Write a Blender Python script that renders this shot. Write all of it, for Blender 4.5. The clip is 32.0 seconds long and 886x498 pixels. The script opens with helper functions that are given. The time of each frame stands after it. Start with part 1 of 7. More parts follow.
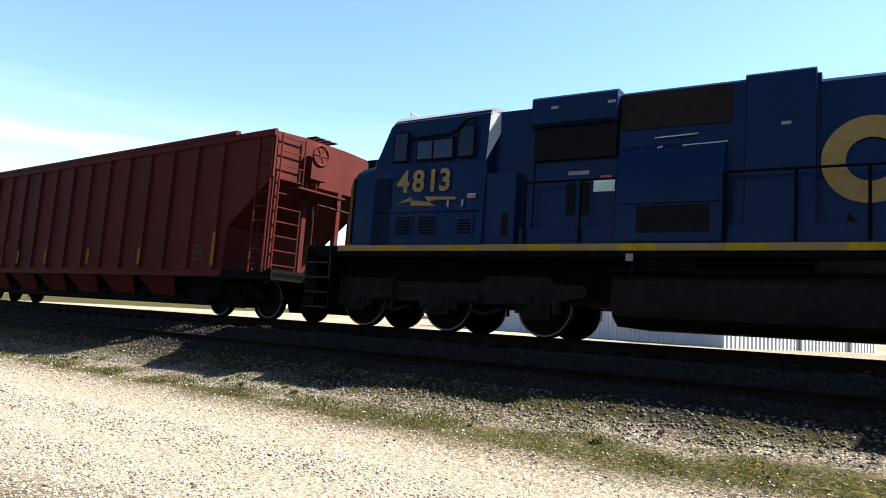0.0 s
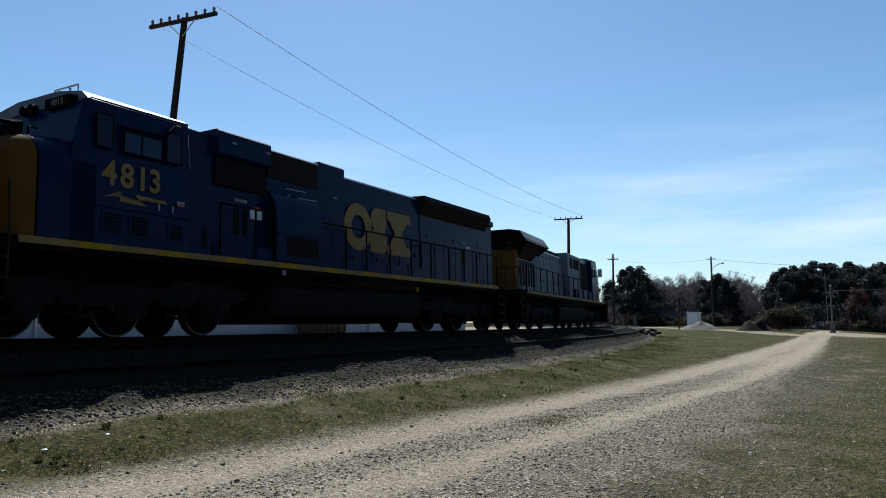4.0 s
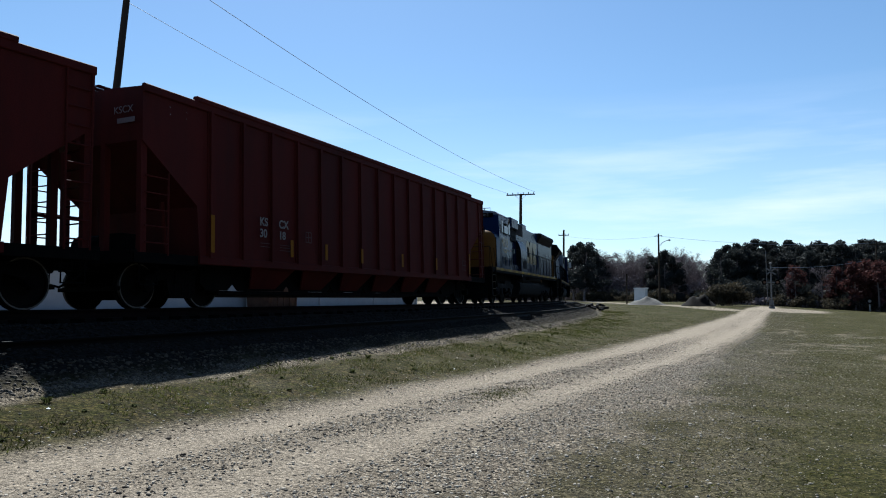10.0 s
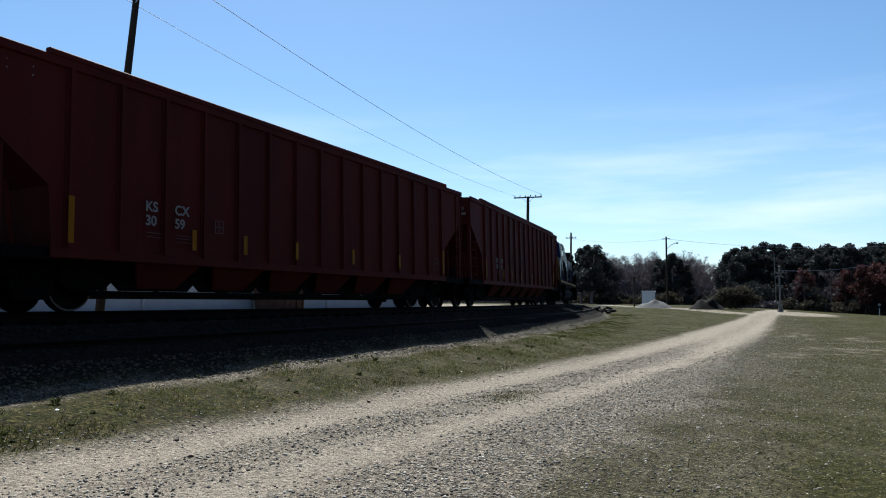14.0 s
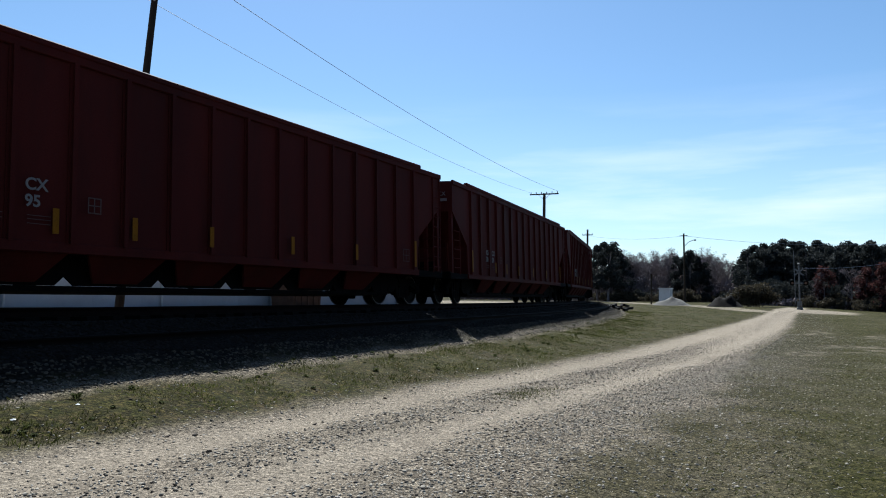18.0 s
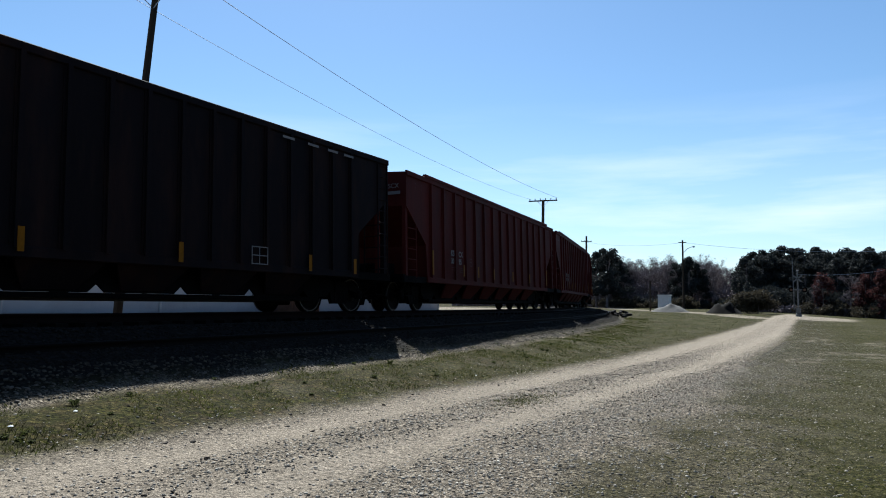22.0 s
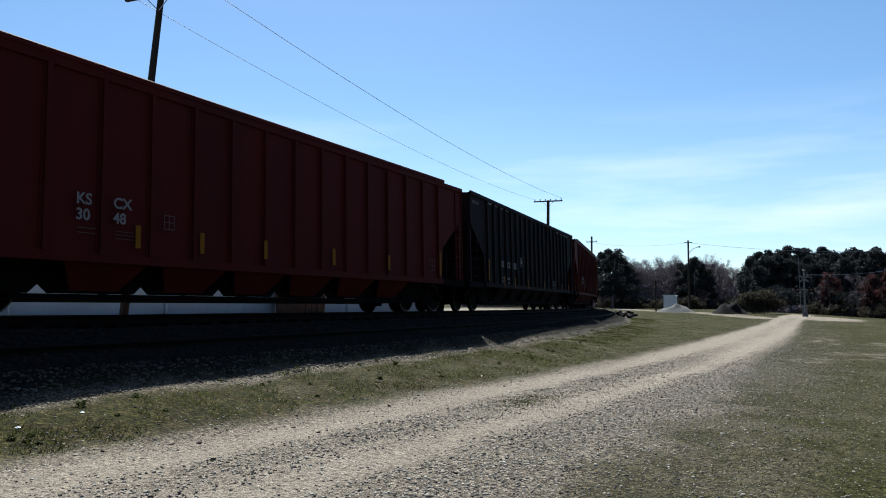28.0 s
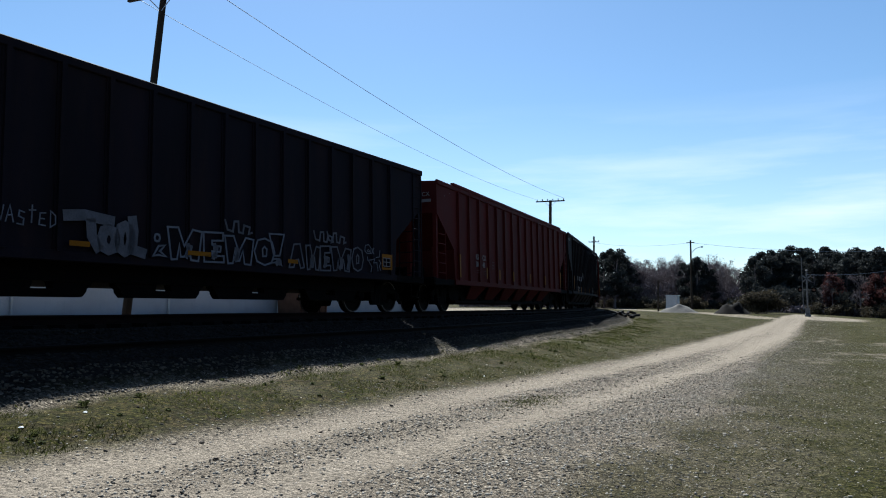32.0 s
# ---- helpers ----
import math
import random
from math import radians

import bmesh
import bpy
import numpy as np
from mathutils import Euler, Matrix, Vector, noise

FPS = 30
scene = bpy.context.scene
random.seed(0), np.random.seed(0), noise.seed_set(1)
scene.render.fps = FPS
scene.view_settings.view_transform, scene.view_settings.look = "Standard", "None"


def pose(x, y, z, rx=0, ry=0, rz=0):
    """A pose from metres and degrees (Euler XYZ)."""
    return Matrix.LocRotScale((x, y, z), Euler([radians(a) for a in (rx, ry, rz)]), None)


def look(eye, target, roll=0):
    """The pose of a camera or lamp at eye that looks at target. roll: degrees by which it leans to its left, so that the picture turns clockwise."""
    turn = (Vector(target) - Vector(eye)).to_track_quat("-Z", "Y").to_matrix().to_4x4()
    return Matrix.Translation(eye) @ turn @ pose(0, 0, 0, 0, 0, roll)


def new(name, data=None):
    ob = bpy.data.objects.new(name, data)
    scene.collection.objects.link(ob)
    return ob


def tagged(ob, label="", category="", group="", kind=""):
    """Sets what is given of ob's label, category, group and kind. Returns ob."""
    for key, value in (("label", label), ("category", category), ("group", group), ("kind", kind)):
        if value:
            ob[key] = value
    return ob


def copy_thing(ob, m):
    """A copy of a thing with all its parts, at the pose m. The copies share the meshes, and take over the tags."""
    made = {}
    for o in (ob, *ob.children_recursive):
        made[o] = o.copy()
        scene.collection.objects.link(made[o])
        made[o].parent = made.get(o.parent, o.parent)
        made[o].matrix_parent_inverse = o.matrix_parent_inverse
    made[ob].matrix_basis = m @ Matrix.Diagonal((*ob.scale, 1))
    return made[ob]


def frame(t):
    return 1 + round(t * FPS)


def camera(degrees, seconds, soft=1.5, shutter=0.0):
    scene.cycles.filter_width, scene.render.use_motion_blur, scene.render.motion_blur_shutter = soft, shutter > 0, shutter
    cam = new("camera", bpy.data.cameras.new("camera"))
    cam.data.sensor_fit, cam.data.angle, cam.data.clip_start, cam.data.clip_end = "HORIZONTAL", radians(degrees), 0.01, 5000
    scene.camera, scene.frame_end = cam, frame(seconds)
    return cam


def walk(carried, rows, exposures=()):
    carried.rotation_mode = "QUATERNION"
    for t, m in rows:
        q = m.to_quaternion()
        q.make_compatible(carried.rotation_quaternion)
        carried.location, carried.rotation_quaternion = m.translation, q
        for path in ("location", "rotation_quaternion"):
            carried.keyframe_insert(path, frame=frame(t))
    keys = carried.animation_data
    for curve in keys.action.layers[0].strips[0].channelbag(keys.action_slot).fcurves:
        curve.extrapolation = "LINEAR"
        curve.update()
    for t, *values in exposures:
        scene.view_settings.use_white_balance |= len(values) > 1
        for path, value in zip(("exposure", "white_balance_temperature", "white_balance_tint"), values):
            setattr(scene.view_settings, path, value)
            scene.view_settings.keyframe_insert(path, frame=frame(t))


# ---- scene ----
cam = camera(62.86, 32.0, soft=1.0)
walk(cam, [
    (0, pose(-0.359, 0.074, 1.549, 95.30, -3.15, 31.55)),
    (0.4, pose(-0.306, 0.100, 1.549, 96.10, -1.26, 18.92)),
    (0.7, pose(-0.237, 0.113, 1.549, 95.85, -0.33, 3.86)),
    (1, pose(-0.163, 0.108, 1.549, 96.08, 0.08, -12.01)),
    (1.4, pose(-0.098, 0.085, 1.549, 95.37, -0.39, -26.90)),
    (1.8, pose(-0.038, 0.044, 1.549, 95.66, 0.20, -42.55)),
    (2, pose(-0.026, 0.031, 1.549, 95.32, 1.20, -46.30)),
    (2.5, pose(-0.006, 0.008, 1.549, 95.68, 0.15, -52.94)),
    (3, pose(-0.002, 0.003, 1.549, 95.46, 0.14, -54.16)),
    (3.5, pose(0.001, -0.002, 1.549, 95.71, 0.01, -55.55)),
    (5.5, pose(0.015, -0.023, 1.549, 94.53, 0.34, -60.90)),
    (6, pose(0.016, -0.026, 1.549, 93.93, 0.38, -61.58)),
    (6.5, pose(0.020, -0.033, 1.549, 93.54, 0.42, -63.17)),
    (7, pose(0.021, -0.036, 1.549, 92.90, 0.43, -64.07)),
    (7.5, pose(0.023, -0.040, 1.549, 92.83, 0.15, -64.87)),
    (8, pose(0.024, -0.041, 1.549, 93.11, 0.00, -65.25)),
    (8.5, pose(0.018, -0.029, 1.549, 93.28, -0.02, -62.32)),
    (9, pose(0.015, -0.024, 1.549, 93.60, 0.14, -60.98)),
    (9.5, pose(0.015, -0.024, 1.549, 93.84, -0.24, -61.10)),
    (10, pose(0.015, -0.024, 1.549, 93.76, -0.37, -60.99)),
    (10.5, pose(0.015, -0.024, 1.549, 93.81, -0.29, -61.09)),
    (11, pose(0.014, -0.022, 1.549, 94.07, -0.07, -60.48)),
    (11.5, pose(0.014, -0.021, 1.549, 94.00, -0.02, -60.43)),
    (12, pose(0.014, -0.022, 1.549, 93.76, -0.20, -60.48)),
    (12.5, pose(0.014, -0.022, 1.549, 93.88, -0.47, -60.58)),
    (13, pose(0.014, -0.022, 1.549, 93.82, -0.46, -60.56)),
    (13.5, pose(0.013, -0.021, 1.549, 93.94, -0.54, -60.35)),
    (14, pose(0.014, -0.021, 1.549, 93.96, -0.50, -60.44)),
    (14.5, pose(0.014, -0.023, 1.549, 93.94, -0.70, -60.75)),
    (15, pose(0.013, -0.020, 1.549, 93.96, -0.73, -60.09)),
    (15.5, pose(0.011, -0.017, 1.549, 94.10, -0.64, -59.39)),
    (17.5, pose(0.011, -0.017, 1.549, 93.86, -0.56, -59.43)),
    (18, pose(0.011, -0.016, 1.549, 93.70, -0.63, -59.19)),
    (18.5, pose(0.011, -0.017, 1.549, 94.02, -0.78, -59.31)),
    (19, pose(0.011, -0.016, 1.549, 93.79, -0.76, -59.17)),
    (19.5, pose(0.010, -0.015, 1.549, 94.05, -0.62, -58.85)),
    (20, pose(0.011, -0.017, 1.549, 94.08, -0.76, -59.22)),
    (20.5, pose(0.011, -0.017, 1.549, 93.83, -0.63, -59.27)),
    (21, pose(0.011, -0.018, 1.549, 93.92, -0.60, -59.54)),
    (21.5, pose(0.011, -0.017, 1.549, 94.02, -0.76, -59.40)),
    (22, pose(0.011, -0.017, 1.549, 94.21, -0.68, -59.28)),
    (22.5, pose(0.011, -0.017, 1.549, 94.11, -0.73, -59.31)),
    (23, pose(0.010, -0.016, 1.549, 94.06, -0.57, -59.05)),
    (23.5, pose(0.010, -0.016, 1.549, 94.13, -0.76, -59.09)),
    (24, pose(0.010, -0.016, 1.549, 94.26, -0.73, -59.09)),
    (24.5, pose(0.011, -0.016, 1.549, 94.32, -0.61, -59.15)),
    (25, pose(0.011, -0.016, 1.549, 94.54, -0.72, -59.18)),
    (25.5, pose(0.010, -0.016, 1.549, 94.52, -0.59, -59.05)),
    (27.5, pose(0.010, -0.015, 1.549, 94.16, -0.47, -58.78)),
    (28, pose(0.010, -0.015, 1.549, 94.27, -0.55, -58.87)),
    (28.5, pose(0.010, -0.015, 1.549, 94.23, -0.49, -58.95)),
    (29, pose(0.010, -0.015, 1.549, 94.24, -0.63, -58.85)),
    (29.5, pose(0.011, -0.016, 1.549, 94.33, -0.73, -59.17)),
    (30, pose(0.011, -0.017, 1.549, 94.36, -0.88, -59.28)),
    (30.5, pose(0.011, -0.017, 1.549, 94.49, -0.90, -59.26)),
    (31, pose(0.010, -0.016, 1.549, 94.47, -0.59, -58.99)),
    (31.5, pose(0.010, -0.015, 1.549, 94.37, -0.47, -58.80)),
    (32, pose(0.009, -0.014, 1.549, 94.27, -0.56, -58.70)),
], exposures=[
    (0.0, 2.57, 6350, 4), (0.7, 2.75, 6500, 4), (1.0, 3.15, 6550, 5), (1.4, 2.95, 6400, 5), (1.6, 2.40, 6300, 5), (1.8, 1.87, 6200, 5), (2.0, 1.62, 6100, 4),
    (2.5, 1.37, 5950, 3), (3.5, 1.12, 5750, 1), (5.5, 1.02, 5450, -2), (7.5, 1.02, 5450, -2), (9.0, 1.21, 5600, 1), (32.0, 1.26, 5600, 1),
])

# ---- light: late-morning sun beyond the train, clear sky ----
SUN = Vector((0.68, 0.56, 1.0)).normalized()
world = bpy.data.worlds.new("sky")
scene.world = world
world.use_nodes = True
wn, wl = world.node_tree.nodes, world.node_tree.links
wn.clear()
sky = wn.new("ShaderNodeTexSky")
sky.sky_type = "NISHITA"
sky.sun_disc = False
sky.sun_elevation = math.asin(SUN.z)
sky.sun_rotation = math.atan2(SUN.x, SUN.y)
sky.air_density, sky.dust_density, sky.ozone_density = 1.0, 0.25, 2.8
bg = wn.new("ShaderNodeBackground")
bg.inputs["Strength"].default_value = 0.05
wout = wn.new("ShaderNodeOutputWorld")
tcw = wn.new("ShaderNodeTexCoord")
# thin high cloud: stretched wisps low over the horizon
wmap = wn.new("ShaderNodeMapping")
wmap.inputs["Scale"].default_value = (1.6, 1.6, 13.0)
wmap.inputs["Rotation"].default_value = (0.10, -0.04, 0.3)
wnoi = wn.new("ShaderNodeTexNoise")
wnoi.inputs["Scale"].default_value = 1.5
wnoi.inputs["Detail"].default_value = 7
wnoi.inputs["Roughness"].default_value = 0.55
wramp = wn.new("ShaderNodeValToRGB")
wramp.color_ramp.elements[0].position = 0.46
wramp.color_ramp.elements[0].color = (0.14, 0.14, 0.14, 1)
wramp.color_ramp.elements[1].position = 0.78
wsep = wn.new("ShaderNodeSeparateXYZ")
wband = wn.new("ShaderNodeValToRGB")
wband.color_ramp.elements[0].position = 0.0
wband.color_ramp.elements[0].color = (0.85, 0.85, 0.85, 1)
wband.color_ramp.elements[1].position = 0.27
wband.color_ramp.elements[1].color = (0, 0, 0, 1)
we = wband.color_ramp.elements.new(0.12)
we.color = (0.9, 0.9, 0.9, 1)
wmul = wn.new("ShaderNodeMath")
wmul.operation = "MULTIPLY"
wmix = wn.new("ShaderNodeMix")
wmix.data_type = "RGBA"
wmix.inputs["B"].default_value = (9.6, 9.5, 10.7, 1)
wl.new(tcw.outputs["Generated"], wmap.inputs["Vector"])
wl.new(wmap.outputs["Vector"], wnoi.inputs["Vector"])
wl.new(wnoi.outputs["Fac"], wramp.inputs["Fac"])
wl.new(tcw.outputs["Generated"], wsep.inputs["Vector"])
wl.new(wsep.outputs["Z"], wband.inputs["Fac"])
wl.new(wramp.outputs["Color"], wmul.inputs[0])
wl.new(wband.outputs["Color"], wmul.inputs[1])
wl.new(wmul.outputs["Value"], wmix.inputs["Factor"])
wl.new(sky.outputs["Color"], wmix.inputs["A"])
wl.new(wmix.outputs["Result"], bg.inputs["Color"])
wl.new(bg.outputs["Background"], wout.inputs["Surface"])
sun = new("sun", bpy.data.lights.new("sun", "SUN"))
sun.data.energy = 5.0
sun.data.angle = radians(0.5)
sun.data.color = (1.0, 0.92, 0.85)
sun.matrix_world = look(SUN * 60, (0, 0, 0))


# ---- materials ----
def material(name, base, rough=0.6, metal=0.0, var=0.25, scale=3.0, stain=None, stain_amt=0.0, bump=0.15, bump_scale=40.0, stretch=(1, 1, 1), island=0.0, thin=0.0):
    """A painted or natural surface: base colour varied at two scales, stains with a shape of their own, fine relief."""
    m = bpy.data.materials.new(name)
    m.use_nodes = True
    n, l = m.node_tree.nodes, m.node_tree.links
    p = n["Principled BSDF"]
    p.inputs["Metallic"].default_value = metal
    p.inputs["Specular IOR Level"].default_value = 0.06 if rough > 0.5 else 0.4
    tc = n.new("ShaderNodeTexCoord")
    mp = n.new("ShaderNodeMapping")
    mp.inputs["Scale"].default_value = stretch
    l.new(tc.outputs["Object"], mp.inputs["Vector"])
    big, fine = n.new("ShaderNodeTexNoise"), n.new("ShaderNodeTexNoise")
    big.inputs["Scale"].default_value, big.inputs["Detail"].default_value = scale, 6
    fine.inputs["Scale"].default_value, fine.inputs["Detail"].default_value = bump_scale, 4
    l.new(mp.outputs["Vector"], big.inputs["Vector"])
    l.new(tc.outputs["Object"], fine.inputs["Vector"])
    def rgb(k):
        return (*[min(1.0, c * k) for c in base], 1)
    ramp = n.new("ShaderNodeValToRGB")
    ramp.color_ramp.elements[0].position, ramp.color_ramp.elements[1].position = 0.3, 0.72
    ramp.color_ramp.elements[0].color, ramp.color_ramp.elements[1].color = rgb(1 - var), rgb(1 + var)
    l.new(big.outputs["Fac"], ramp.inputs["Fac"])
    col = ramp.outputs["Color"]
    mixf = n.new("ShaderNodeMix")
    mixf.data_type, mixf.blend_type = "RGBA", "OVERLAY"
    mixf.inputs["Factor"].default_value = 0.35
    l.new(col, mixf.inputs["A"])
    l.new(fine.outputs["Fac"], mixf.inputs["B"])
    col = mixf.outputs["Result"]
    if stain:
        sn = n.new("ShaderNodeTexNoise")
        sn.inputs["Scale"].default_value, sn.inputs["Detail"].default_value, sn.inputs["Roughness"].default_value = scale * 1.7, 8, 0.65
        l.new(mp.outputs["Vector"], sn.inputs["Vector"])
        sr = n.new("ShaderNodeValToRGB")
        sr.color_ramp.elements[0].position, sr.color_ramp.elements[1].position = 0.48, 0.68
        l.new(sn.outputs["Fac"], sr.inputs["Fac"])
        am = n.new("ShaderNodeMath")
        am.operation = "MULTIPLY"
        am.inputs[1].default_value = stain_amt
        l.new(sr.outputs["Color"], am.inputs[0])
        ms = n.new("ShaderNodeMix")
        ms.data_type = "RGBA"
        ms.inputs["B"].default_value = (*stain, 1)
        l.new(am.outputs["Value"], ms.inputs["Factor"])
        l.new(col, ms.inputs["A"])
        col = ms.outputs["Result"]
    if island:
        ge = n.new("ShaderNodeNewGeometry")
        hv = n.new("ShaderNodeHueSaturation")
        mr = n.new("ShaderNodeMapRange")
        mr.inputs["To Min"].default_value, mr.inputs["To Max"].default_value = 1 - island, 1 + island
        l.new(ge.outputs["Random Per Island"], mr.inputs["Value"])
        l.new(mr.outputs["Result"], hv.inputs["Value"])
        l.new(col, hv.inputs["Color"])
        col = hv.outputs["Color"]
    l.new(col, p.inputs["Base Color"])
    rr = n.new("ShaderNodeMapRange")
    rr.inputs["To Min"].default_value, rr.inputs["To Max"].default_value = max(0.02, rough - 0.12), min(1, rough + 0.12)
    l.new(big.outputs["Fac"], rr.inputs["Value"])
    l.new(rr.outputs["Result"], p.inputs["Roughness"])
    if thin:
        tb, ms2 = n.new("ShaderNodeBsdfTranslucent"), n.new("ShaderNodeMixShader")
        ms2.inputs["Fac"].default_value = thin
        l.new(col, tb.inputs["Color"])
        l.new(p.outputs["BSDF"], ms2.inputs[1])
        l.new(tb.outputs["BSDF"], ms2.inputs[2])
        l.new(ms2.outputs["Shader"], n["Material Output"].inputs["Surface"])
    if bump:
        b = n.new("ShaderNodeBump")
        b.inputs["Strength"].default_value, b.inputs["Distance"].default_value = bump, 0.02
        l.new(fine.outputs["Fac"], b.inputs["Height"])
        l.new(b.outputs["Normal"], p.inputs["Normal"])
    return m


STREAK = (1.0, 1.0, 0.18)
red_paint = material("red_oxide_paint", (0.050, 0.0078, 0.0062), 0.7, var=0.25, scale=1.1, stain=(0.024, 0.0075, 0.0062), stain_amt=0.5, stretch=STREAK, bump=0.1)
# copy of the red oxide, lens flare put into its brighter colour
flare_red_paint = material("fresh_red_oxide_paint", (0.05155, 0.00672, 0.00575), 0.7, var=0.2, scale=1.1, stain=(0.03594, 0.008986, 0.00629), stain_amt=0.45, stretch=STREAK, bump=0.1)
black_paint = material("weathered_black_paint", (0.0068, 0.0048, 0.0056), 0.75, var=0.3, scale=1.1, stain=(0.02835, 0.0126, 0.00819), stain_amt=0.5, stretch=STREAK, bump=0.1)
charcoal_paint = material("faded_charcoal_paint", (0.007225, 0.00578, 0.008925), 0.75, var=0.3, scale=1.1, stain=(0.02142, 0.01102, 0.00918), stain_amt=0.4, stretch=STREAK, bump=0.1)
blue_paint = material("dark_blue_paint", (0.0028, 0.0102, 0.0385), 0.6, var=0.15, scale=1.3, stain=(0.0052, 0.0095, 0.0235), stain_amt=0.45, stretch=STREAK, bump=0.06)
silver_paint = material("faded_grey_paint", (0.1159, 0.1291, 0.1528), 0.55, var=0.2, scale=1.2, stain=(0.08432, 0.07378, 0.06851), stain_amt=0.5, stretch=STREAK, bump=0.06)
yellow_paint = material("golden_yellow_paint", (0.088, 0.0396, 0.00605), 0.6, var=0.15, scale=2.0, stain=(0.066, 0.0385, 0.01375), stain_amt=0.5, bump=0.05)
gold_letter = material("faded_gold_lettering", (0.1845, 0.1168, 0.0369), 0.65, var=0.15, scale=2.0, stain=(0.1537, 0.1107, 0.05535), stain_amt=0.5, bump=0.05)
for shader in (blue_paint.node_tree.nodes["Principled BSDF"], gold_letter.node_tree.nodes["Principled BSDF"]):
    shader.inputs["Specular IOR Level"].default_value = 0.01
    shader.inputs["Coat Weight"].default_value = 0.45
    shader.inputs["Coat Roughness"].default_value = 0.22
    shader.inputs["Coat IOR"].default_value = 1.22
reflective = material("yellow_reflective_tape", (0.165, 0.066, 0.003), 0.6, var=0.1, bump=0.02)
white_letter = material("white_lettering", (0.1755, 0.1653, 0.162), 0.75, var=0.12, stain=(0.2025, 0.135, 0.1215), stain_amt=0.4, bump=0.03)
faded_letter = material("faded_pinkish_lettering", (0.075, 0.048, 0.045), 0.75, var=0.2, stain=(0.05, 0.02, 0.018), stain_amt=0.5, bump=0.03)
white_paint = material("white_paint", (0.5304, 0.5372, 0.544), 0.5, var=0.06, scale=0.6, stain=(0.34, 0.3332, 0.3128), stain_amt=0.35, bump=0.03)
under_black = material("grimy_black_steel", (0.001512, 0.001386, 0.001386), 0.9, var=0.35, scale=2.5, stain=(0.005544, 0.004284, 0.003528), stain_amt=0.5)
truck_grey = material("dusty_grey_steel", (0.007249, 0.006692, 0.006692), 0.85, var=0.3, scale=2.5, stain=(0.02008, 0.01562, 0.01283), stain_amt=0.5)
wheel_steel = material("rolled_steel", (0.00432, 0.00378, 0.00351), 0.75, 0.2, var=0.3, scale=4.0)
tread_steel = material("polished_tread_steel", (0.077, 0.07315, 0.07123), 0.45, 1.0, var=0.15, scale=6.0, bump=0.02)
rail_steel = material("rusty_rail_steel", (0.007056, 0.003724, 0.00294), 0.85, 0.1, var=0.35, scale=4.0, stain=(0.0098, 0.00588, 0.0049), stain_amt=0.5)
mesh_dark = material("dark_intake_screen", (0.006, 0.0055, 0.006), 0.8, var=0.3, scale=8.0, bump=0.4, bump_scale=90)
radiator_dark = material("dark_brown_radiator_screen", (0.01277, 0.008755, 0.008026), 0.75, var=0.35, scale=4.0, stain=(0.02554, 0.01277, 0.00912), stain_amt=0.5, bump=0.4, bump_scale=90)
glass = material("dark_cab_glass", (0.004, 0.009, 0.022), 0.12, var=0.05, bump=0.0)
pale_glass = material("pale_cab_glass", (0.014, 0.026, 0.055), 0.12, var=0.05, bump=0.0)
for shader in (glass.node_tree.nodes["Principled BSDF"], pale_glass.node_tree.nodes["Principled BSDF"]):
    shader.inputs["Specular IOR Level"].default_value = 0.12
stripe_yellow = material("bright_yellow_stripe", (0.24, 0.15, 0.006), 0.6, var=0.15, scale=2.0, stain=(0.12, 0.08, 0.02), stain_amt=0.35, bump=0.02)
grip_metal = material("worn_handrail_steel", (0.020, 0.015, 0.008), 0.75, 0.0, var=0.3, scale=6.0)
wood_pole = material("weathered_pole_wood", (0.0352, 0.0264, 0.01936), 0.85, var=0.3, scale=2.0, stain=(0.0176, 0.01408, 0.01232), stain_amt=0.5, stretch=(1, 1, 0.08), bump=0.4)
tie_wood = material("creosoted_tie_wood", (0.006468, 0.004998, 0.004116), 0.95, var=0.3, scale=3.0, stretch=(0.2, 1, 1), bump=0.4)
wire_dark = material("dark_wire", (0.16, 0.19, 0.25), 0.6, var=0.1, bump=0)
metal_grey = material("galvanised_steel", (0.42, 0.43, 0.44), 0.45, 0.7, var=0.15, scale=3.0)
insulator = material("glazed_insulator", (0.12, 0.10, 0.09), 0.3, var=0.2)
signal_silver = material("aluminium_signal_paint", (0.12, 0.12, 0.123), 0.6, 0.2, var=0.15)
# ballast stone coloured darker than its own tone for the train's shade
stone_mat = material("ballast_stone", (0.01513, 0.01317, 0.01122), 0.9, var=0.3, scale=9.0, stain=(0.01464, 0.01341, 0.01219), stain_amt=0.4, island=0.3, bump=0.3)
# lighter copy of the ballast stone, sunlight put into its colour
sunlit_stone = material("dusty_ballast_stone", (0.0585, 0.0494, 0.0377), 0.9, var=0.3, scale=9.0, island=0.4, bump=0.25)
# toe gravel paled to paint the sunlit rim of the train's shadow
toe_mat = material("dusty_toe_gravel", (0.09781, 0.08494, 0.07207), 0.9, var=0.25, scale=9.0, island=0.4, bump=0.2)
pebble_mat = material("road_pebble", (0.194, 0.1727, 0.1435), 0.9, var=0.25, scale=9.0, island=0.75, bump=0.2)
dark_pebble = material("dark_cinder_pebble", (0.0589, 0.04908, 0.03927), 0.9, var=0.3, scale=9.0, island=0.45, bump=0.2)
grass_mat = material("short_grass", (0.0350, 0.0390, 0.0095), 0.8, var=0.4, scale=0.5, stain=(0.055, 0.049, 0.020), stain_amt=0.4, island=0.4, bump=0, thin=0.6)
dry_grass = material("dry_grass_straw", (0.06401, 0.05094, 0.02606), 0.9, var=0.3, scale=0.7, island=0.35, bump=0, thin=0.5)
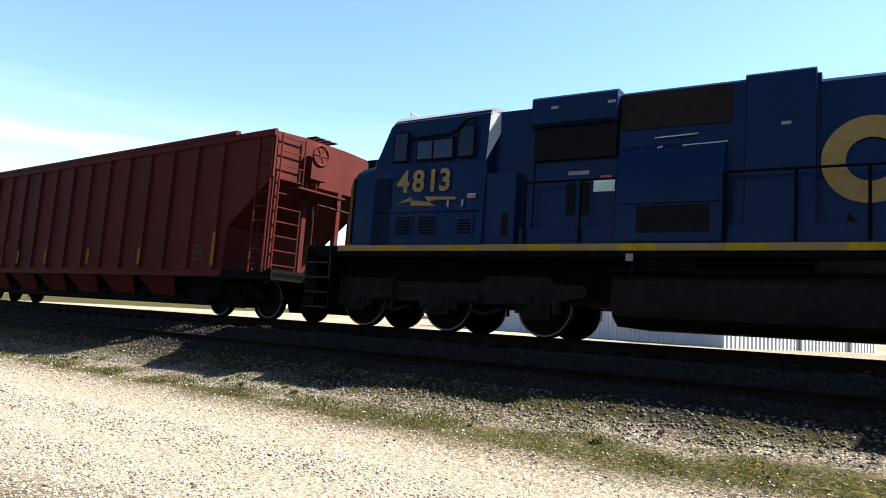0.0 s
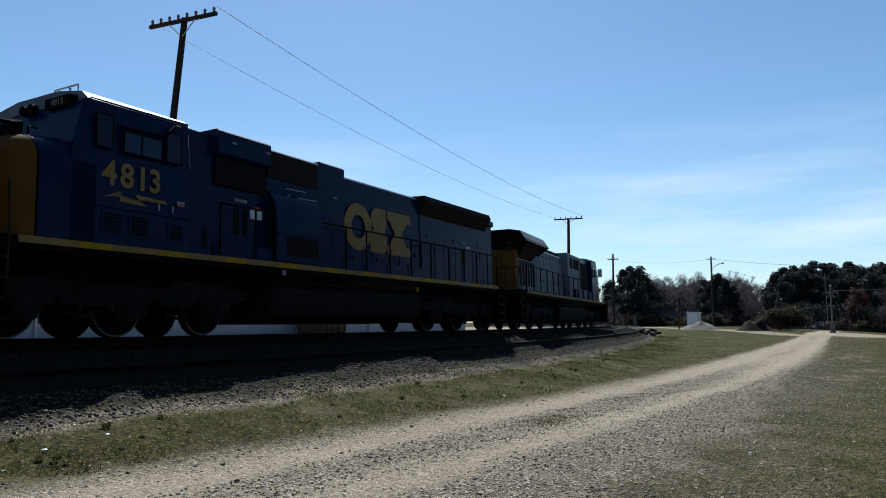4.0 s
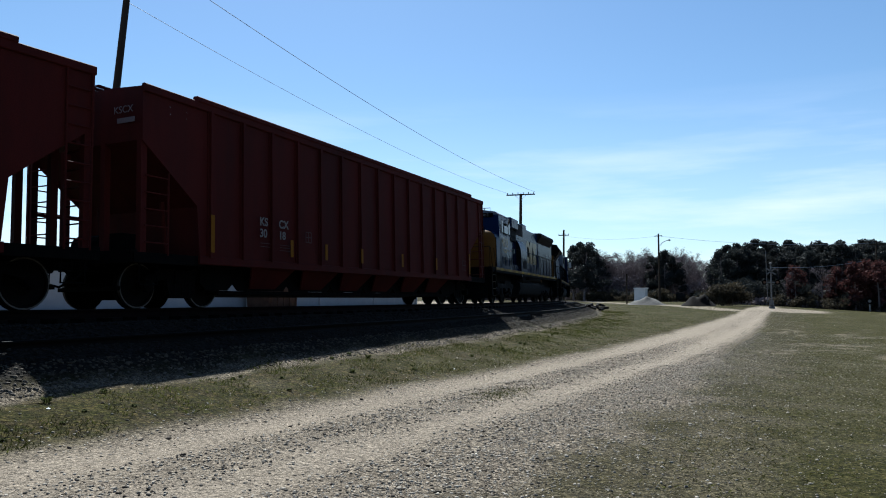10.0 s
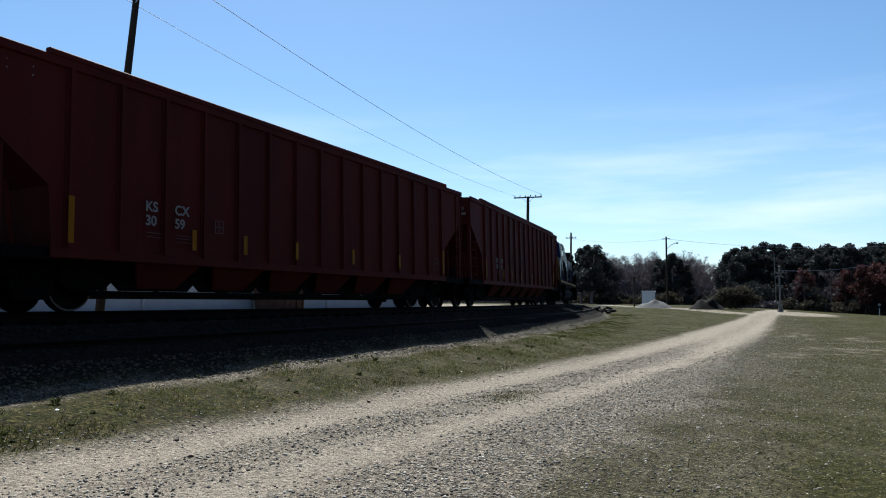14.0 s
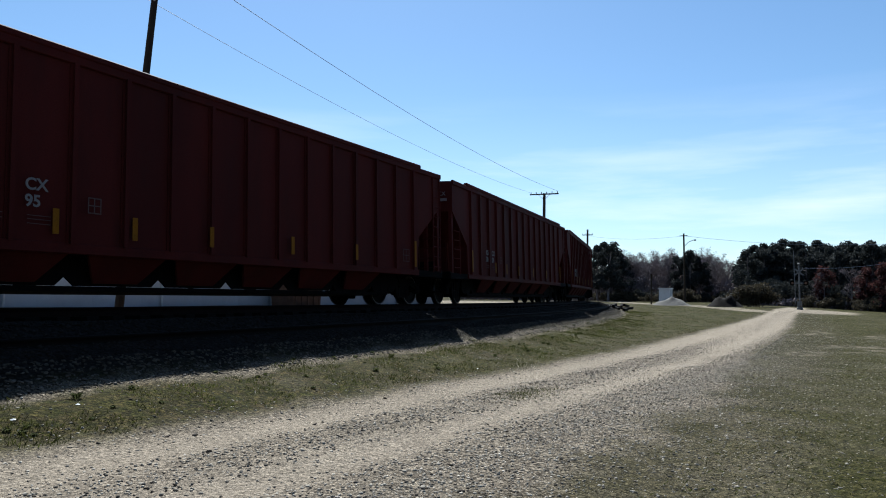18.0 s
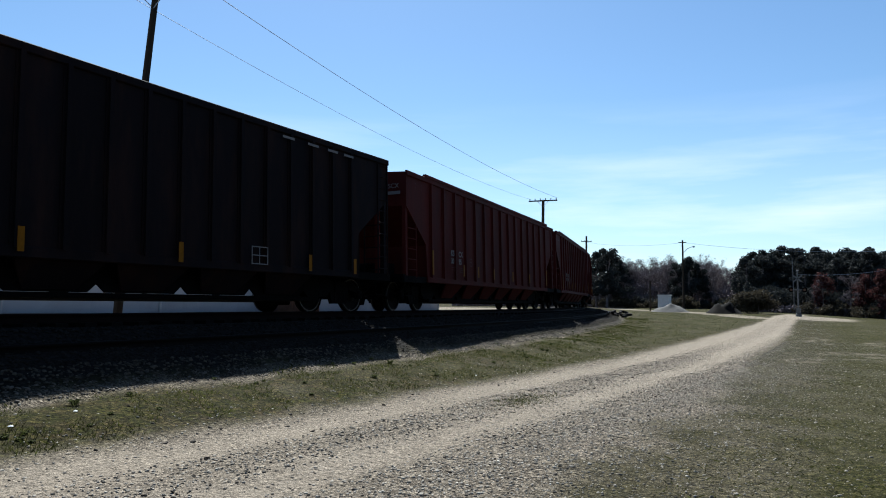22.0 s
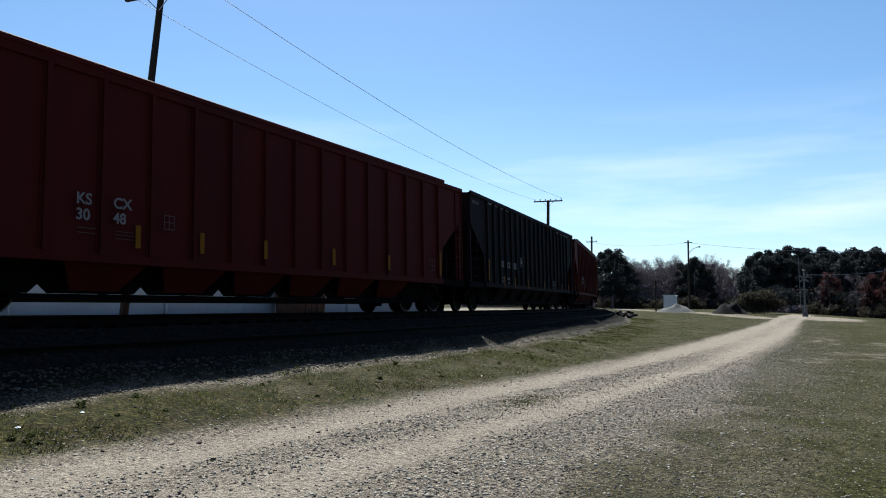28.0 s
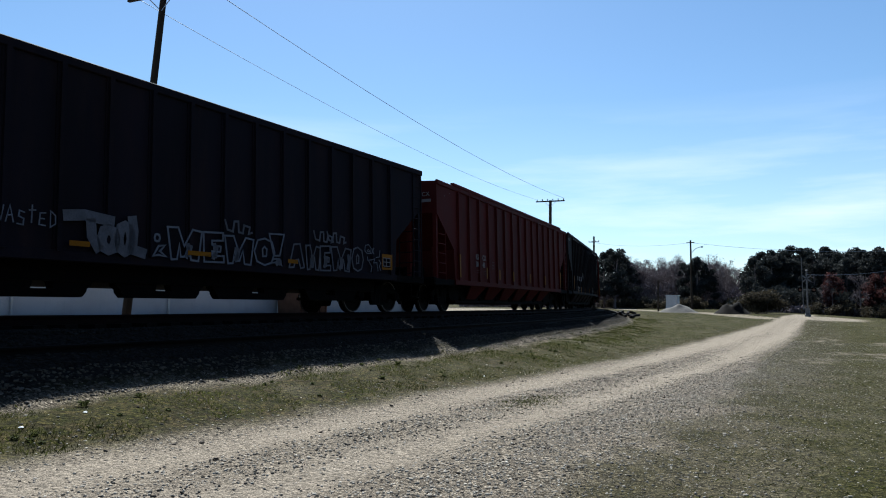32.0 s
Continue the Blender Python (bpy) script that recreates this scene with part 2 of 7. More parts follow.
verge_mat = material("yellow_green_verge_grass", (0.072, 0.072, 0.018), 0.8, var=0.35, scale=0.6, stain=(0.08, 0.066, 0.028), stain_amt=0.5, island=0.4, bump=0, thin=0.6)
weed_mat = material("weed_leaf", (0.05445, 0.06171, 0.02178), 0.75, var=0.3, scale=3.0, island=0.35, bump=0, thin=0.5)
needle_mat = material("pine_needles", (0.0295, 0.0315, 0.0295), 0.75, var=0.35, scale=0.5, island=0.4, bump=0, thin=0.2)
red_leaf = material("red_budding_twigs", (0.056, 0.024, 0.022), 0.8, var=0.3, scale=0.5, island=0.4, bump=0, thin=0.3)
bush_leaf = material("olive_bush_leaf", (0.043, 0.036, 0.024), 0.75, var=0.3, scale=0.8, island=0.4, bump=0, thin=0.3)
bark = material("grey_brown_bark", (0.1365, 0.1102, 0.105), 0.9, var=0.3, scale=3.0, bump=0.4)
bare_twig = material("bare_twigs", (0.1629, 0.1325, 0.1348), 0.9, var=0.25, scale=1.0, island=0.3, bump=0)
graffiti_white = material("spray_paint_pale", (0.104, 0.1092, 0.13), 0.7, var=0.2, scale=4.0, bump=0.03)
graffiti_fill = material("spray_paint_grey", (0.08, 0.08, 0.092), 0.7, var=0.25, scale=3.0, bump=0.03)
siding_white = material("white_metal_siding", (0.3451, 0.3555, 0.3659), 0.5, var=0.06, scale=0.5, stain=(0.2613, 0.2613, 0.2509), stain_amt=0.3, bump=0.04)
rust_brown = material("brown_painted_steel", (0.085, 0.05, 0.035), 0.7, var=0.3, scale=2.0)
red_plastic = material("red_marker", (0.35, 0.03, 0.025), 0.5, var=0.1, bump=0.02)
green_label = material("grey_green_notice", (0.45, 0.52, 0.47), 0.5, var=0.08, bump=0.02)


# ---- track line: one curve for rails, bed and every wheel ----
Z0 = 1.25                     # rail head above the field
TS = np.arange(-260.0, 330.0, 0.5)
TC = np.clip(TS, -90, 96)
TH = 0.00494 * TC + np.where(TC < 0, 2.235e-5 * TC ** 2, 1.918e-5 * TC ** 2 - 2.932e-7 * TC ** 3)
TX = np.concatenate([[0], np.cumsum((np.cos(TH[1:]) + np.cos(TH[:-1])) * 0.25)])
TY = np.concatenate([[0], np.cumsum((np.sin(TH[1:]) + np.sin(TH[:-1])) * 0.25)])
I0 = int(np.argmin(np.abs(TS)))
TX, TY = TX - TX[I0], TY - TY[I0] + 12.974
LEAN = 0.0283                 # the curve's cant


def on_track(s):
    return np.interp(s, TS, TX), np.interp(s, TS, TY), np.interp(s, TS, TH)


def track_point(s, u, z):
    """A point at arc s, u metres towards the road side of the centre line, height z over the field."""
    x, y, a = on_track(s)
    return np.stack([x + u * np.sin(a), y - u * np.cos(a), np.broadcast_to(z, np.shape(x))], -1)


def track_offset(x, y):
    """Arc and signed distance (positive on the road side) of points."""
    x, y = np.asarray(x, float), np.asarray(y, float)
    arc, off = np.zeros(x.shape), np.zeros(x.shape)
    flat = [x.ravel(), y.ravel()]
    a_, o_ = arc.ravel(), off.ravel()
    for i in range(0, len(a_), 4000):
        px, py = flat[0][i:i + 4000, None], flat[1][i:i + 4000, None]
        d = (px - TX[None, ::4]) ** 2 + (py - TY[None, ::4]) ** 2
        j = d.argmin(1) * 4
        dx, dy = px[:, 0] - TX[j], py[:, 0] - TY[j]
        a_[i:i + 4000] = TS[j] + dx * np.cos(TH[j]) + dy * np.sin(TH[j])
        o_[i:i + 4000] = dx * np.sin(TH[j]) - dy * np.cos(TH[j])
    return a_.reshape(x.shape), o_.reshape(x.shape)


def smooth(a, b, x):
    k = np.clip((x - a) / (b - a), 0, 1)
    return k * k * (3 - 2 * k)


def hashed(ix, iy):
    v = np.sin(ix * 127.1 + iy * 311.7) * 43758.5453
    return v - np.floor(v)


def wave(x, y, size):
    """Smooth value noise, 0 to 1."""
    x, y = np.asarray(x) / size, np.asarray(y) / size
    ix, iy = np.floor(x), np.floor(y)
    fx, fy = x - ix, y - iy
    fx, fy = fx * fx * (3 - 2 * fx), fy * fy * (3 - 2 * fy)
    return ((hashed(ix, iy) * (1 - fx) + hashed(ix + 1, iy) * fx) * (1 - fy)
            + (hashed(ix, iy + 1) * (1 - fx) + hashed(ix + 1, iy + 1) * fx) * fy)


def road_mid(x):
    return np.interp(x, [-60, -15, 0, 12, 20, 40, 60, 75, 90], [10.0, 6.4, 5.4, 4.9, 4.7, 5.4, 6.3, 7.2, 7.6])


def ground_z(x, y, fine=True):
    x, y = np.asarray(x, float), np.asarray(y, float)
    arc, u = track_offset(x, y)
    base = 0.78 * smooth(30, 85, x) * smooth(-8, 14, y) + 0.25 * smooth(95, 140, x)
    behind = 0.85 * smooth(-3.2, -7, u)
    base = np.maximum(base, behind)
    bed = np.where(np.abs(u) < 2.3, 1.05, 1.05 - 0.385 * (np.abs(u) - 2.3))
    toe = 0.25 + 0.0 * u
    apron = toe * (1 - smooth(4.3, 6.6, np.abs(u)))
    z = np.maximum(np.maximum(bed, apron), base)
    if fine:
        z = z + (wave(x, y, 1.3) - 0.5) * 0.05 + (wave(x + 9, y, 0.45) - 0.5) * 0.03 * (np.abs(u) < 9)
        d = np.abs(y - road_mid(x))
        near = (x > -40) & (x < 75)
        z = z - near * (0.035 * np.exp(-((d - 0.85) / 0.35) ** 2))
    return z


# ---- mesh building ----
class Shape:
    """Collects solid pieces of one part."""

    def __init__(self):
        self.v, self.f = [], []

    def add(self, verts, faces):
        o = len(self.v)
        self.v.extend([tuple(map(float, p)) for p in verts])
        self.f.extend([tuple(o + i for i in f) for f in faces])
        return self

    def box(self, x0, x1, y0, y1, z0, z1):
        c = [(x, y, z) for z in (z0, z1) for y in (y0, y1) for x in (x0, x1)]
        return self.add(c, [(0, 2, 3, 1), (4, 5, 7, 6), (0, 1, 5, 4), (2, 6, 7, 3), (0, 4, 6, 2), (1, 3, 7, 5)])

    def chamfer(self, x0, x1, y0, y1, z0, z1, c=0.03):
        """A box whose long edges are cut."""
        prof = [(y0 + c, z0), (y1 - c, z0), (y1, z0 + c), (y1, z1 - c), (y1 - c, z1), (y0 + c, z1), (y0, z1 - c), (y0, z0 + c)]
        return self.sweep(prof, x0, x1)

    def sweep(self, prof, x0, x1):
        """A closed (y, z) outline run along x."""
        n = len(prof)
        v = [(x0, y, z) for y, z in prof] + [(x1, y, z) for y, z in prof]
        f = [(i, (i + 1) % n, n + (i + 1) % n, n + i) for i in range(n)]
        return self.add(v, f + [tuple(range(n - 1, -1, -1)), tuple(range(n, 2 * n))])

    def plate(self, prof, y0, y1):
        """A closed (x, z) outline run along y."""
        n = len(prof)
        v = [(x, y0, z) for x, z in prof] + [(x, y1, z) for x, z in prof]
        f = [(i, (i + 1) % n, n + (i + 1) % n, n + i) for i in range(n)]
        return self.add(v, f + [tuple(range(n - 1, -1, -1)), tuple(range(n, 2 * n))])

    def lathe(self, prof, centre, axis="y", n=20, cap=True):
        """(radius, along) turned about an axis through centre."""
        v, f = [], []
        for r, a in prof:
            for k in range(n):
                t = 2 * math.pi * k / n
                c, s = r * math.cos(t), r * math.sin(t)
                p = {"x": (a, c, s), "y": (c, a, s), "z": (c, s, a)}[axis]
                v.append(tuple(centre[i] + p[i] for i in range(3)))
        for i in range(len(prof) - 1):
            for k in range(n):
                f.append((i * n + k, i * n + (k + 1) % n, (i + 1) * n + (k + 1) % n, (i + 1) * n + k))
        if cap:
            f.append(tuple(range(n - 1, -1, -1)))
            f.append(tuple(range((len(prof) - 1) * n, len(prof) * n)))
        return self.add(v, f)

    def tube(self, pts, r, n=6, r1=None):
        pts = [Vector(p) for p in pts]
        v, f = [], []
        for i, p in enumerate(pts):
            d = (pts[min(i + 1, len(pts) - 1)] - pts[max(i - 1, 0)]).normalized()
            a = d.cross(Vector((0, 0, 1)))
            if a.length < 0.05:
                a = d.cross(Vector((0, 1, 0)))
            a.normalize()
            b = d.cross(a)
            rr = r if r1 is None else r + (r1 - r) * i / max(1, len(pts) - 1)
            for k in range(n):
                t = 2 * math.pi * k / n
                v.append(p + (a * math.cos(t) + b * math.sin(t)) * rr)
        for i in range(len(pts) - 1):
            for k in range(n):
                f.append((i * n + k, i * n + (k + 1) % n, (i + 1) * n + (k + 1) % n, (i + 1) * n + k))
        f.append(tuple(range(n - 1, -1, -1)))
        f.append(tuple(range((len(pts) - 1) * n, len(pts) * n)))
        return self.add(v, f)

    def mesh(self, name, mat, soft=False):
        me = bpy.data.meshes.new(name)
        me.from_pydata(self.v, [], self.f)
        bm = bmesh.new()
        bm.from_mesh(me)
        bmesh.ops.recalc_face_normals(bm, faces=bm.faces)
        bm.to_mesh(me)
        bm.free()
        me.materials.append(mat)
        if soft:
            for p in me.polygons:
                p.use_smooth = True
            me.set_sharp_from_angle(angle=radians(35))
        return me


def part(name, shape, mat, parent=None, label="", soft=False):
    ob = new(name, shape if isinstance(shape, bpy.types.Mesh) else shape.mesh(name, mat, soft))
    if parent:
        ob.parent = parent
    if label:
        tagged(ob, label)
    return ob


def thing(name, label, category, group="", kind=""):
    return tagged(new(name), label, category, group, kind)


def soup(name, verts, faces, mat, smooth_faces=False):
    """One mesh from arrays of vertices and equal-sided faces."""
    verts, faces = np.asarray(verts, np.float32), np.asarray(faces, np.int32)
    me = bpy.data.meshes.new(name)
    k = faces.shape[1]
    me.vertices.add(len(verts))
    me.vertices.foreach_set("co", verts.ravel())
    me.loops.add(faces.size)
    me.loops.foreach_set("vertex_index", faces.ravel())
    me.polygons.add(len(faces))
    me.polygons.foreach_set("loop_start", np.arange(0, faces.size, k, dtype=np.int32))
    me.update(calc_edges=True)
    if smooth_faces:
        me.polygons.foreach_set("use_smooth", np.ones(len(faces), bool))
    me.materials.append(mat)
    return me


def lettering(text, size, mat, name="lettering", align="LEFT", spacing=1.0, thick=0.0):
    cu = bpy.data.curves.new(name, "FONT")
    cu.body, cu.size, cu.align_x, cu.space_character, cu.offset = text, size, align, spacing, thick
    cu.extrude = 0.003
    tmp = bpy.data.objects.new(name, cu)
    scene.collection.objects.link(tmp)
    bpy.context.view_layer.update()
    me = bpy.data.meshes.new_from_object(tmp.evaluated_get(bpy.context.evaluated_depsgraph_get()))
    bpy.data.objects.remove(tmp)
    me.materials.clear()
    me.materials.append(mat)
    me.name = name
    return me


def put_text(text, x, z, y, size, mat, parent, name="lettering", thick=0.0, wide=1.0, align="LEFT"):
    """Lettering on the near side of a car, baseline at z, its left end at x."""
    ob = new(name, lettering(text, size, mat, name, align, thick=thick))
    ob.parent = parent
    ob.matrix_basis = pose(x, y, z, 90, 0, 0) @ Matrix.Diagonal((wide, 1, 1, 1))
    return ob


# ---- ground: one sheet to the horizon ----
def ground_material():
    m = bpy.data.materials.new("ground_surface")
    m.use_nodes = True
    n, l = m.node_tree.nodes, m.node_tree.links
    p = n["Principled BSDF"]
    p.inputs["Roughness"].default_value = 0.95
    p.inputs["Specular IOR Level"].default_value = 0.04
    tc = n.new("ShaderNodeTexCoord")

    def noise_tex(scale, detail=5, rough=0.6):
        t = n.new("ShaderNodeTexNoise")
        t.inputs["Scale"].default_value, t.inputs["Detail"].default_value, t.inputs["Roughness"].default_value = scale, detail, rough
        l.new(tc.outputs["Object"], t.inputs["Vector"])
        return t.outputs["Fac"]

    def ramp(fac, stops):
        r = n.new("ShaderNodeValToRGB")
        e = r.color_ramp.elements
        while len(e) < len(stops):
            e.new(0.5)
        for k, (pos, c) in enumerate(stops):
            e[k].position, e[k].color = pos, (*c, 1)
        l.new(fac, r.inputs["Fac"])
        return r.outputs["Color"]

    def mix(fac, a, b, mode="MIX"):
        x = n.new("ShaderNodeMix")
        x.data_type, x.blend_type = "RGBA", mode
        if isinstance(fac, float):
            x.inputs["Factor"].default_value = fac
        else:
            l.new(fac, x.inputs["Factor"])
        l.new(a, x.inputs["A"])
        l.new(b, x.inputs["B"])
        return x.outputs["Result"]

    def mask(name):
        a = n.new("ShaderNodeAttribute")
        a.attribute_name = name
        return a.outputs["Fac"]

    fine, mid, big = noise_tex(55, 6, 0.7), noise_tex(5, 6, 0.65), noise_tex(0.35, 5)
    vor = n.new("ShaderNodeTexVoronoi")
    vor.inputs["Scale"].default_value = 17
    l.new(tc.outputs["Object"], vor.inputs["Vector"])
    vor2 = n.new("ShaderNodeTexVoronoi")
    vor2.inputs["Scale"].default_value = 42
    l.new(tc.outputs["Object"], vor2.inputs["Vector"])
    grass = mix(ramp(mid, [(0.42, (0, 0, 0)), (0.62, (1, 1, 1))]),
                ramp(fine, [(0.3, (0.0235, 0.0247, 0.0060)), (0.7, (0.066, 0.063, 0.0170))]),
                ramp(fine, [(0.3, (0.045, 0.0345, 0.0165)), (0.7, (0.115, 0.086, 0.043))]))
    grass = mix(ramp(big, [(0.4, (0, 0, 0)), (0.66, (0.7, 0.7, 0.7))]), grass, ramp(mid, [(0.35, (0.04001, 0.04332, 0.00936)), (0.7, (0.09188, 0.08154, 0.02288))]))
    cells = n.new("ShaderNodeTexVoronoi")
    cells.inputs["Scale"].default_value = 30
    l.new(tc.outputs["Object"], cells.inputs["Vector"])
    grains = n.new("ShaderNodeTexVoronoi")
    grains.inputs["Scale"].default_value = 75
    l.new(tc.outputs["Object"], grains.inputs["Vector"])
    pebble = ramp(cells.outputs["Color"], [(0.16, (0.02332, 0.019, 0.01426)), (0.35, (0.1177, 0.096, 0.07176)), (0.65, (0.1972, 0.162, 0.1214)), (0.95, (0.4579, 0.39, 0.3091))])
    grain = ramp(grains.outputs["Color"], [(0.1, (0.0318, 0.0258, 0.01932)), (0.5, (0.1495, 0.12, 0.08832)), (0.92, (0.4198, 0.351, 0.2705))])
    gravel = mix(0.5, pebble, grain)
    sand = mix(0.5, ramp(mid, [(0.3, (0.2935, 0.2401, 0.1803)), (0.7, (0.412, 0.345, 0.2686))]), ramp(fine, [(0.25, (0.17, 0.1372, 0.103)), (0.75, (0.4841, 0.4116, 0.3238))]))
    sand = mix(ramp(cells.outputs["Color"], [(0.72, (0, 0, 0)), (0.8, (0.75, 0.75, 0.75))]), sand, mix(0.5, grain, pebble))
    # ballast colour also carries the shade beside the train
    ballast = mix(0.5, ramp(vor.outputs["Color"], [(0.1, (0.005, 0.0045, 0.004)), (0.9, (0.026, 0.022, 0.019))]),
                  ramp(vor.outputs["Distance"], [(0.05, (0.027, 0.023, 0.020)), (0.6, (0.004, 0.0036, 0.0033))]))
    turf = n.new("ShaderNodeTexVoronoi")
    turf.inputs["Scale"].default_value = 22
    l.new(tc.outputs["Object"], turf.inputs["Vector"])
    grass = mix(0.75, grass, ramp(turf.outputs["Color"], [(0.15, (0.22, 0.22, 0.22)), (0.6, (0.85, 0.85, 0.85)), (0.92, (1.9, 1.8, 1.6))]), "MULTIPLY")
    turf2 = mix(ramp(mid, [(0.35, (0, 0, 0)), (0.65, (1, 1, 1))]), ramp(turf.outputs["Color"], [(0.1, (0.0105, 0.0118, 0.0030)), (0.6, (0.0415, 0.0385, 0.0105)), (0.95, (0.135, 0.108, 0.047))]),
                ramp(grains.outputs["Color"], [(0.1, (0.01436, 0.01283, 0.004736)), (0.6, (0.05267, 0.04528, 0.01776)), (0.95, (0.1357, 0.1132, 0.0592))]))
    grass = mix(mask("field"), grass, turf2)
    lawn = mix(ramp(mid, [(0.35, (0, 0, 0)), (0.65, (1, 1, 1))]), ramp(turf.outputs["Color"], [(0.1, (0.0140, 0.0155, 0.0033)), (0.6, (0.047, 0.0465, 0.0100)), (0.95, (0.125, 0.108, 0.040))]),
               ramp(grains.outputs["Color"], [(0.1, (0.0130, 0.0140, 0.0038)), (0.6, (0.050, 0.0475, 0.0120)), (0.95, (0.130, 0.110, 0.047))]))
    grass = mix(mask("lawn"), grass, lawn)
    col = mix(mask("gravel"), grass, gravel)
    col = mix(mask("sand"), col, sand)
    speck = mix(0.5, ramp(grains.outputs["Color"], [(0.12, (0.25, 0.25, 0.25)), (0.5, (0.95, 0.95, 0.95)), (0.9, (1.9, 1.85, 1.8))]), ramp(cells.outputs["Color"], [(0.12, (0.3, 0.3, 0.3)), (0.5, (1.0, 1.0, 1.0)), (0.9, (1.6, 1.6, 1.55))]))
    col = mix(1.0, col, speck, "MULTIPLY")
    tone = n.new("ShaderNodeHueSaturation")
    tone.inputs["Value"].default_value = 0.60
    l.new(col, tone.inputs["Color"])
    col = tone.outputs["Color"]
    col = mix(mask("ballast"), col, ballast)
    l.new(col, p.inputs["Base Color"])
    bump = n.new("ShaderNodeBump")
    bump.inputs["Strength"].default_value, bump.inputs["Distance"].default_value = 0.9, 0.05
    l.new(mix(0.5, vor.outputs["Distance"], fine), bump.inputs["Height"])
    l.new(bump.outputs["Normal"], p.inputs["Normal"])
    return m


def axis_steps(stops):
    """Cell edges: (from, to, step) runs joined."""
    out = []
    for a, b, d in stops:
        out += list(np.arange(a, b - 1e-6, d))
    return np.array(out + [stops[-1][1]])


gx = axis_steps([(-900, -300, 60), (-300, -90, 15), (-90, -30, 2), (-30, 34, 0.3), (34, 80, 0.8), (80, 160, 1.6), (160, 400, 16), (400, 2200, 120)])
gy = axis_steps([(-900, -120, 60), (-120, -24, 8), (-24, -3, 0.9), (-3, 14, 0.22), (14, 30, 0.5), (30, 70, 1.0), (70, 200, 8), (200, 2200, 120)])
GX, GY = np.meshgrid(gx, gy)
GZ = ground_z(GX, GY)
nx, ny = len(gx), len(gy)
idx = np.arange(nx * ny).reshape(ny, nx)
quads = np.stack([idx[:-1, :-1], idx[:-1, 1:], idx[1:, 1:], idx[1:, :-1]], -1).reshape(-1, 4)
gme = soup("ground", np.stack([GX, GY, GZ], -1).reshape(-1, 3), quads, ground_material(), True)
garc, gu = track_offset(GX, GY)
jit = (wave(GX, GY, 0.8) - 0.5) * 1.0 + (wave(GX + 30, GY, 0.3) - 0.5) * 0.5
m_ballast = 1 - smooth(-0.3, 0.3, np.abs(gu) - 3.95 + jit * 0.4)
dmid = (GY - road_mid(GX)) * (1 + 0.55 * smooth(35, 72, GX))
along = smooth(-60, -45, GX) * (1 - smooth(86, 96, GX))
tread = np.exp(-((dmid - 1.0) / 0.55) ** 2) + np.exp(-((dmid + 0.75) / 0.5) ** 2)
m_sand = np.clip((tread * (0.75 + 0.5 * (wave(GX, GY * 3, 3.0)))) + jit * 0.25, 0, 1) * along
left_side = smooth(8, -4, GX)
m_sand = np.clip(m_sand + left_side * (1 - smooth(1.1, 2.0, np.abs(dmid + 0.45) + jit * 0.6)) * 0.9 * along, 0, 1)
# pale gravel strip follows the shadow edge, painting its sunlit side
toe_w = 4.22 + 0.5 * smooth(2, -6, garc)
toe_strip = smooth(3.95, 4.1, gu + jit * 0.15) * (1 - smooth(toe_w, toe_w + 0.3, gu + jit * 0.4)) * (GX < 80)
m_gravel = np.clip((1 - smooth(1.4, 2.0, np.where(dmid < 0, np.abs(dmid) * np.where(dmid < -1.2, 1.0 - 0.37 * (1 - smooth(10, 24, GX)), 1.0), np.abs(dmid)) + jit * 0.5)), 0, 1) * along
# sparse grit trodden into the field edge
m_gravel = np.clip(m_gravel + 0.32 * along * (1 - smooth(12, 30, GX)) * (dmid < 0) * (1 - smooth(2.2, 6.0, -dmid)) * smooth(0.42, 0.62, wave(GX, GY, 0.9) * 0.6 + wave(GX + 5, GY, 0.3) * 0.4), 0, 1)
bare = smooth(0.60, 0.74, wave(GX * 0.7 + 3, GY * 1.1, 1.5) * 0.6 + wave(GX, GY + 17, 0.5) * 0.4) * smooth(-2.0, -2.8, dmid) * (1 - smooth(5.5, 8.0, -dmid)) * smooth(17, 23, GX) * (1 - smooth(36, 48, GX))
m_sand = np.clip(m_sand + 0.55 * bare * along * smooth(0.3, 0.7, wave(GX * 2, GY * 3, 0.7)), 0, 1)
m_sand = np.clip(m_sand + 0.75 * (1 - smooth(1.1, 1.9, np.abs(dmid - 0.1) + jit * 0.4)) * smooth(18, 36, GX) * along, 0, 1)
m_sand = np.clip(m_sand + 0.9 * (1 - smooth(0.7, 1.15, np.hypot((GX - 77) / 8.0, (GY - 4.6) / 3.4) + jit * 0.25)), 0, 1)
# the crossing road and the yard far ahead, the yard behind the track
m_cross = (1 - smooth(1.3, 2.2, np.abs(GY - 12 - (GX - 73) * 0.57) * 0.87 + jit * 0.4)) * (GX > 66) * (GX < 125) * (gu > 2)
yard = smooth(-6.0, -8.0, gu) * (GX < 95) * (GX > -70) * (0.6 + 0.6 * wave(GX, GY, 9))
m_sand = np.clip(m_sand + np.clip(m_cross, 0, 1) * 0.8 + np.clip(yard, 0, 1) * 0.9, 0, 1)
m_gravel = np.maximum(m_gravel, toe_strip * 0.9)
m_lawn = smooth(-3.0, -5.0, dmid + jit) * smooth(-1, 9, GX) * (0.55 + 0.45 * wave(GX, GY, 1.8)) * (1 - bare)
m_lawn = np.maximum(m_lawn, 0.8 * smooth(2.2, 3.4, dmid + jit) * smooth(5.0, 6.5, gu) * (0.3 + 0.7 * wave(GX + 9, GY, 1.3)))
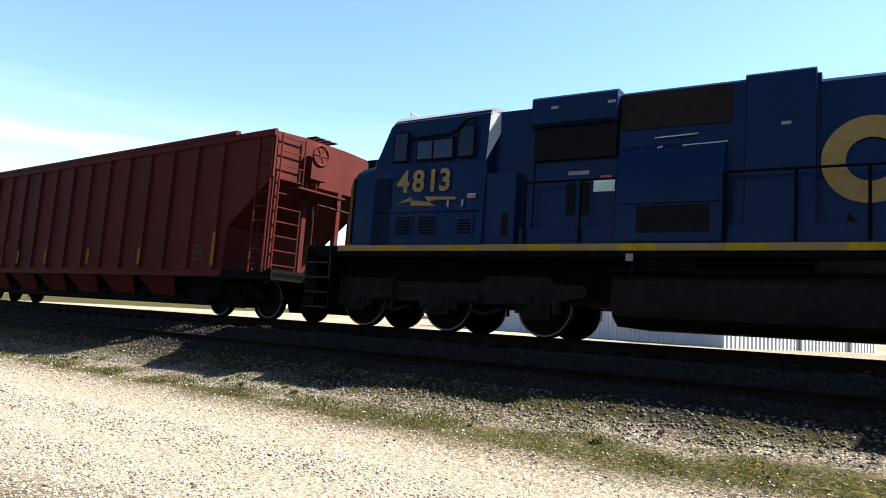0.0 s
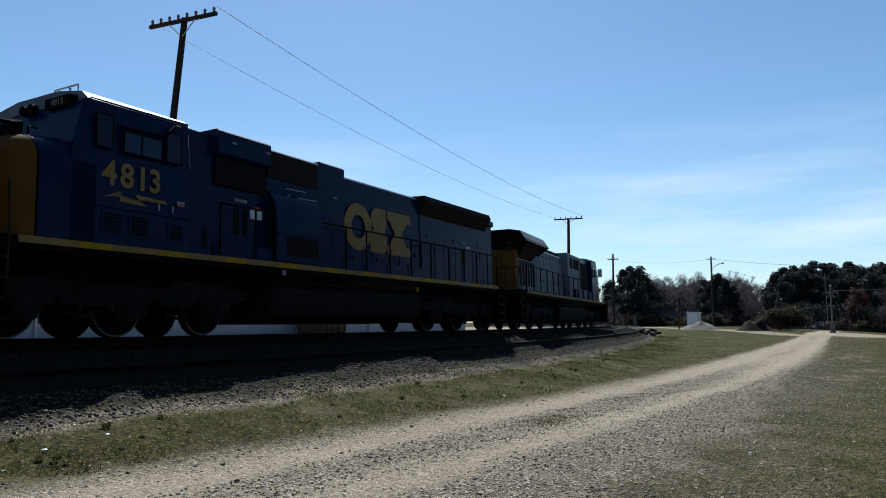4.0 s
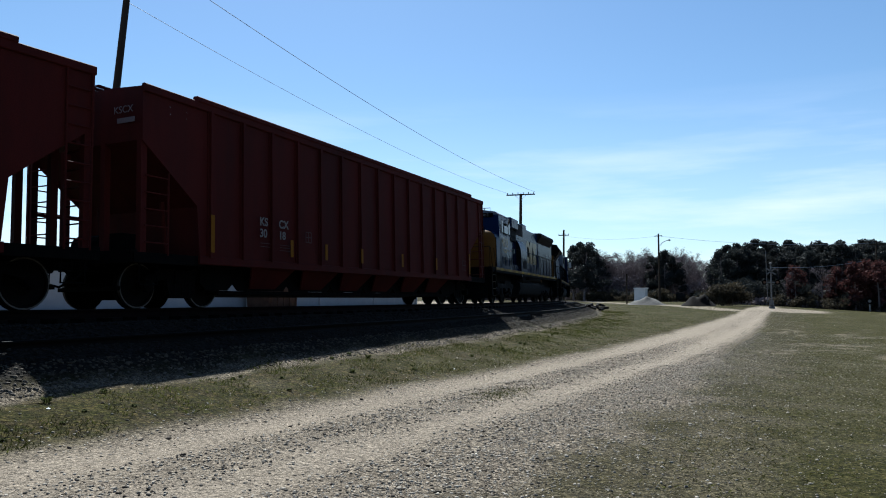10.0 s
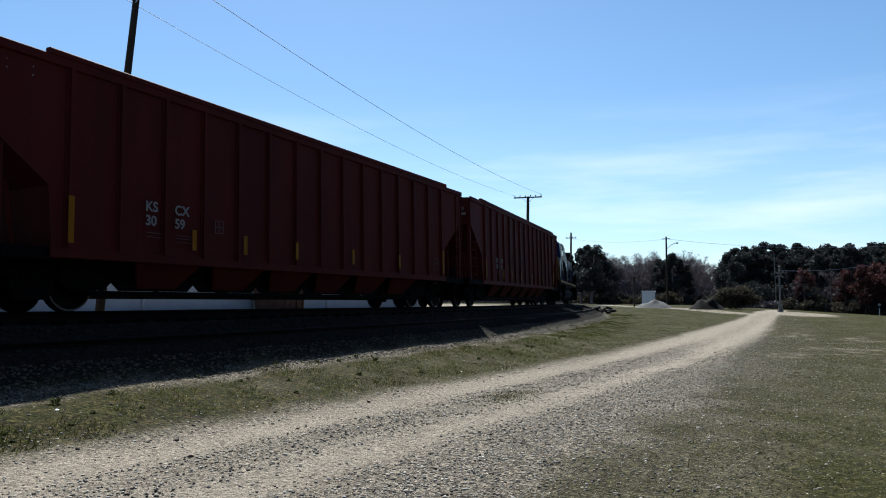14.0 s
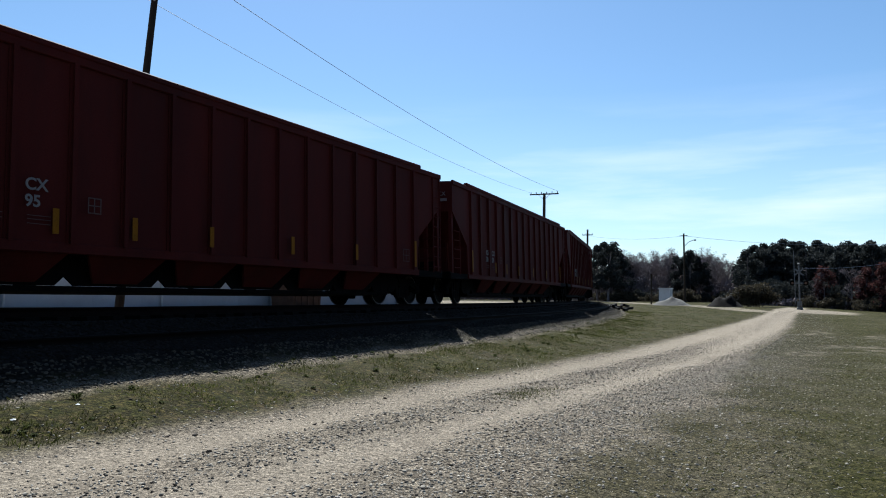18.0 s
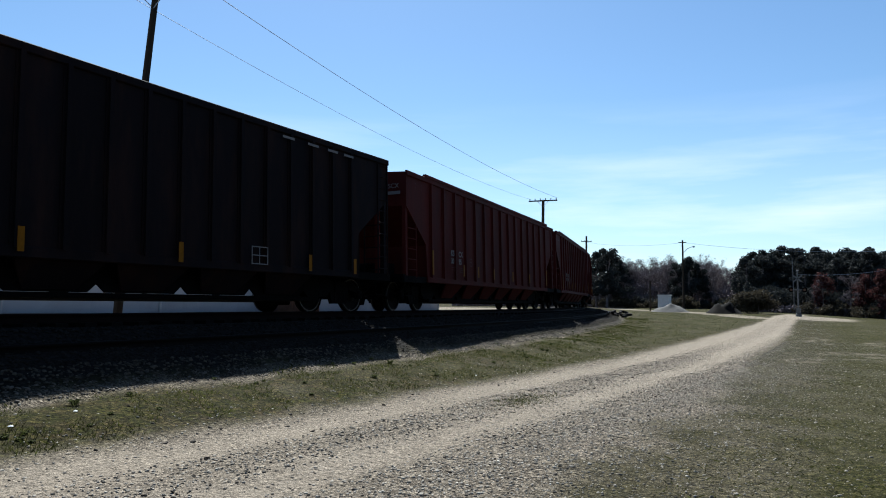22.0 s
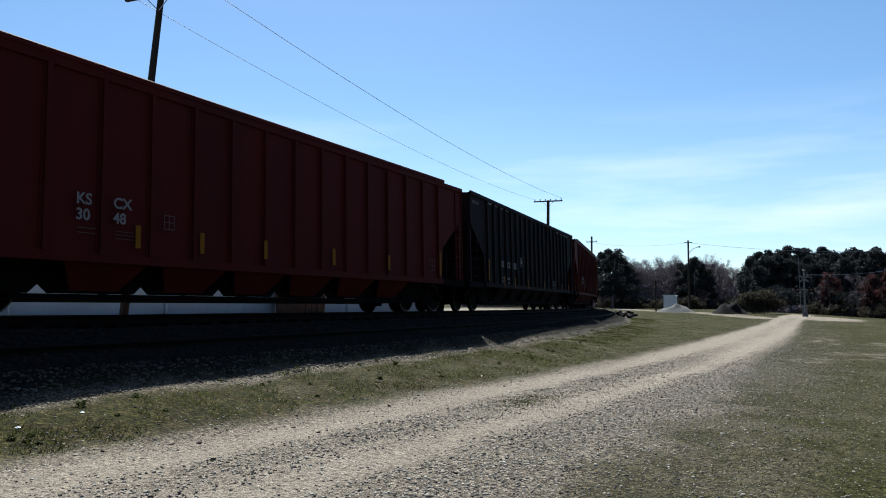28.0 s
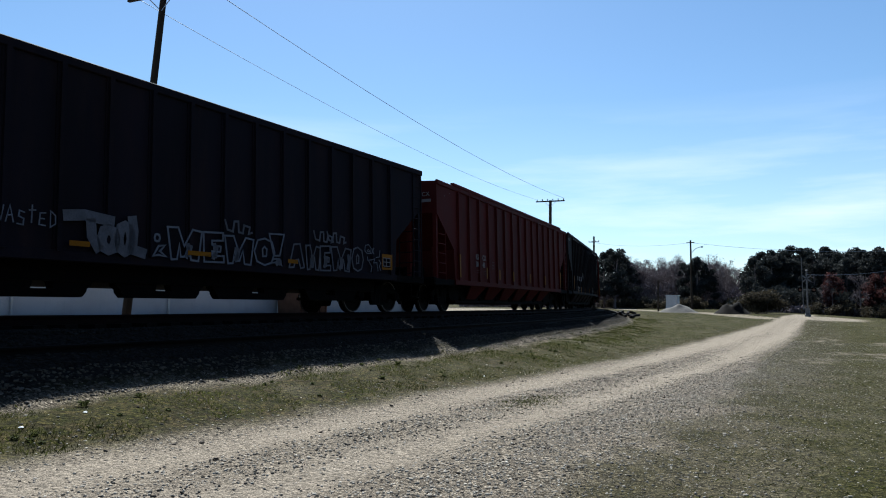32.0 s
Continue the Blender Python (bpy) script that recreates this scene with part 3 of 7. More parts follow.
m_lawn = np.maximum(m_lawn, 0.5 * smooth(2.0, 2.5, dmid + jit * 0.4) * (1 - smooth(3.5, 4.1, dmid + jit * 0.5)) * smooth(3, -3, GX) * smooth(0.3, 0.5, wave(GX + 4, GY, 0.9)))
for nm, arr in (("lawn", m_lawn), ("ballast", m_ballast), ("sand", m_sand), ("gravel", m_gravel), ("field", smooth(-1.6, -3.0, dmid) * along + (GX > 90))):
    at = gme.attributes.new(nm, "FLOAT", "POINT")
    at.data.foreach_set("value", arr.astype(np.float32).ravel())
ground = tagged(new("ground", gme), "dry spring field with a worn gravel drive and a ballast bank", "ground", kind="structure")


# ---- railway track ----
track = thing("railway_track", "single curved railway track with rusty rails on stone ballast", "track", kind="structure")


def rail_mesh(s0, s1, u, top, lean=0.0, step=1.0, name="rail"):
    prof = [(-0.07, -0.17), (0.07, -0.17), (0.07, -0.157), (0.012, -0.13), (0.012, -0.045), (0.036, -0.035), (0.036, -0.008), (0.028, 0), (-0.028, 0), (-0.036, -0.008), (-0.036, -0.035), (-0.012, -0.045), (-0.012, -0.13), (-0.07, -0.157)]
    ss = np.arange(s0, s1, step)
    rings = np.stack([track_point(ss, u + a, top + b) for a, b in prof], 1)
    k = len(prof)
    base = np.arange(len(ss) - 1)[:, None] * k
    i = np.arange(k)[None]
    j = (i + 1) % k
    f = np.stack([base + i, base + j, base + k + j, base + k + i], -1).reshape(-1, 4)
    return soup(name, rings.reshape(-1, 3), f, rail_steel)


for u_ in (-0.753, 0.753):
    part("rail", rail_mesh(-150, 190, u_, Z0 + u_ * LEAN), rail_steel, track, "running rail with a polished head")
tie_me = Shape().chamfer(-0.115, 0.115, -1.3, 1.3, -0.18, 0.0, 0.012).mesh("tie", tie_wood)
for k in range(300):
    s_ = -45 + k * 0.55
    x_, y_, a_ = on_track(s_)
    t_ = part("tie", tie_me, tie_wood, track)
    t_.matrix_basis = pose(x_, y_, Z0 - 0.165, 0, 0, math.degrees(a_) + random.uniform(-1, 1)) @ Matrix.Rotation(-LEAN, 4, "X")
for k in range(13):
    s_ = -60 + 12.0 * k
    spare = tagged(new("spare_rail", rail_mesh(s_, s_ + 12.98, 3.02, 0.90)), "dark spare rail lying along the ballast shoulder", "rail", "spare rails beside the track")
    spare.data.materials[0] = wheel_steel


# ---- wheels and trucks of the cars ----
def wheelset_mesh(radius):
    sh = Shape()
    for sgn in (-1, 1):
        y0 = sgn * 0.72
        prof = [(radius * 0.2, -0.09), (radius * 0.28, -0.085), (radius * 0.45, -0.03), (radius * 0.83, -0.035), (radius * 0.86, -0.065), (radius, -0.065), (radius + 0.004, 0.05), (radius + 0.028, 0.055), (radius + 0.028, 0.08), (radius * 0.8, 0.08), (radius * 0.3, 0.05)]
        sh.lathe([(r, sgn * -a) for r, a in prof], (0, y0, 0), "y", 28)
    sh.lathe([(0.085, -1.02), (0.085, 1.02)], (0, 0, 0), "y", 12)
    me = sh.mesh("wheelset", wheel_steel, True)
    me.materials.append(tread_steel)
    return me


def tread_ring(radius):
    sh = Shape()
    for sgn in (-1, 1):
        y0 = sgn * 0.72
        sh.lathe([(radius - 0.03, sgn * 0.068), (radius - 0.004, sgn * 0.068), (radius + 0.002, sgn * 0.06), (radius + 0.002, sgn * 0.0)], (0, y0, 0), "y", 28, False)
    return sh.mesh("tread", tread_steel, True)


WHEEL_R, LOCO_R = 0.457, 0.533
hopper_wheel, loco_wheel = wheelset_mesh(WHEEL_R), wheelset_mesh(LOCO_R)
hopper_tread, loco_tread = tread_ring(WHEEL_R), tread_ring(LOCO_R)
rolling = []          # (wheelset, radius): keyed in motions()


def hopper_truck_mesh():
    sh = Shape()
    for sg in (-1, 1):
        y0, y1 = (-1.06, -0.94) if sg < 0 else (0.94, 1.06)
        sh.plate([(-1.08, 0.36), (-0.98, 0.62), (-0.55, 0.80), (0.55, 0.80), (0.98, 0.62), (1.08, 0.36), (0.86, 0.34), (0.76, 0.52), (0.42, 0.60), (0.38, 0.36), (0.30, 0.20), (-0.30, 0.20), (-0.38, 0.36), (-0.42, 0.60), (-0.76, 0.52), (-0.86, 0.34)], y0, y1)
        for xx in (-0.93, 0.93):
            sh.lathe([(0.10, sg * 0.92), (0.125, sg * 0.98), (0.125, sg * 1.10), (0.06, sg * 1.13)], (xx, 0, WHEEL_R), "y", 12)
        for xx in (-0.2, 0.0, 0.2):
            sh.lathe([(0.075, 0.26), (0.075, 0.56)], (xx, sg * 1.0, 0), "z", 8)
    sh.box(-0.22, 0.22, -1.1, 1.1, 0.5, 0.78)
    sh.box(-1.45, 1.45, -0.06, 0.06, 0.42, 0.5)
    for xx in (-1.42, 1.42):
        sh.box(xx - 0.05, xx + 0.05, -0.8, 0.8, 0.36, 0.44)
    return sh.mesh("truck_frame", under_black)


def loco_truck_mesh():
    sh = Shape()
    for sg in (-1, 1):
        y0, y1 = (-1.15, -1.0) if sg < 0 else (1.0, 1.15)
        sh.plate([(-2.75, 0.80), (-2.55, 0.98), (-1.2, 0.98), (-0.9, 0.92), (0.9, 0.92), (1.1, 1.06), (2.3, 1.06), (2.45, 0.94), (3.0, 0.92), (3.0, 0.72), (2.2, 0.58), (1.0, 0.54), (-1.6, 0.54), (-2.6, 0.62)], y0, y1)
        for xx in (-2.06, 0.0, 2.08):
            yc = sg * 1.16
            sh.box(xx - 0.27, xx + 0.27, min(yc, yc - sg * 0.25), max(yc, yc - sg * 0.25), 0.30, 0.76)
            sh.lathe([(0.19, sg * 1.10), (0.19, sg * 1.2), (0.12, sg * 1.24)], (xx, 0, LOCO_R), "y", 14)
            for dx in (-0.36, 0.36):
                sh.lathe([(0.085, 0.40), (0.085, 0.72)], (xx + dx, sg * 1.08, 0), "z", 10)
        for xx in (-1.45, 0.55, 1.6):
            sh.lathe([(0.10, 0), (0.10, 0.42)], (xx, sg * 1.19, 0.62), "x", 10)
        for xx in (-1.0, 1.05):
            sh.tube([(xx - 0.3, sg * 1.17, 0.42), (xx, sg * 1.17, 0.34), (xx + 0.35, sg * 1.17, 0.44)], 0.035)
        sh.tube([(-1.05, sg * 1.22, 0.35), (-1.05, sg * 1.22, 1.0)], 0.04)
    sh.box(-2.6, 2.9, -0.95, 0.95, 0.6, 0.85)
    return sh.mesh("truck_frame", truck_grey)


hopper_truck_me, loco_truck_me = hopper_truck_mesh(), loco_truck_mesh()


def add_truck(car, x, loco=False, flip=False):
    tr_ = part("truck", loco_truck_me if loco else hopper_truck_me, None, car, "three-axle truck" if loco else "two-axle truck")
    tr_.matrix_basis = pose(x, 0, 0, 0, 0, 180 if flip else 0)
    r = LOCO_R if loco else WHEEL_R
    for xx in ((-2.06, 0.0, 2.08) if loco else (-0.93, 0.93)):
        w = part("wheelset", loco_wheel if loco else hopper_wheel, None, tr_)
        w.location = (xx, 0, r)
        rolling.append((w, r, -1 if flip else 1))
        tread_ring_join(w, loco)
    return tr_


joined = {}


def tread_ring_join(w, loco):
    """The bright tread belongs to the wheelset's own mesh; join it once."""
    if loco not in joined:
        bm = bmesh.new()
        bm.from_mesh(w.data)
        n0 = len(bm.faces)
        bm.from_mesh(loco_tread if loco else hopper_tread)
        bm.faces.ensure_lookup_table()
        for f in bm.faces[n0:]:
            f.material_index = 1
        bm.to_mesh(w.data)
        bm.free()
        joined[loco] = True


def coupler(car, x, sgn):
    sh = Shape()
    sh.box(min(x, x + sgn * 0.75), max(x, x + sgn * 0.75), -0.11, 0.11, 0.75, 0.95)
    sh.chamfer(min(x + sgn * 0.62, x + sgn * 0.98), max(x + sgn * 0.62, x + sgn * 0.98), -0.18, 0.14, 0.68, 1.0, 0.04)
    part("coupler", sh, under_black, car)
    part("air_hose", Shape().tube([(x + sgn * 0.1, -0.45, 0.8), (x + sgn * 0.3, -0.42, 0.6), (x + sgn * 0.6, -0.3, 0.42), (x + sgn * 0.9, -0.2, 0.5)], 0.025), under_black, car)


# ---- hopper cars ----
def hopper(label, paint, step=True, pockets="long", ribs=15, rib_paint=None, shift=0.0):
    car = thing("hopper_car", label, "hopper car", "hopper cars of the train")
    W, L, ZB, ZT = 1.6, 9.25, 0.95, 4.25
    ZT = ZT if step else 4.33
    rp = rib_paint or paint
    # side sheets with the sloped ends cut out
    prof = [(-7.68, ZB), (7.68, ZB), (7.78, 2.1), (L, 3.2), (L, ZT), (-L, ZT), (-L, 3.2), (-7.78, 2.1)]
    for y0, y1 in ((-W, -W + 0.05), (W - 0.05, W)):
        part("side_sheet", Shape().plate(prof, y0, y1), paint, car)
    inner = Shape()
    inner.plate([(-7.6, ZB + 0.05), (7.6, ZB + 0.05), (7.7, 2.1), (L - 0.03, 3.22), (L - 0.03, ZT), (-L + 0.03, ZT), (-L + 0.03, 3.22), (-7.7, 2.1)], -W + 0.05, W - 0.05)
    part("hopper_body", inner, paint, car, "end walls and sloped end sheets")
    # top chord and roof
    for sg in (-1, 1):
        ch = Shape()
        y = sg * W
        ch.chamfer(-L, L, min(y - sg * 0.04, y + sg * 0.05), max(y - sg * 0.04, y + sg * 0.05), ZT - 0.1, ZT + 0.06, 0.015)
        if step:
            ch.chamfer(-7.84, 7.84, min(y - sg * 0.07, y + sg * 0.07), max(y - sg * 0.07, y + sg * 0.07), ZT + 0.04, ZT + 0.16, 0.02)
        part("top_chord", ch, rp, car)
        sill = Shape()
        sill.chamfer(-7.72, 7.72, min(y - sg * 0.05, y + sg * 0.035), max(y - sg * 0.05, y + sg * 0.035), ZB - 0.06, ZB + 0.12, 0.012)
        part("side_sill", sill, rp, car)
    roof = Shape()
    zt = ZT + (0.15 if step else 0.05)
    roof.sweep([(-1.55, ZT), (-1.55, zt - 0.06), (-0.7, zt + 0.03), (0.7, zt + 0.03), (1.55, zt - 0.06), (1.55, ZT)], -7.8 if step else -L, 7.8 if step else L)
    if step:
        roof.sweep([(-1.55, ZT - 0.05), (-1.55, ZT + 0.03), (-0.7, ZT + 0.08), (0.7, ZT + 0.08), (1.55, ZT + 0.03), (1.55, ZT - 0.05)], -L + 0.05, L - 0.05)
    part("roof", roof, paint, car)
    walkway = Shape()
    for yy in (-0.3, -0.1, 0.1, 0.3):
        walkway.box(-L + 0.05, L - 0.05, yy - 0.07, yy + 0.07, ZT + 0.19, ZT + 0.21)
    for xx in np.linspace(-8.8, 8.8, 9):
        walkway.box(xx - 0.03, xx + 0.03, -0.4, 0.4, ZT + 0.08, ZT + 0.2)
    part("running_board", walkway, rp, car)
    # side posts
    for k in range(ribs):
        xx = -7.4 + 14.8 * k / (ribs - 1)
        for sg in (-1, 1):
            rb = Shape()
            y = sg * W
            rb.box(xx - 0.045, xx + 0.045, min(y, y + sg * 0.075), max(y, y + sg * 0.075), ZB + 0.1, ZT - 0.08)
            rb.box(xx - 0.09, xx + 0.09, min(y, y + sg * 0.02), max(y, y + sg * 0.02), ZB + 0.1, ZT - 0.08)
            part("side_post", rb, rp, car)
    # discharge pockets
    if pockets == "long":
        edges = [-7.15] + [x + shift for x in (-6.08, -3.99, -1.95, -0.1, 1.85, 3.85, 5.75)] + [7.15]
        for xa, xb in zip(edges, edges[1:]):
            xx, hw = (xa + xb) / 2, (xb - xa) / 2
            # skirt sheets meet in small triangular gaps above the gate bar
            # their black also paints the shaded space between the pockets
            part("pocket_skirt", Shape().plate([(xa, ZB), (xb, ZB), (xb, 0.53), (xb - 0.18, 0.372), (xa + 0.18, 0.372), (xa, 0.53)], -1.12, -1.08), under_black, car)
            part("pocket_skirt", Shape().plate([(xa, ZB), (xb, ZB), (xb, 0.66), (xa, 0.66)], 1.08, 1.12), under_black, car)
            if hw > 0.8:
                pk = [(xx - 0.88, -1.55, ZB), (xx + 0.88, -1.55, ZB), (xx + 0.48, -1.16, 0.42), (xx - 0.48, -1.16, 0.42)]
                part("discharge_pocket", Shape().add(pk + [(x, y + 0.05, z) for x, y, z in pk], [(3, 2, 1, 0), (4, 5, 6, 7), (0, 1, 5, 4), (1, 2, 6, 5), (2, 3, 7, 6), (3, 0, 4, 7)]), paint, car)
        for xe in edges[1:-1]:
            # added slanted baffle, stops daylight showing through the gaps from ahead
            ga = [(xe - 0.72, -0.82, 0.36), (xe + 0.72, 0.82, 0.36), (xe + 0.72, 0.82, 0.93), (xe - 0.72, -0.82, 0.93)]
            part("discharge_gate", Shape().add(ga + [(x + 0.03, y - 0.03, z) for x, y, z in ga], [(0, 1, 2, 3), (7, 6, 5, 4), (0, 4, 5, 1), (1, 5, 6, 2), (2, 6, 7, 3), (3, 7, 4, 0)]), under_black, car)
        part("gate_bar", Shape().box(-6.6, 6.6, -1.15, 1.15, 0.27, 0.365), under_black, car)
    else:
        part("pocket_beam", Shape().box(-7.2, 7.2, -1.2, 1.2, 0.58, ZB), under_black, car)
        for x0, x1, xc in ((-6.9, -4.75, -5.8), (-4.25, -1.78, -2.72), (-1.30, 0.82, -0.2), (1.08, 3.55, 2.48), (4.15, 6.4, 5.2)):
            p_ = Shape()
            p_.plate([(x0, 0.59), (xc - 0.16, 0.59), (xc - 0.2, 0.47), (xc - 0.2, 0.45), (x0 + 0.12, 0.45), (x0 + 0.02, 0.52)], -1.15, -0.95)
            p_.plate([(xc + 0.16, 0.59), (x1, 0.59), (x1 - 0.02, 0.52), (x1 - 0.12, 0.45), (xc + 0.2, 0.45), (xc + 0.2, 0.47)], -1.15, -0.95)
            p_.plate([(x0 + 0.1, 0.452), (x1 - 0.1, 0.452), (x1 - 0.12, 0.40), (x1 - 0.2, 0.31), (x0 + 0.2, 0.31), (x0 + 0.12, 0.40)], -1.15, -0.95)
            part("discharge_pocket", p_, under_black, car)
    # underframe, end platforms and their fittings
    uf = Shape()
    uf.box(-9.5, 9.5, -0.3, 0.3, 0.74, 1.06)
    for sg in (-1, 1):
        uf.box(min(sg * 7.5, sg * 9.45), max(sg * 7.5, sg * 9.45), -1.5, 1.5, 0.92, 1.02)
        uf.box(min(sg * 9.3, sg * 9.45), max(sg * 9.3, sg * 9.45), -1.55, 1.55, 0.86, 1.10)
        uf.box(min(sg * 7.5, sg * 9.4), max(sg * 7.5, sg * 9.4), -1.58, -1.46, 0.86, 1.06)
        uf.box(min(sg * 7.5, sg * 9.4), max(sg * 7.5, sg * 9.4), 1.46, 1.58, 0.86, 1.06)
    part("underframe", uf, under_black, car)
    for sg in (-1, 1):
        for yy in (-1.5, -0.55, 0.55, 1.5):
            part("end_post", Shape().box(min(sg * 9.1, sg * 9.24), max(sg * 9.1, sg * 9.24), yy - 0.06, yy + 0.06, 1.0, 3.35 if abs(yy) > 1 else 3.25), rp, car)
        part("end_strut", Shape().tube([(sg * 7.8, 1.5, 2.0), (sg * 9.15, 1.5, 2.0)], 0.05), rp, car)
        for yy in (-0.9, 0.9):
            part("slope_brace", Shape().tube([(sg * 7.9, yy, 1.0), (sg * 8.05, yy, 2.2)], 0.05), rp, car)
        lad = Shape()
        y_l = -1.62 if sg > 0 else 1.62
        for xx in (8.72, 9.2):
            lad.tube([(sg * xx, y_l, 1.02), (sg * xx, y_l, ZT)], 0.022)
        for k in range(10):
            z = 1.2 + k * 0.33
            lad.tube([(sg * 8.72, y_l, z), (sg * 9.2, y_l, z)], 0.016, 5)
        for k in range(10):
            z = 1.2 + k * 0.33
            lad.tube([(sg * 9.3, (-0.75 if sg > 0 else 1.45), z), (sg * 9.3, (-1.45 if sg > 0 else 0.75), z)], 0.016, 5)
        for yy in ((-0.75, -1.45) if sg > 0 else (0.75, 1.45)):
            lad.tube([(sg * 9.3, yy, 1.02), (sg * 9.3, yy, ZT)], 0.022)
        part("ladder", lad, rp, car)
        y_g = 1.62 if sg > 0 else -1.62
        for k in range(5):
            z = 1.25 + k * 0.32
            part("grab_iron", Shape().tube([(sg * 8.6, y_g, z), (sg * 9.2, y_g, z)], 0.016, 5), rp, car)
        part("grab_post", Shape().tube([(sg * 8.6, y_g, 1.02), (sg * 8.6, y_g, 2.65)], 0.02), rp, car)
        for yy in (-1.5, 1.5):
            steps = Shape()
            steps.tube([(sg * 8.75, yy, 0.95), (sg * 8.75, yy, 0.45), (sg * 9.2, yy, 0.45), (sg * 9.2, yy, 0.95)], 0.02)
            part("sill_step", steps, under_black, car)
        coupler(car, sg * 9.35, sg)
    # hand brake on the leading end
    hb = Shape()
    hb.lathe([(0.24, 0.0), (0.28, 0.03), (0.24, 0.06), (0.2, 0.03)], (9.38, -0.35, 3.95), "x", 18)
    for a in range(3):
        t = a * math.pi / 3
        hb.tube([(9.41, -0.35 - 0.24 * math.cos(t), 3.95 - 0.24 * math.sin(t)), (9.41, -0.35 + 0.24 * math.cos(t), 3.95 + 0.24 * math.sin(t))], 0.018, 5)
    part("brake_wheel", hb, rp, car, "spoked hand-brake wheel")
    bb = Shape()
    bb.box(9.25, 9.4, -0.6, -0.1, 3.35, 3.8)
    bb.tube([(9.33, -0.35, 3.4), (9.33, -0.35, 1.05)], 0.02)
    bb.box(9.25, 9.6, -1.1, 0.4, 3.0, 3.04)
    part("brake_gear", bb, rp, car, "brake housing, rod and crew platform")
    air = Shape()
    air.lathe([(0.2, -0.45), (0.24, -0.4), (0.24, 0.4), (0.2, 0.45)], (-8.5, 0.5, 1.3), "y", 14)
    air.box(-8.9, -8.3, -0.7, -0.2, 1.05, 1.5)
    air.tube([(-9.1, 0.9, 1.1), (-8.2, 0.9, 1.25), (-7.7, 0.9, 1.0)], 0.025)
    part("air_reservoir", air, under_black, car)
    add_truck(car, -7.63)
    add_truck(car, 7.63)
    return car


def reflectors(car, xs, z0=1.2, z1=1.62, tall=()):
    for k, xx in enumerate(xs):
        a, b = (1.15, 1.95) if k in tall else (z0, z1)
        part("reflector", Shape().box(xx - 0.055, xx + 0.055, -1.69, -1.68, a, b), reflective, car, "yellow reflective strip")


def bars(car, x0, x1, zs, y, h, mat=None, name="stencil"):
    sh = Shape()
    for z in zs:
        sh.box(x0, x1, y - 0.004, y, z, z + h)
    part(name, sh, mat or white_letter, car)


def framed_stencil(car, x, z, w=0.34, h=0.36, mat=None):
    sh = Shape()
    y = -1.69
    for a in (x, x + w * 0.48, x + w):
        sh.box(a, a + 0.02, y - 0.004, y, z, z + h)
    for b in (z, z + h * 0.5, z + h):
        sh.box(x, x + w + 0.02, y - 0.0045, y, b, b + 0.02)
    part("stencil_frame", sh, mat or white_letter, car)


def red_car(number, paint, label):
    car = hopper(label, paint)
    reflectors(car, (-7.4, -4.56, -3.0, -1.1, 1.5, 4.2, 7.42), tall=(0, 6))
    for txt, xx in (("KS", -5.83), ("CX", -5.1)):
        put_text(txt, xx, 1.88, -1.69, 0.27, white_letter, car, thick=0.006)
    for txt, xx in ((number[:2], -5.83), (number[2:], -5.1)):
        put_text(txt, xx, 1.61, -1.69, 0.27, white_letter, car, thick=0.006)
    bars(car, -5.8, -5.45, (1.46, 1.38), -1.69, 0.014, faded_letter)
    bars(car, -5.05, -4.65, (1.46, 1.40, 1.33), -1.69, 0.012, faded_letter)
    framed_stencil(car, 6.65, 1.28, mat=faded_letter)
    framed_stencil(car, -3.98, 1.60, 0.24, 0.26, faded_letter)
    end_text = new("lettering", lettering("KSCX", 0.2, white_letter, "lettering"))
    end_text.parent = car
    end_text.matrix_basis = pose(-9.262, -0.85, 3.78, 90, 0, -90)
    part("stencil", Shape().box(-9.266, -9.26, -1.4, -0.95, 3.58, 3.68), white_letter, car)
    for zz in (3.86, 4.0):
        for xx in (-8.55, -8.1):
            part("rivet", Shape().lathe([(0.016, 0), (0.016, 0.02), (0.004, 0.026)], (xx, -1.6, zz), "y", 6), metal_grey, car)
    return car


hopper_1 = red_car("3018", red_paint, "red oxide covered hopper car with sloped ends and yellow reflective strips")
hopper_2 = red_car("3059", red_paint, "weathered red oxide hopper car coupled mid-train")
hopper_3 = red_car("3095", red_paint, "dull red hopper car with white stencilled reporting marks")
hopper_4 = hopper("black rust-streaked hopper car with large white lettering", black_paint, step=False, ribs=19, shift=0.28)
reflectors(hopper_4, (-7.4, -5.32, -3.77, -1.59, 1.61, 5.62, 7.5), z0=0.98, z1=1.38, tall=(0,))
for txt, xx, ww in (("KS", -5.78, 0.92), ("CX", -4.94, 0.9), ("535", -3.99, 0.84)):
    put_text(txt, xx, 1.75, -1.69, 0.35, white_letter, hopper_4, thick=0.010 if txt != "535" else 0.016, wide=ww)
put_text("LD LMT", -5.74, 1.25, -1.69, 0.15, white_letter, hopper_4, wide=0.75)
put_text("LT WT", -5.74, 1.10, -1.69, 0.15, white_letter, hopper_4, wide=0.75)
bars(hopper_4, -4.95, -4.6, (1.30, 1.24), -1.69, 0.04)
bars(hopper_4, -4.92, -4.62, (1.10,), -1.69, 0.05)
put_text("DO NOT", -6.56, 4.12, -1.69, 0.11, white_letter, hopper_4, wide=0.95)
put_text("SHAKE", -5.69, 4.12, -1.69, 0.11, white_letter, hopper_4, wide=0.95)
put_text("EMPTY CAR", -5.05, 4.12, -1.69, 0.11, white_letter, hopper_4, wide=0.8)
bars(hopper_4, -7.36, -6.96, (4.12,), -1.69, 0.07)
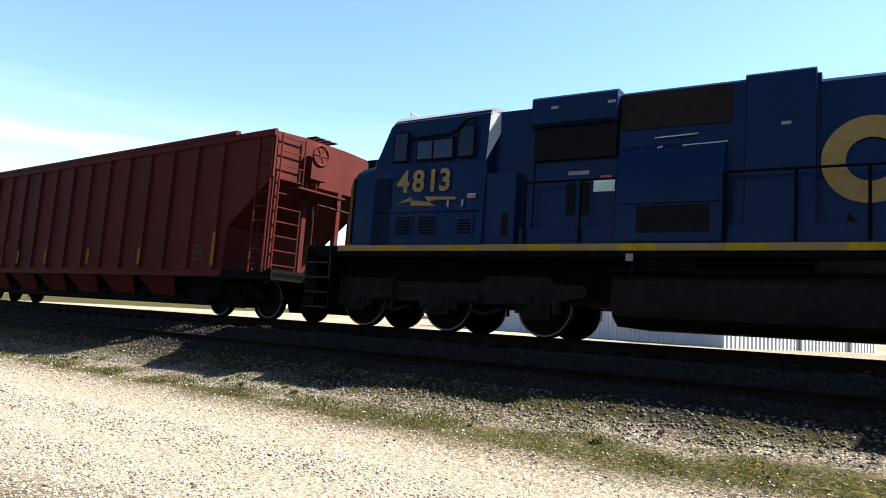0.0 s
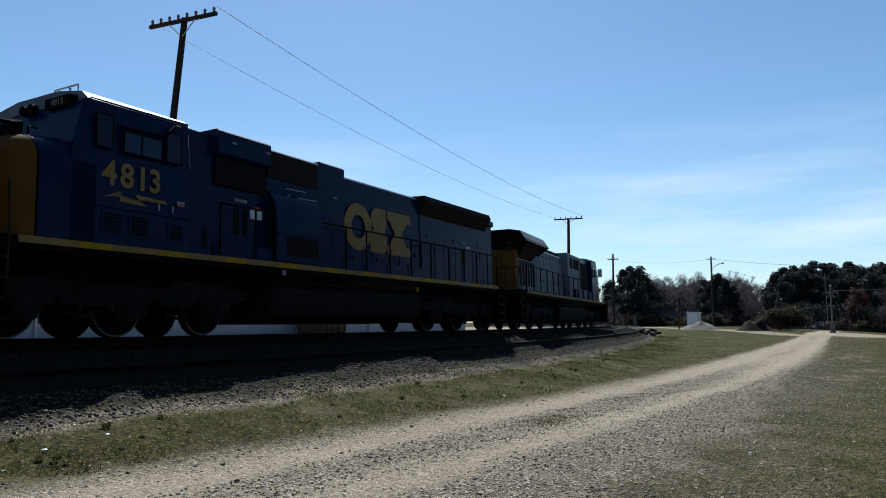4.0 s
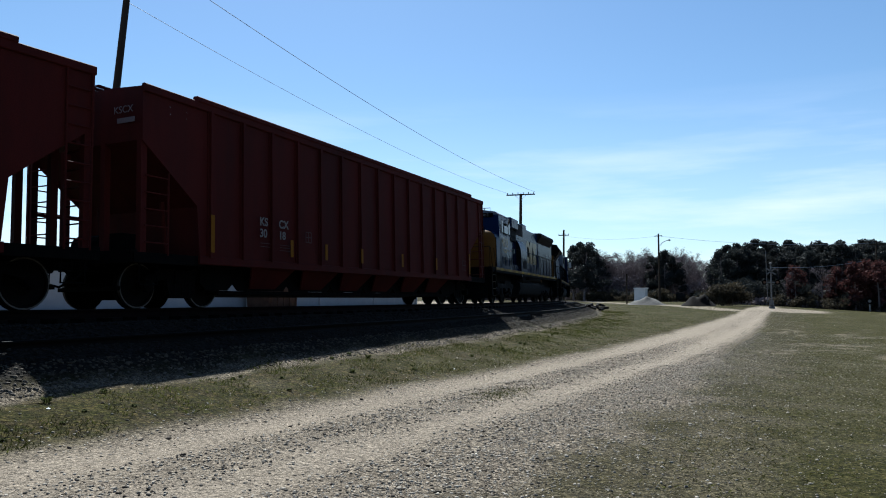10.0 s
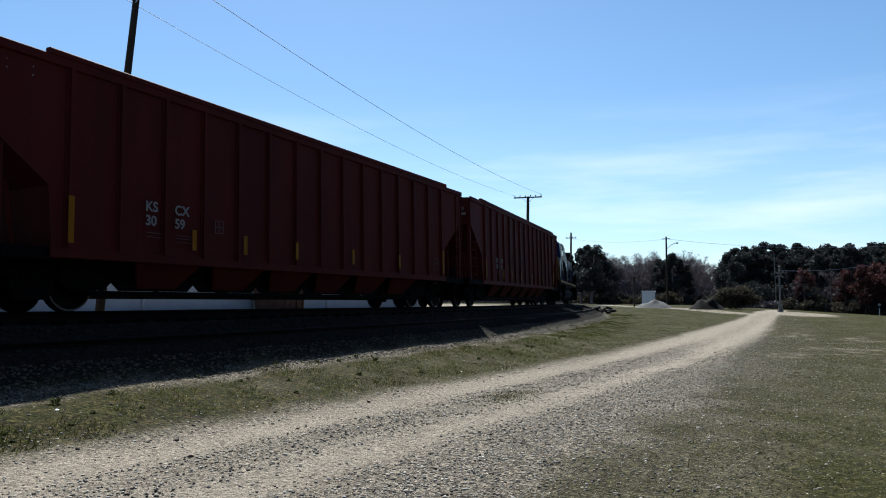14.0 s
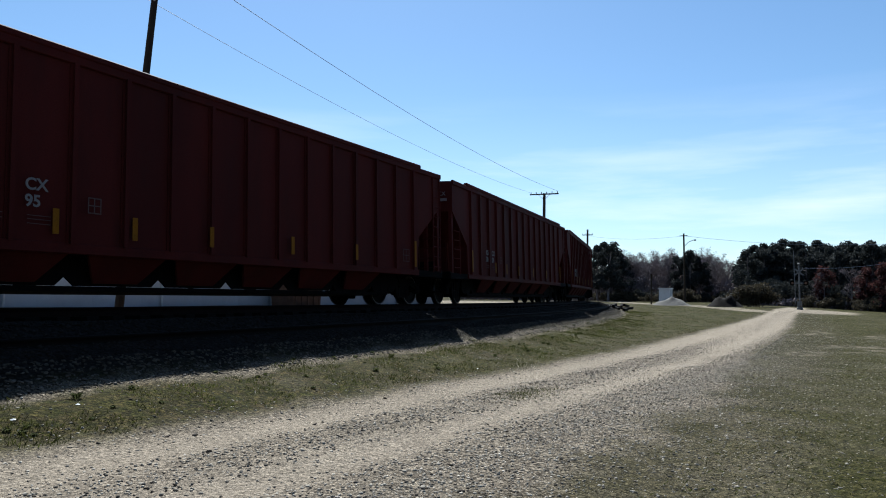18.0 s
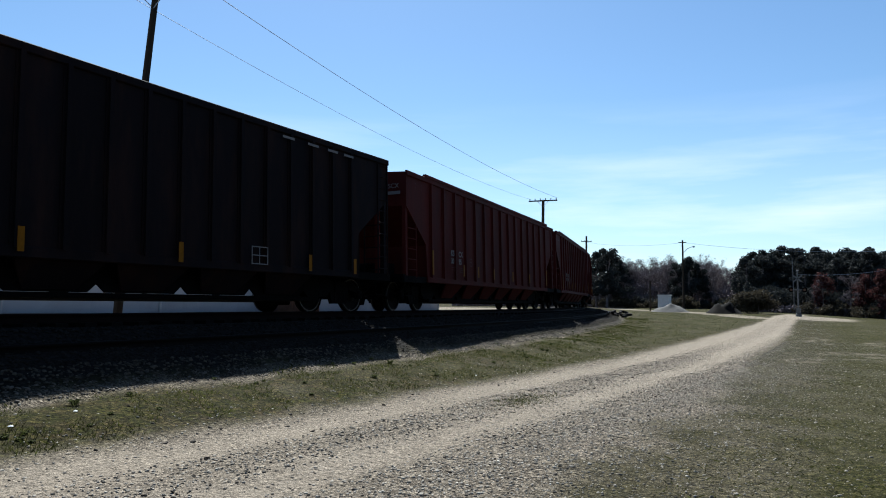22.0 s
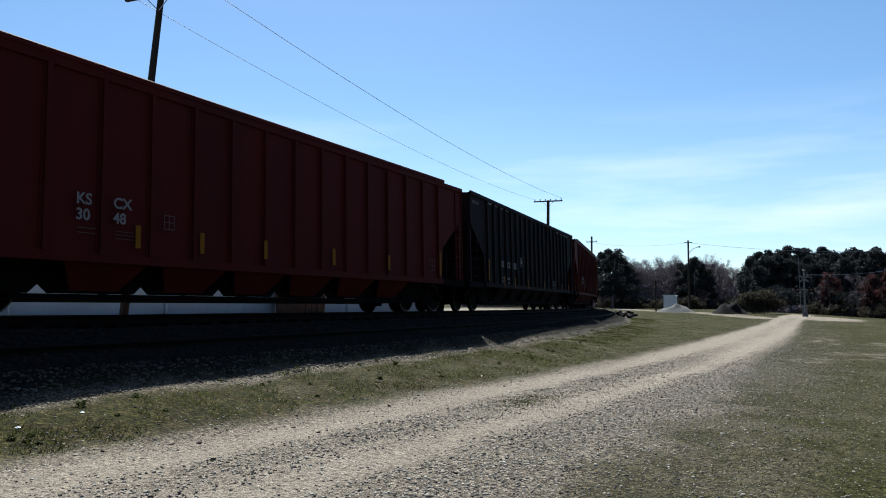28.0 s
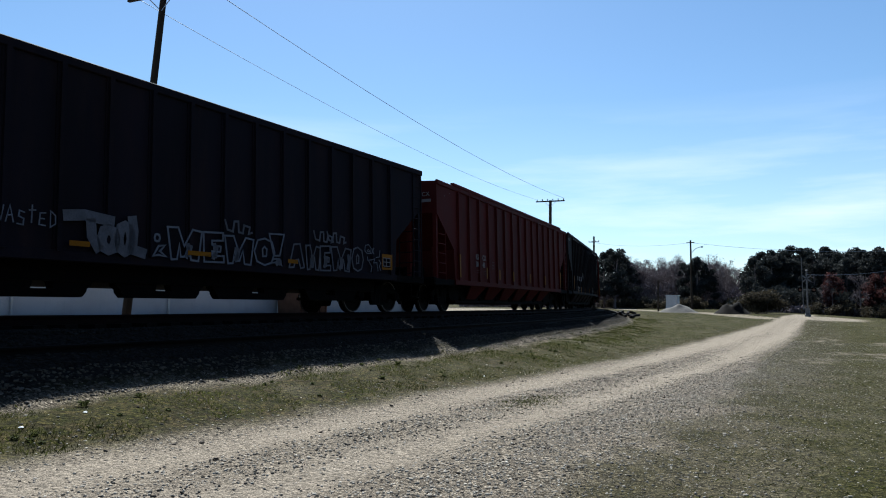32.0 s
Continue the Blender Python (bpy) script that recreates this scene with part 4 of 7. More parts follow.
for xx in (4.57, 5.5, 6.3, 7.0):
    bars(hopper_4, xx, xx + 0.42, (4.1,), -1.69, 0.06)
put_text("KSCX 535", -9.05, 3.96, -1.61, 0.17, white_letter, hopper_4)
ring = Shape()
for k in range(24):
    a, b = 2 * math.pi * k / 24, 2 * math.pi * (k + 1) / 24
    ring.add([(-2.72 + r * math.cos(t) * 0.9, -1.69, 2.09 + r * math.sin(t)) for r, t in ((0.19, a), (0.19, b), (0.225, b), (0.225, a))], [(0, 1, 2, 3)])
ring.box(-2.82, -2.62, -1.692, -1.688, 2.02, 2.18)
ring.box(-2.86, -2.58, -1.692, -1.688, 2.2, 2.23)
part("round_mark", ring, white_letter, hopper_4, "round white mark")
framed_stencil(hopper_4, 3.57, 1.05, 0.5, 0.38)
hopper_5 = red_car("3048", flare_red_paint, "red oxide hopper car behind a black one, brightened as by lens flare")
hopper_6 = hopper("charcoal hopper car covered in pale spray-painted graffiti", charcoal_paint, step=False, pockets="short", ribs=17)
reflectors(hopper_6, (), )
for k, (xx, w) in enumerate(((-2.62, 0.38), (-0.1, 0.6), (2.87, 0.35), (-7.5, 0.3))):
    part("reflector", Shape().box(xx, xx + w, -1.70, -1.692, 1.15, 1.24), reflective, hopper_6, "orange reflective strip")
orange = Shape()
for x0, x1, z0, z1 in ((6.85, 7.38, 1.52, 1.62), (6.85, 7.38, 1.18, 1.24), (7.29, 7.38, 1.24, 1.52), (6.85, 6.88, 1.24, 1.52)):
    orange.box(x0, x1, -1.70, -1.692, z0, z1)
part("stencil_border", orange, reflective, hopper_6, "orange painted stencil border")
framed_stencil(hopper_6, 6.9, 1.27, 0.36, 0.23)


def strokes(car, lines, mat, width=0.05, name="graffiti"):
    """Sprayed lines as thin raised ribbons on the side sheet, following the posts' fronts."""
    sh = Shape()
    for ln in lines:
        pts = [Vector((x, 0, z)) for x, z in ln]
        loop = (pts[0] - pts[-1]).length < 1e-4
        if loop:
            pts = pts[:-1]
        k_, rim = len(pts), []
        for i, c in enumerate(pts):
            d0 = c - pts[i - 1] if i or loop else pts[1] - c
            d1 = pts[(i + 1) % k_] - c if i < k_ - 1 or loop else c - pts[i - 1]
            n0, n1 = Vector((-d0.z, 0, d0.x)).normalized(), Vector((-d1.z, 0, d1.x)).normalized()
            nm = (n0 + n1) if (n0 + n1).length > 0.3 else n0
            nm = nm.normalized() * width / 2 / max(0.55, nm.normalized().dot(n0))
            rim += [(q_.x, y, q_.z) for q_ in (c + nm, c - nm) for y in (-1.69, -1.684)]
        segs = k_ if loop else k_ - 1
        fs = []
        for i in range(segs):
            a, b = 4 * i, 4 * ((i + 1) % k_)
            fs += [(a, a + 2, b + 2, b), (a + 1, b + 1, b + 3, a + 3), (a, b, b + 1, a + 1), (a + 2, a + 3, b + 3, b + 2)]
        sh.add(rim, fs)
    return part(name, sh, mat, car)


# ---- graffiti on the last car ----
def letter(x, z, w, h, segs):
    return [[(x + a * w, z + b * h) for a, b in s] for s in segs]


O_ = [[(0.5, 0), (0.15, 0.12), (0.03, 0.5), (0.18, 0.9), (0.5, 1), (0.85, 0.88), (0.97, 0.5), (0.82, 0.1), (0.5, 0)]]
EYE = [[(0.42, 0.32), (0.4, 0.6), (0.5, 0.68), (0.6, 0.6), (0.58, 0.34), (0.42, 0.32)]]
M_ = [[(0.12, 0), (0.0, 1), (0.3, 1.02), (0.48, 0.45), (0.72, 1.0), (1.0, 0.96), (0.9, 0.0), (0.68, 0.02), (0.62, 0.5), (0.5, 0.12), (0.38, 0.1), (0.34, 0.5), (0.28, 0.02), (0.12, 0)]]
E_ = [[(0.05, 0.0), (0.0, 1.0), (0.95, 1.05), (0.95, 0.78), (0.42, 0.74), (0.42, 0.6), (0.85, 0.56), (0.82, 0.38), (0.42, 0.38), (0.44, 0.22), (1.0, 0.24), (1.0, 0.02), (0.05, 0.0)]]
BANG = [[(0.3, 0.3), (0.0, 1.0), (1.0, 1.03), (0.7, 0.32), (0.3, 0.3)], [(0.3, 0.2), (0.1, 0.05), (0.5, 0.1), (0.85, 0.0), (0.7, 0.2), (0.3, 0.2)]]
outlined = [(-0.60, 1.04, 0.86, 0.62, M_), (0.30, 1.04, 0.56, 0.60, E_), (0.88, 1.04, 0.86, 0.58, M_), (1.74, 1.06, 0.70, 0.60, O_ + EYE), (2.24, 1.08, 0.50, 0.70, BANG),
            (2.92, 1.05, 0.55, 0.58, [[(0, 0), (0.3, 0.95), (0.7, 1), (1, 0.05), (0.75, 0), (0.6, 0.35), (0.4, 0.3), (0.3, 0.02), (0, 0)]]),
            (3.52, 1.03, 0.56, 0.58, M_), (4.08, 1.03, 0.42, 0.60, E_), (4.52, 1.05, 0.86, 0.60, M_), (5.40, 1.08, 0.56, 0.64, O_ + EYE),
            (-0.90, 1.36, 0.13, 0.14, O_), (-0.92, 1.06, 0.30, 0.24, [[(0, 0.1), (0.4, 0.9), (0.9, 1), (0.5, 0.5), (1, 0.1), (0.4, 0.2), (0, 0.1)]])]
for x_, z_, w_, h_, segs in outlined:
    strokes(hopper_6, letter(x_, z_, w_, h_, segs), graffiti_white if x_ < 2.9 else graffiti_fill, 0.04, "graffiti")
# pale wash between the outlined letters
for x_, z_, w_, h_ in ((0.55, 1.1, 0.14, 0.34), (1.16, 1.1, 0.16, 0.3), (2.45, 1.08, 0.2, 0.14), (3.72, 1.1, 0.12, 0.3), (4.22, 1.1, 0.14, 0.3), (4.86, 1.08, 0.18, 0.32), (5.2, 1.1, 0.16, 0.4), (-0.16, 1.08, 0.16, 0.3)):
    strokes(hopper_6, letter(x_, z_, w_, h_, [[(0.1, 0), (0.5, 0.5), (0.3, 1)], [(0.5, 0.1), (0.9, 0.9)]]), graffiti_fill, 0.09, "graffiti")
# filled bubble letters
T_ = [[(0, 0.86), (0.4, 0.93), (1.0, 0.84)], [(0.52, 0.86), (0.55, 0.4), (0.72, 0.02)]]
for x_, z_, w_, h_, segs in ((-2.74, 1.08, 0.98, 0.66, T_), (-2.02, 1.13, 0.30, 0.36, O_), (-1.68, 1.12, 0.28, 0.46, O_), (-1.42, 1.10, 0.34, 0.68, [[(0.05, 1.0), (0.2, 0.6), (0.12, 0.1), (1.0, 0.0)]])):
    strokes(hopper_6, letter(x_, z_, w_, h_, segs), graffiti_fill, 0.19, "graffiti")
hand = {"w": [[(0, 1), (0.25, 0), (0.5, 0.7), (0.75, 0), (1, 1.1)]], "a": [[(0, 0), (0.45, 1), (0.9, 0)], [(0.2, 0.4), (0.8, 0.45)]], "s": [[(0.9, 0.9), (0.3, 1), (0.2, 0.6), (0.8, 0.45), (0.75, 0), (0, 0.05)]],
        "t": [[(0.5, 1.1), (0.45, 0)], [(0.1, 0.75), (0.95, 0.8)]], "e": [[(0.9, 0.95), (0.2, 0.9), (0.1, 0.05), (0.9, 0)], [(0.15, 0.5), (0.75, 0.5)]], "d": [[(0.2, 0), (0.2, 1), (0.8, 0.75), (0.85, 0.25), (0.2, 0)]]}
for k, ch in enumerate("wasted"):
    strokes(hopper_6, letter(-3.86 + k * 0.175, 1.46 - 0.02 * (k % 3), 0.14, 0.22 + 0.05 * (k % 2), hand[ch]), graffiti_white, 0.022, "graffiti")
# figure scrawl and small crown tags
scrawl = [[(6.02, 1.66), (6.04, 1.8), (6.2, 1.83), (6.32, 1.74), (6.3, 1.6), (6.12, 1.58), (6.02, 1.66)], [(6.12, 1.66), (6.2, 1.7), (6.26, 1.64), (6.14, 1.63)], [(6.36, 1.74), (6.46, 1.58)], [(6.46, 1.76), (6.34, 1.58)],
          [(6.14, 1.5), (6.16, 1.4), (6.34, 1.42), (6.5, 1.46), (6.44, 1.34), (6.6, 1.36), (6.66, 1.12)], [(6.2, 1.38), (6.36, 1.22), (6.3, 1.08)], [(6.56, 1.5), (6.72, 1.52), (6.76, 1.72)], [(6.7, 1.44), (6.8, 1.36), (6.72, 1.26), (6.8, 1.14)]]
for ln in scrawl:
    strokes(hopper_6, [ln], graffiti_white, 0.024, "graffiti")
for x0, z0 in ((0.88, 1.70), (3.82, 1.74), (4.35, 1.76)):
    strokes(hopper_6, letter(x0, z0, 0.78, 0.27, [[(0, 1), (0.1, 0.2), (0.3, 0.1), (0.35, 0.9), (0.5, 0.95), (0.52, 0.1), (0.68, 0.05), (0.72, 0.7), (0.95, 0.6), (0.9, 0.05), (1.05, 0.2)]]), graffiti_fill, 0.045, "graffiti")


# ---- locomotives ----
def handrail(car, xs, y, z0, z1, mat, name="handrail"):
    sh = Shape()
    for xx in xs:
        sh.tube([(xx, y, z0), (xx, y, z1)], 0.024)
        sh.box(xx - 0.03, xx + 0.03, y - 0.02, y + 0.02, z0 - 0.18, z0)
    sh.tube([(xs[0], y, z1), (xs[-1], y, z1)], 0.022)
    return part(name, sh, mat, car)


def stairs(car, x0, x1, y_out, mat, rail_mat):
    """End steps at a corner of the platform."""
    sg = -1 if y_out < 0 else 1
    lo, hi = min(y_out, y_out - sg * 0.35), max(y_out, y_out - sg * 0.35)
    for z in (0.33, 0.64, 0.95, 1.26):
        st_ = part("step", Shape().box(x0, x1, lo, hi, z - 0.03, z), mat, car)
        part("step_edge", Shape().box(x0, x1, min(y_out, y_out + sg * 0.012), max(y_out, y_out + sg * 0.012), z - 0.035, z + 0.005), rail_mat, st_, "pale worn step edge")
    for xs in (x0 - 0.03, x1):
        part("step_side", Shape().box(xs, xs + 0.03, min(y_out, y_out - sg * 0.4), max(y_out, y_out - sg * 0.4), 0.28, 1.5), mat, car)
    gr = Shape()
    for xx in (x0 - 0.02, x1 + 0.02):
        gr.tube([(xx, y_out, 0.9), (xx, y_out + sg * 0.03, 1.6), (xx, y_out - sg * 0.05, 2.45)], 0.022)
    part("grab_rail", gr, rail_mat, car)


def door_panel(car, x0, x1, z0, z1, y, mat, louvre=False, name="access_door"):
    sh = Shape().box(x0, x1, y - 0.018, y, z0, z1)
    for zz in (z0 + 0.12, z1 - 0.16):
        sh.box(x0 - 0.02, x0 + 0.05, y - 0.03, y, zz, zz + 0.06)
    d = part(name, sh, mat, car)
    if louvre:
        lv = Shape()
        k = 0
        z = z0 + 0.05
        while z < z1 - 0.06:
            lv.add([(x0 + 0.04, y - 0.019, z), (x1 - 0.04, y - 0.019, z), (x1 - 0.04, y - 0.045, z + 0.012), (x0 + 0.04, y - 0.045, z + 0.012), (x0 + 0.04, y - 0.019, z + 0.04), (x1 - 0.04, y - 0.019, z + 0.04)], [(0, 1, 2, 3), (3, 2, 5, 4)])
            z += 0.06
        part("louvre", lv, mesh_dark, d)
    return d


def under_gear(car, paint):
    """Sill, tank and reservoirs between the trucks."""
    tank = Shape()
    prof = [(-1.2, 1.14), (-1.38, 1.0), (-1.42, 0.7), (-1.3, 0.42), (-1.0, 0.26), (1.0, 0.26), (1.3, 0.42), (1.42, 0.7), (1.38, 1.0), (1.2, 1.14)]
    tank.sweep(prof, -3.35, 3.3)
    part("fuel_tank", tank, truck_grey, car, "grey fuel tank", True)
    for sg in (-1, 1):
        a = Shape()
        a.lathe([(0.1, -0.35), (0.155, -0.25), (0.155, 3.25), (0.1, 3.32)], (0, sg * 1.25, 1.30), "x", 14)
        part("air_tank", a, truck_grey, car, "", True)
        b = Shape()
        b.box(-3.4, -0.4, min(sg * 1.1, sg * 1.4), max(sg * 1.1, sg * 1.4), 1.14, 1.22)
        b.box(-2.9, -2.0, min(sg * 1.3, sg * 1.42), max(sg * 1.3, sg * 1.42), 1.24, 1.44)
        b.tube([(-3.3, sg * 1.38, 1.32), (-0.3, sg * 1.38, 1.32)], 0.025)
        b.tube([(-3.0, sg * 1.45, 1.0), (-3.0, sg * 1.45, 1.45)], 0.03)
        part("piping", b, under_black, car)


# the flank emblem: a ring, a notched block and a bow-tie, plain gold shapes
def emblem(car, y, mat, x0, z0, w, h):
    r, n_ = h / 2, 40
    cx, cz = x0 + r, z0 + r
    v, f = [], []
    for yy in (y - 0.006, y):
        for rr in (r, r * 0.5):
            v += [(cx + rr * math.cos(2 * math.pi * k / n_), yy, cz + rr * math.sin(2 * math.pi * k / n_)) for k in range(n_)]
    for k in range(n_):
        j = (k + 1) % n_
        f += [(k, j, n_ + j, n_ + k), (2 * n_ + k, 3 * n_ + k, 3 * n_ + j, 2 * n_ + j), (k, 2 * n_ + k, 2 * n_ + j, j), (n_ + k, n_ + j, 3 * n_ + j, 3 * n_ + k)]
    part("emblem_ring", Shape().add(v, f), mat, car, "faded gold ring")

    def block(name, pts):
        part(name, Shape().plate([(x0 + a * w, z0 + b * h) for a, b in pts], y - 0.0065, y), mat, car)

    block("emblem_block", [(0.40, 0.0), (0.55, 0.0), (0.60, 0.10), (0.61, 0.35), (0.57, 0.46), (0.60, 0.62), (0.60, 0.99), (0.44, 1.0), (0.38, 0.90), (0.36, 0.68), (0.41, 0.52), (0.36, 0.38), (0.36, 0.02)])
    block("emblem_bow", [(0.62, 0.78), (0.62, 0.99), (0.995, 0.99), (0.995, 0.78), (0.93, 0.78), (0.845, 0.5), (0.93, 0.22), (0.995, 0.22), (0.995, 0.01), (0.62, 0.01), (0.62, 0.22), (0.65, 0.22), (0.735, 0.5), (0.65, 0.78)])


def big_locomotive():
    car = thing("locomotive", "dark blue diesel locomotive with yellow lettering and wide cab", "locomotive", "locomotives of the train")
    fr = Shape()
    fr.box(-10.0, 9.55, -1.48, 1.48, 1.38, 1.60)
    fr.box(-9.6, 9.1, -0.9, 0.9, 0.8, 1.4)
    fr.box(-10.05, -9.75, -1.48, 1.48, 0.35, 1.45)
    fr.box(9.35, 9.65, -1.48, 1.48, 0.35, 1.45)
    part("frame", fr, under_black, car)
    for sg in (-1, 1):
        y = sg * 1.485
        xa, k = -9.2, 0
        while xa < 8.5:
            w_ = 0.62 if k % 2 else 1.03
            part("stripe", Shape().box(xa, xa + w_, min(y, y + sg * 0.012), max(y, y + sg * 0.012), 1.49, 1.605), stripe_yellow if k % 2 else gold_letter, car)
            xa += w_
            k += 1
    # nose and cab (at the rear of the direction of travel)
    def nose_ring(x, w, zt):
        half = [(-w, 1.6), (-w, zt - 0.46), (-w + 0.06, zt - 0.27), (-w + 0.2, zt - 0.12), (-w + 0.45, zt - 0.03), (-0.3, zt)]
        return [(x, y, z) for y, z in half] + [(x, -y, z) for y, z in reversed(half)]
    rings = [nose_ring(*s_) for s_ in ((-9.30, 0.98, 3.20), (-9.24, 1.16, 3.26), (-9.10, 1.34, 3.32), (-8.92, 1.44, 3.36), (-8.9, 1.445, 3.365), (-8.36, 1.5, 3.42), (-7.9, 1.5, 3.42))]
    n_ = len(rings[0])
    def nose_skin(rs):
        return [p for s_ in rs for p in s_], [(i * n_ + k, (i + 1) * n_ + k, (i + 1) * n_ + (k + 1) % n_, i * n_ + (k + 1) % n_) for i in range(len(rs) - 1) for k in range(n_)] + [tuple(range(n_)), tuple(range(len(rs) * n_ - 1, (len(rs) - 1) * n_ - 1, -1))]
    part("nose_front", Shape().add(*nose_skin(rings[:4])), yellow_paint, car, "rounded yellow nose front", True)
    part("nose", Shape().add(*nose_skin(rings[4:])), blue_paint, car, "dark blue wide nose", True)
    part("nose_door", Shape().chamfer(-9.33, -9.29, -0.1, 0.62, 1.7, 2.9, 0.01), yellow_paint, car)
    part("door_handle", Shape().tube([(-9.33, 0.0, 2.3), (-9.38, 0.0, 2.3), (-9.38, 0.16, 2.3)], 0.02), metal_grey, car)
    cab = Shape()
    prof = [(-8.36, 3.28), (-8.12, 4.05), (-7.98, 4.16), (-5.82, 4.19), (-5.82, 1.6), (-8.36, 1.6)]
    n_ = len(prof)
    pv = []
    for yy, inset in ((-1.5, 0), (1.5, 0)):
        pv += [(x, yy if z < 3.9 else yy * 0.93, z) for x, z in prof]
    cab.add(pv, [(i, (i + 1) % n_, n_ + (i + 1) % n_, n_ + i) for i in range(n_)] + [tuple(range(n_ - 1, -1, -1)), tuple(range(n_, 2 * n_))])
    part("cab", cab, blue_paint, car, "dark blue crew cab")
    roof = Shape()
    roof.sweep([(-1.42, 4.12), (-1.25, 4.27), (-0.6, 4.38), (0.6, 4.38), (1.25, 4.27), (1.42, 4.12)], -8.05, -5.8)
    # pale paint stands in for sun glare on the blue roof
    part("cab_roof", roof, silver_paint, car, "rounded cab roof, painted pale for sun glare", True)
    for xx, hh in ((-7.9, 0.12), (-7.2, 0.1), (-6.7, 0.09)):
        part("antenna", Shape().tube([(xx, -0.7, 4.25), (xx, -0.7, 4.34 + hh)], 0.025), metal_grey, car)
    rl = Shape().tube([(-7.95, -1.0, 4.2), (-7.95, -1.0, 4.46), (-7.95, -0.35, 4.46), (-7.95, -0.35, 4.2)], 0.018)
    part("roof_rail", rl, metal_grey, car)
    # the middle panes' paler colour stands for sky seen through the cab
    for x0, x1, z0, z1 in ((-7.92, -7.62, 3.30, 3.86), (-7.36, -7.02, 3.30, 3.66), (-6.98, -6.56, 3.30, 3.66), (-6.42, -6.10, 3.30, 3.88)):
        w = part("cab_window", Shape().box(x0 - 0.03, x1 + 0.03, -1.512, -1.50, z0 - 0.03, z1 + 0.03), under_black, car)
        part("pane", Shape().box(x0, x1, -1.518, -1.508, z0, z1), pale_glass if -7.4 < x0 < -6.5 else glass, w)
    part("window_hood", Shape().tube([(-7.52, -1.53, 3.72), (-6.62, -1.54, 3.74), (-6.46, -1.54, 3.80), (-6.24, -1.52, 4.02), (-6.08, -1.46, 4.06)], 0.03), under_black, car, "dark window drip rail")
    for sg in (-1, 1):
        part("windshield", Shape().add([(-8.30, sg * 0.18, 3.42), (-8.30, sg * 1.25, 3.42), (-8.135, sg * 1.2, 3.95), (-8.135, sg * 0.18, 3.95)], [(0, 1, 2, 3), (3, 2, 1, 0)]), glass, car, "front windshield pane")
    nb = part("number_board", Shape().box(-8.2, -8.05, -1.15, -0.45, 4.02, 4.2), under_black, car)
    bt = new("road_number", lettering("4813", 0.17, white_letter, "road_number", "CENTER"))
    bt.parent = nb
    bt.matrix_basis = pose(-8.205, -0.8, 4.05, 90, 0, -90)
    hl = Shape()
    for yy in (-0.12, 0.12):
        hl.lathe([(0.09, -0.06), (0.1, 0.0), (0.1, 0.04)], (-8.2, yy, 4.08), "x", 12)
    part("headlight", hl, under_black, car)
    hn = Shape()
    for k in range(3):
        hn.lathe([(0.03, -0.22), (0.035, 0.05), (0.08, 0.16)], (-9.0 + 0.04, -0.75 + 0.12 * k, 3.56 + 0.03 * k), "x", 10)
    hn.box(-9.05, -8.85, -0.9, -0.35, 3.3, 3.52)
    hn.tube([(-8.7, -0.8, 3.35), (-8.7, -0.8, 3.55), (-8.55, -0.8, 3.55)], 0.02)
    part("horn", hn, under_black, car)
    put_text("4", -7.79, 2.66, -1.505, 0.60, gold_letter, car, "road_number", 0.016, 0.95)
    put_text("8", -7.43, 2.66, -1.505, 0.60, gold_letter, car, "road_number", 0.016, 0.95)
    put_text("1", -7.10, 2.66, -1.505, 0.60, gold_letter, car, "road_number", 0.016, 0.95)
    put_text("3", -6.82, 2.66, -1.505, 0.60, gold_letter, car, "road_number", 0.016, 0.95)
    bolt = Shape().plate([(-7.76, 2.42), (-7.40, 2.50), (-7.44, 2.38), (-6.85, 2.36), (-7.05, 2.46), (-6.38, 2.47), (-6.44, 2.52), (-7.12, 2.55), (-7.02, 2.44), (-7.5, 2.46), (-7.42, 2.56)], -1.512, -1.505)
    part("lightning_bolt", bolt, gold_letter, car, "gold lightning bolt")
    part("flag_decal", Shape().box(-6.16, -5.98, -1.508, -1.503, 2.48, 2.57), white_letter, car)
    part("flag_decal", Shape().box(-6.16, -5.98, -1.510, -1.507, 2.50, 2.525), red_plastic, car)
    for xx in (-6.6, -6.28):
        part("small_label", Shape().box(xx, xx + 0.045, -1.508, -1.503, 2.33, 2.46), white_letter, car)
    for x0, x1, z1 in ((-7.78, -7.36, 2.20), (-7.23, -6.80, 2.20), (-6.36, -6.00, 2.16)):
        door_panel(car, x0, x1, 1.76, z1, -1.50, blue_paint, True, "vent_panel")
    part("cab_seam", Shape().box(-8.92, -8.90, -1.475, -1.44, 1.65, 3.0), under_black, car)
    part("cab_seam", Shape().box(-8.3, -5.86, -1.507, -1.50, 2.235, 2.25), under_black, car)
    sl = Shape()
    sl.add([(-5.82, -1.39, 4.14), (-5.60, -1.0, 4.18), (-5.82, -1.48, 3.2)], [(0, 1, 2), (2, 1, 0)])
    part("cab_rear_fairing", sl, white_paint, car)
    # low hood behind the cab with dark intake
    h1 = Shape()
    h1.box(-5.82, -4.96, -0.95, 0.95, 1.6, 4.22)
    part("hood_section", h1, blue_paint, car)
    cabn = Shape()
    cabn.box(-5.82, -5.2, -1.42, -0.95, 1.6, 2.95)
    part("side_locker", cabn, blue_paint, car)
    part("locker_slot", Shape().box(-5.45, -5.33, -1.428, -1.42, 1.75, 2.2), mesh_dark, car)
    h2 = Shape()
    h2.chamfer(-4.98, -3.38, -1.10, 1.10, 3.80, 4.36, 0.05)
    h2.box(-4.98, -3.34, -0.92, 0.92, 1.6, 4.15)
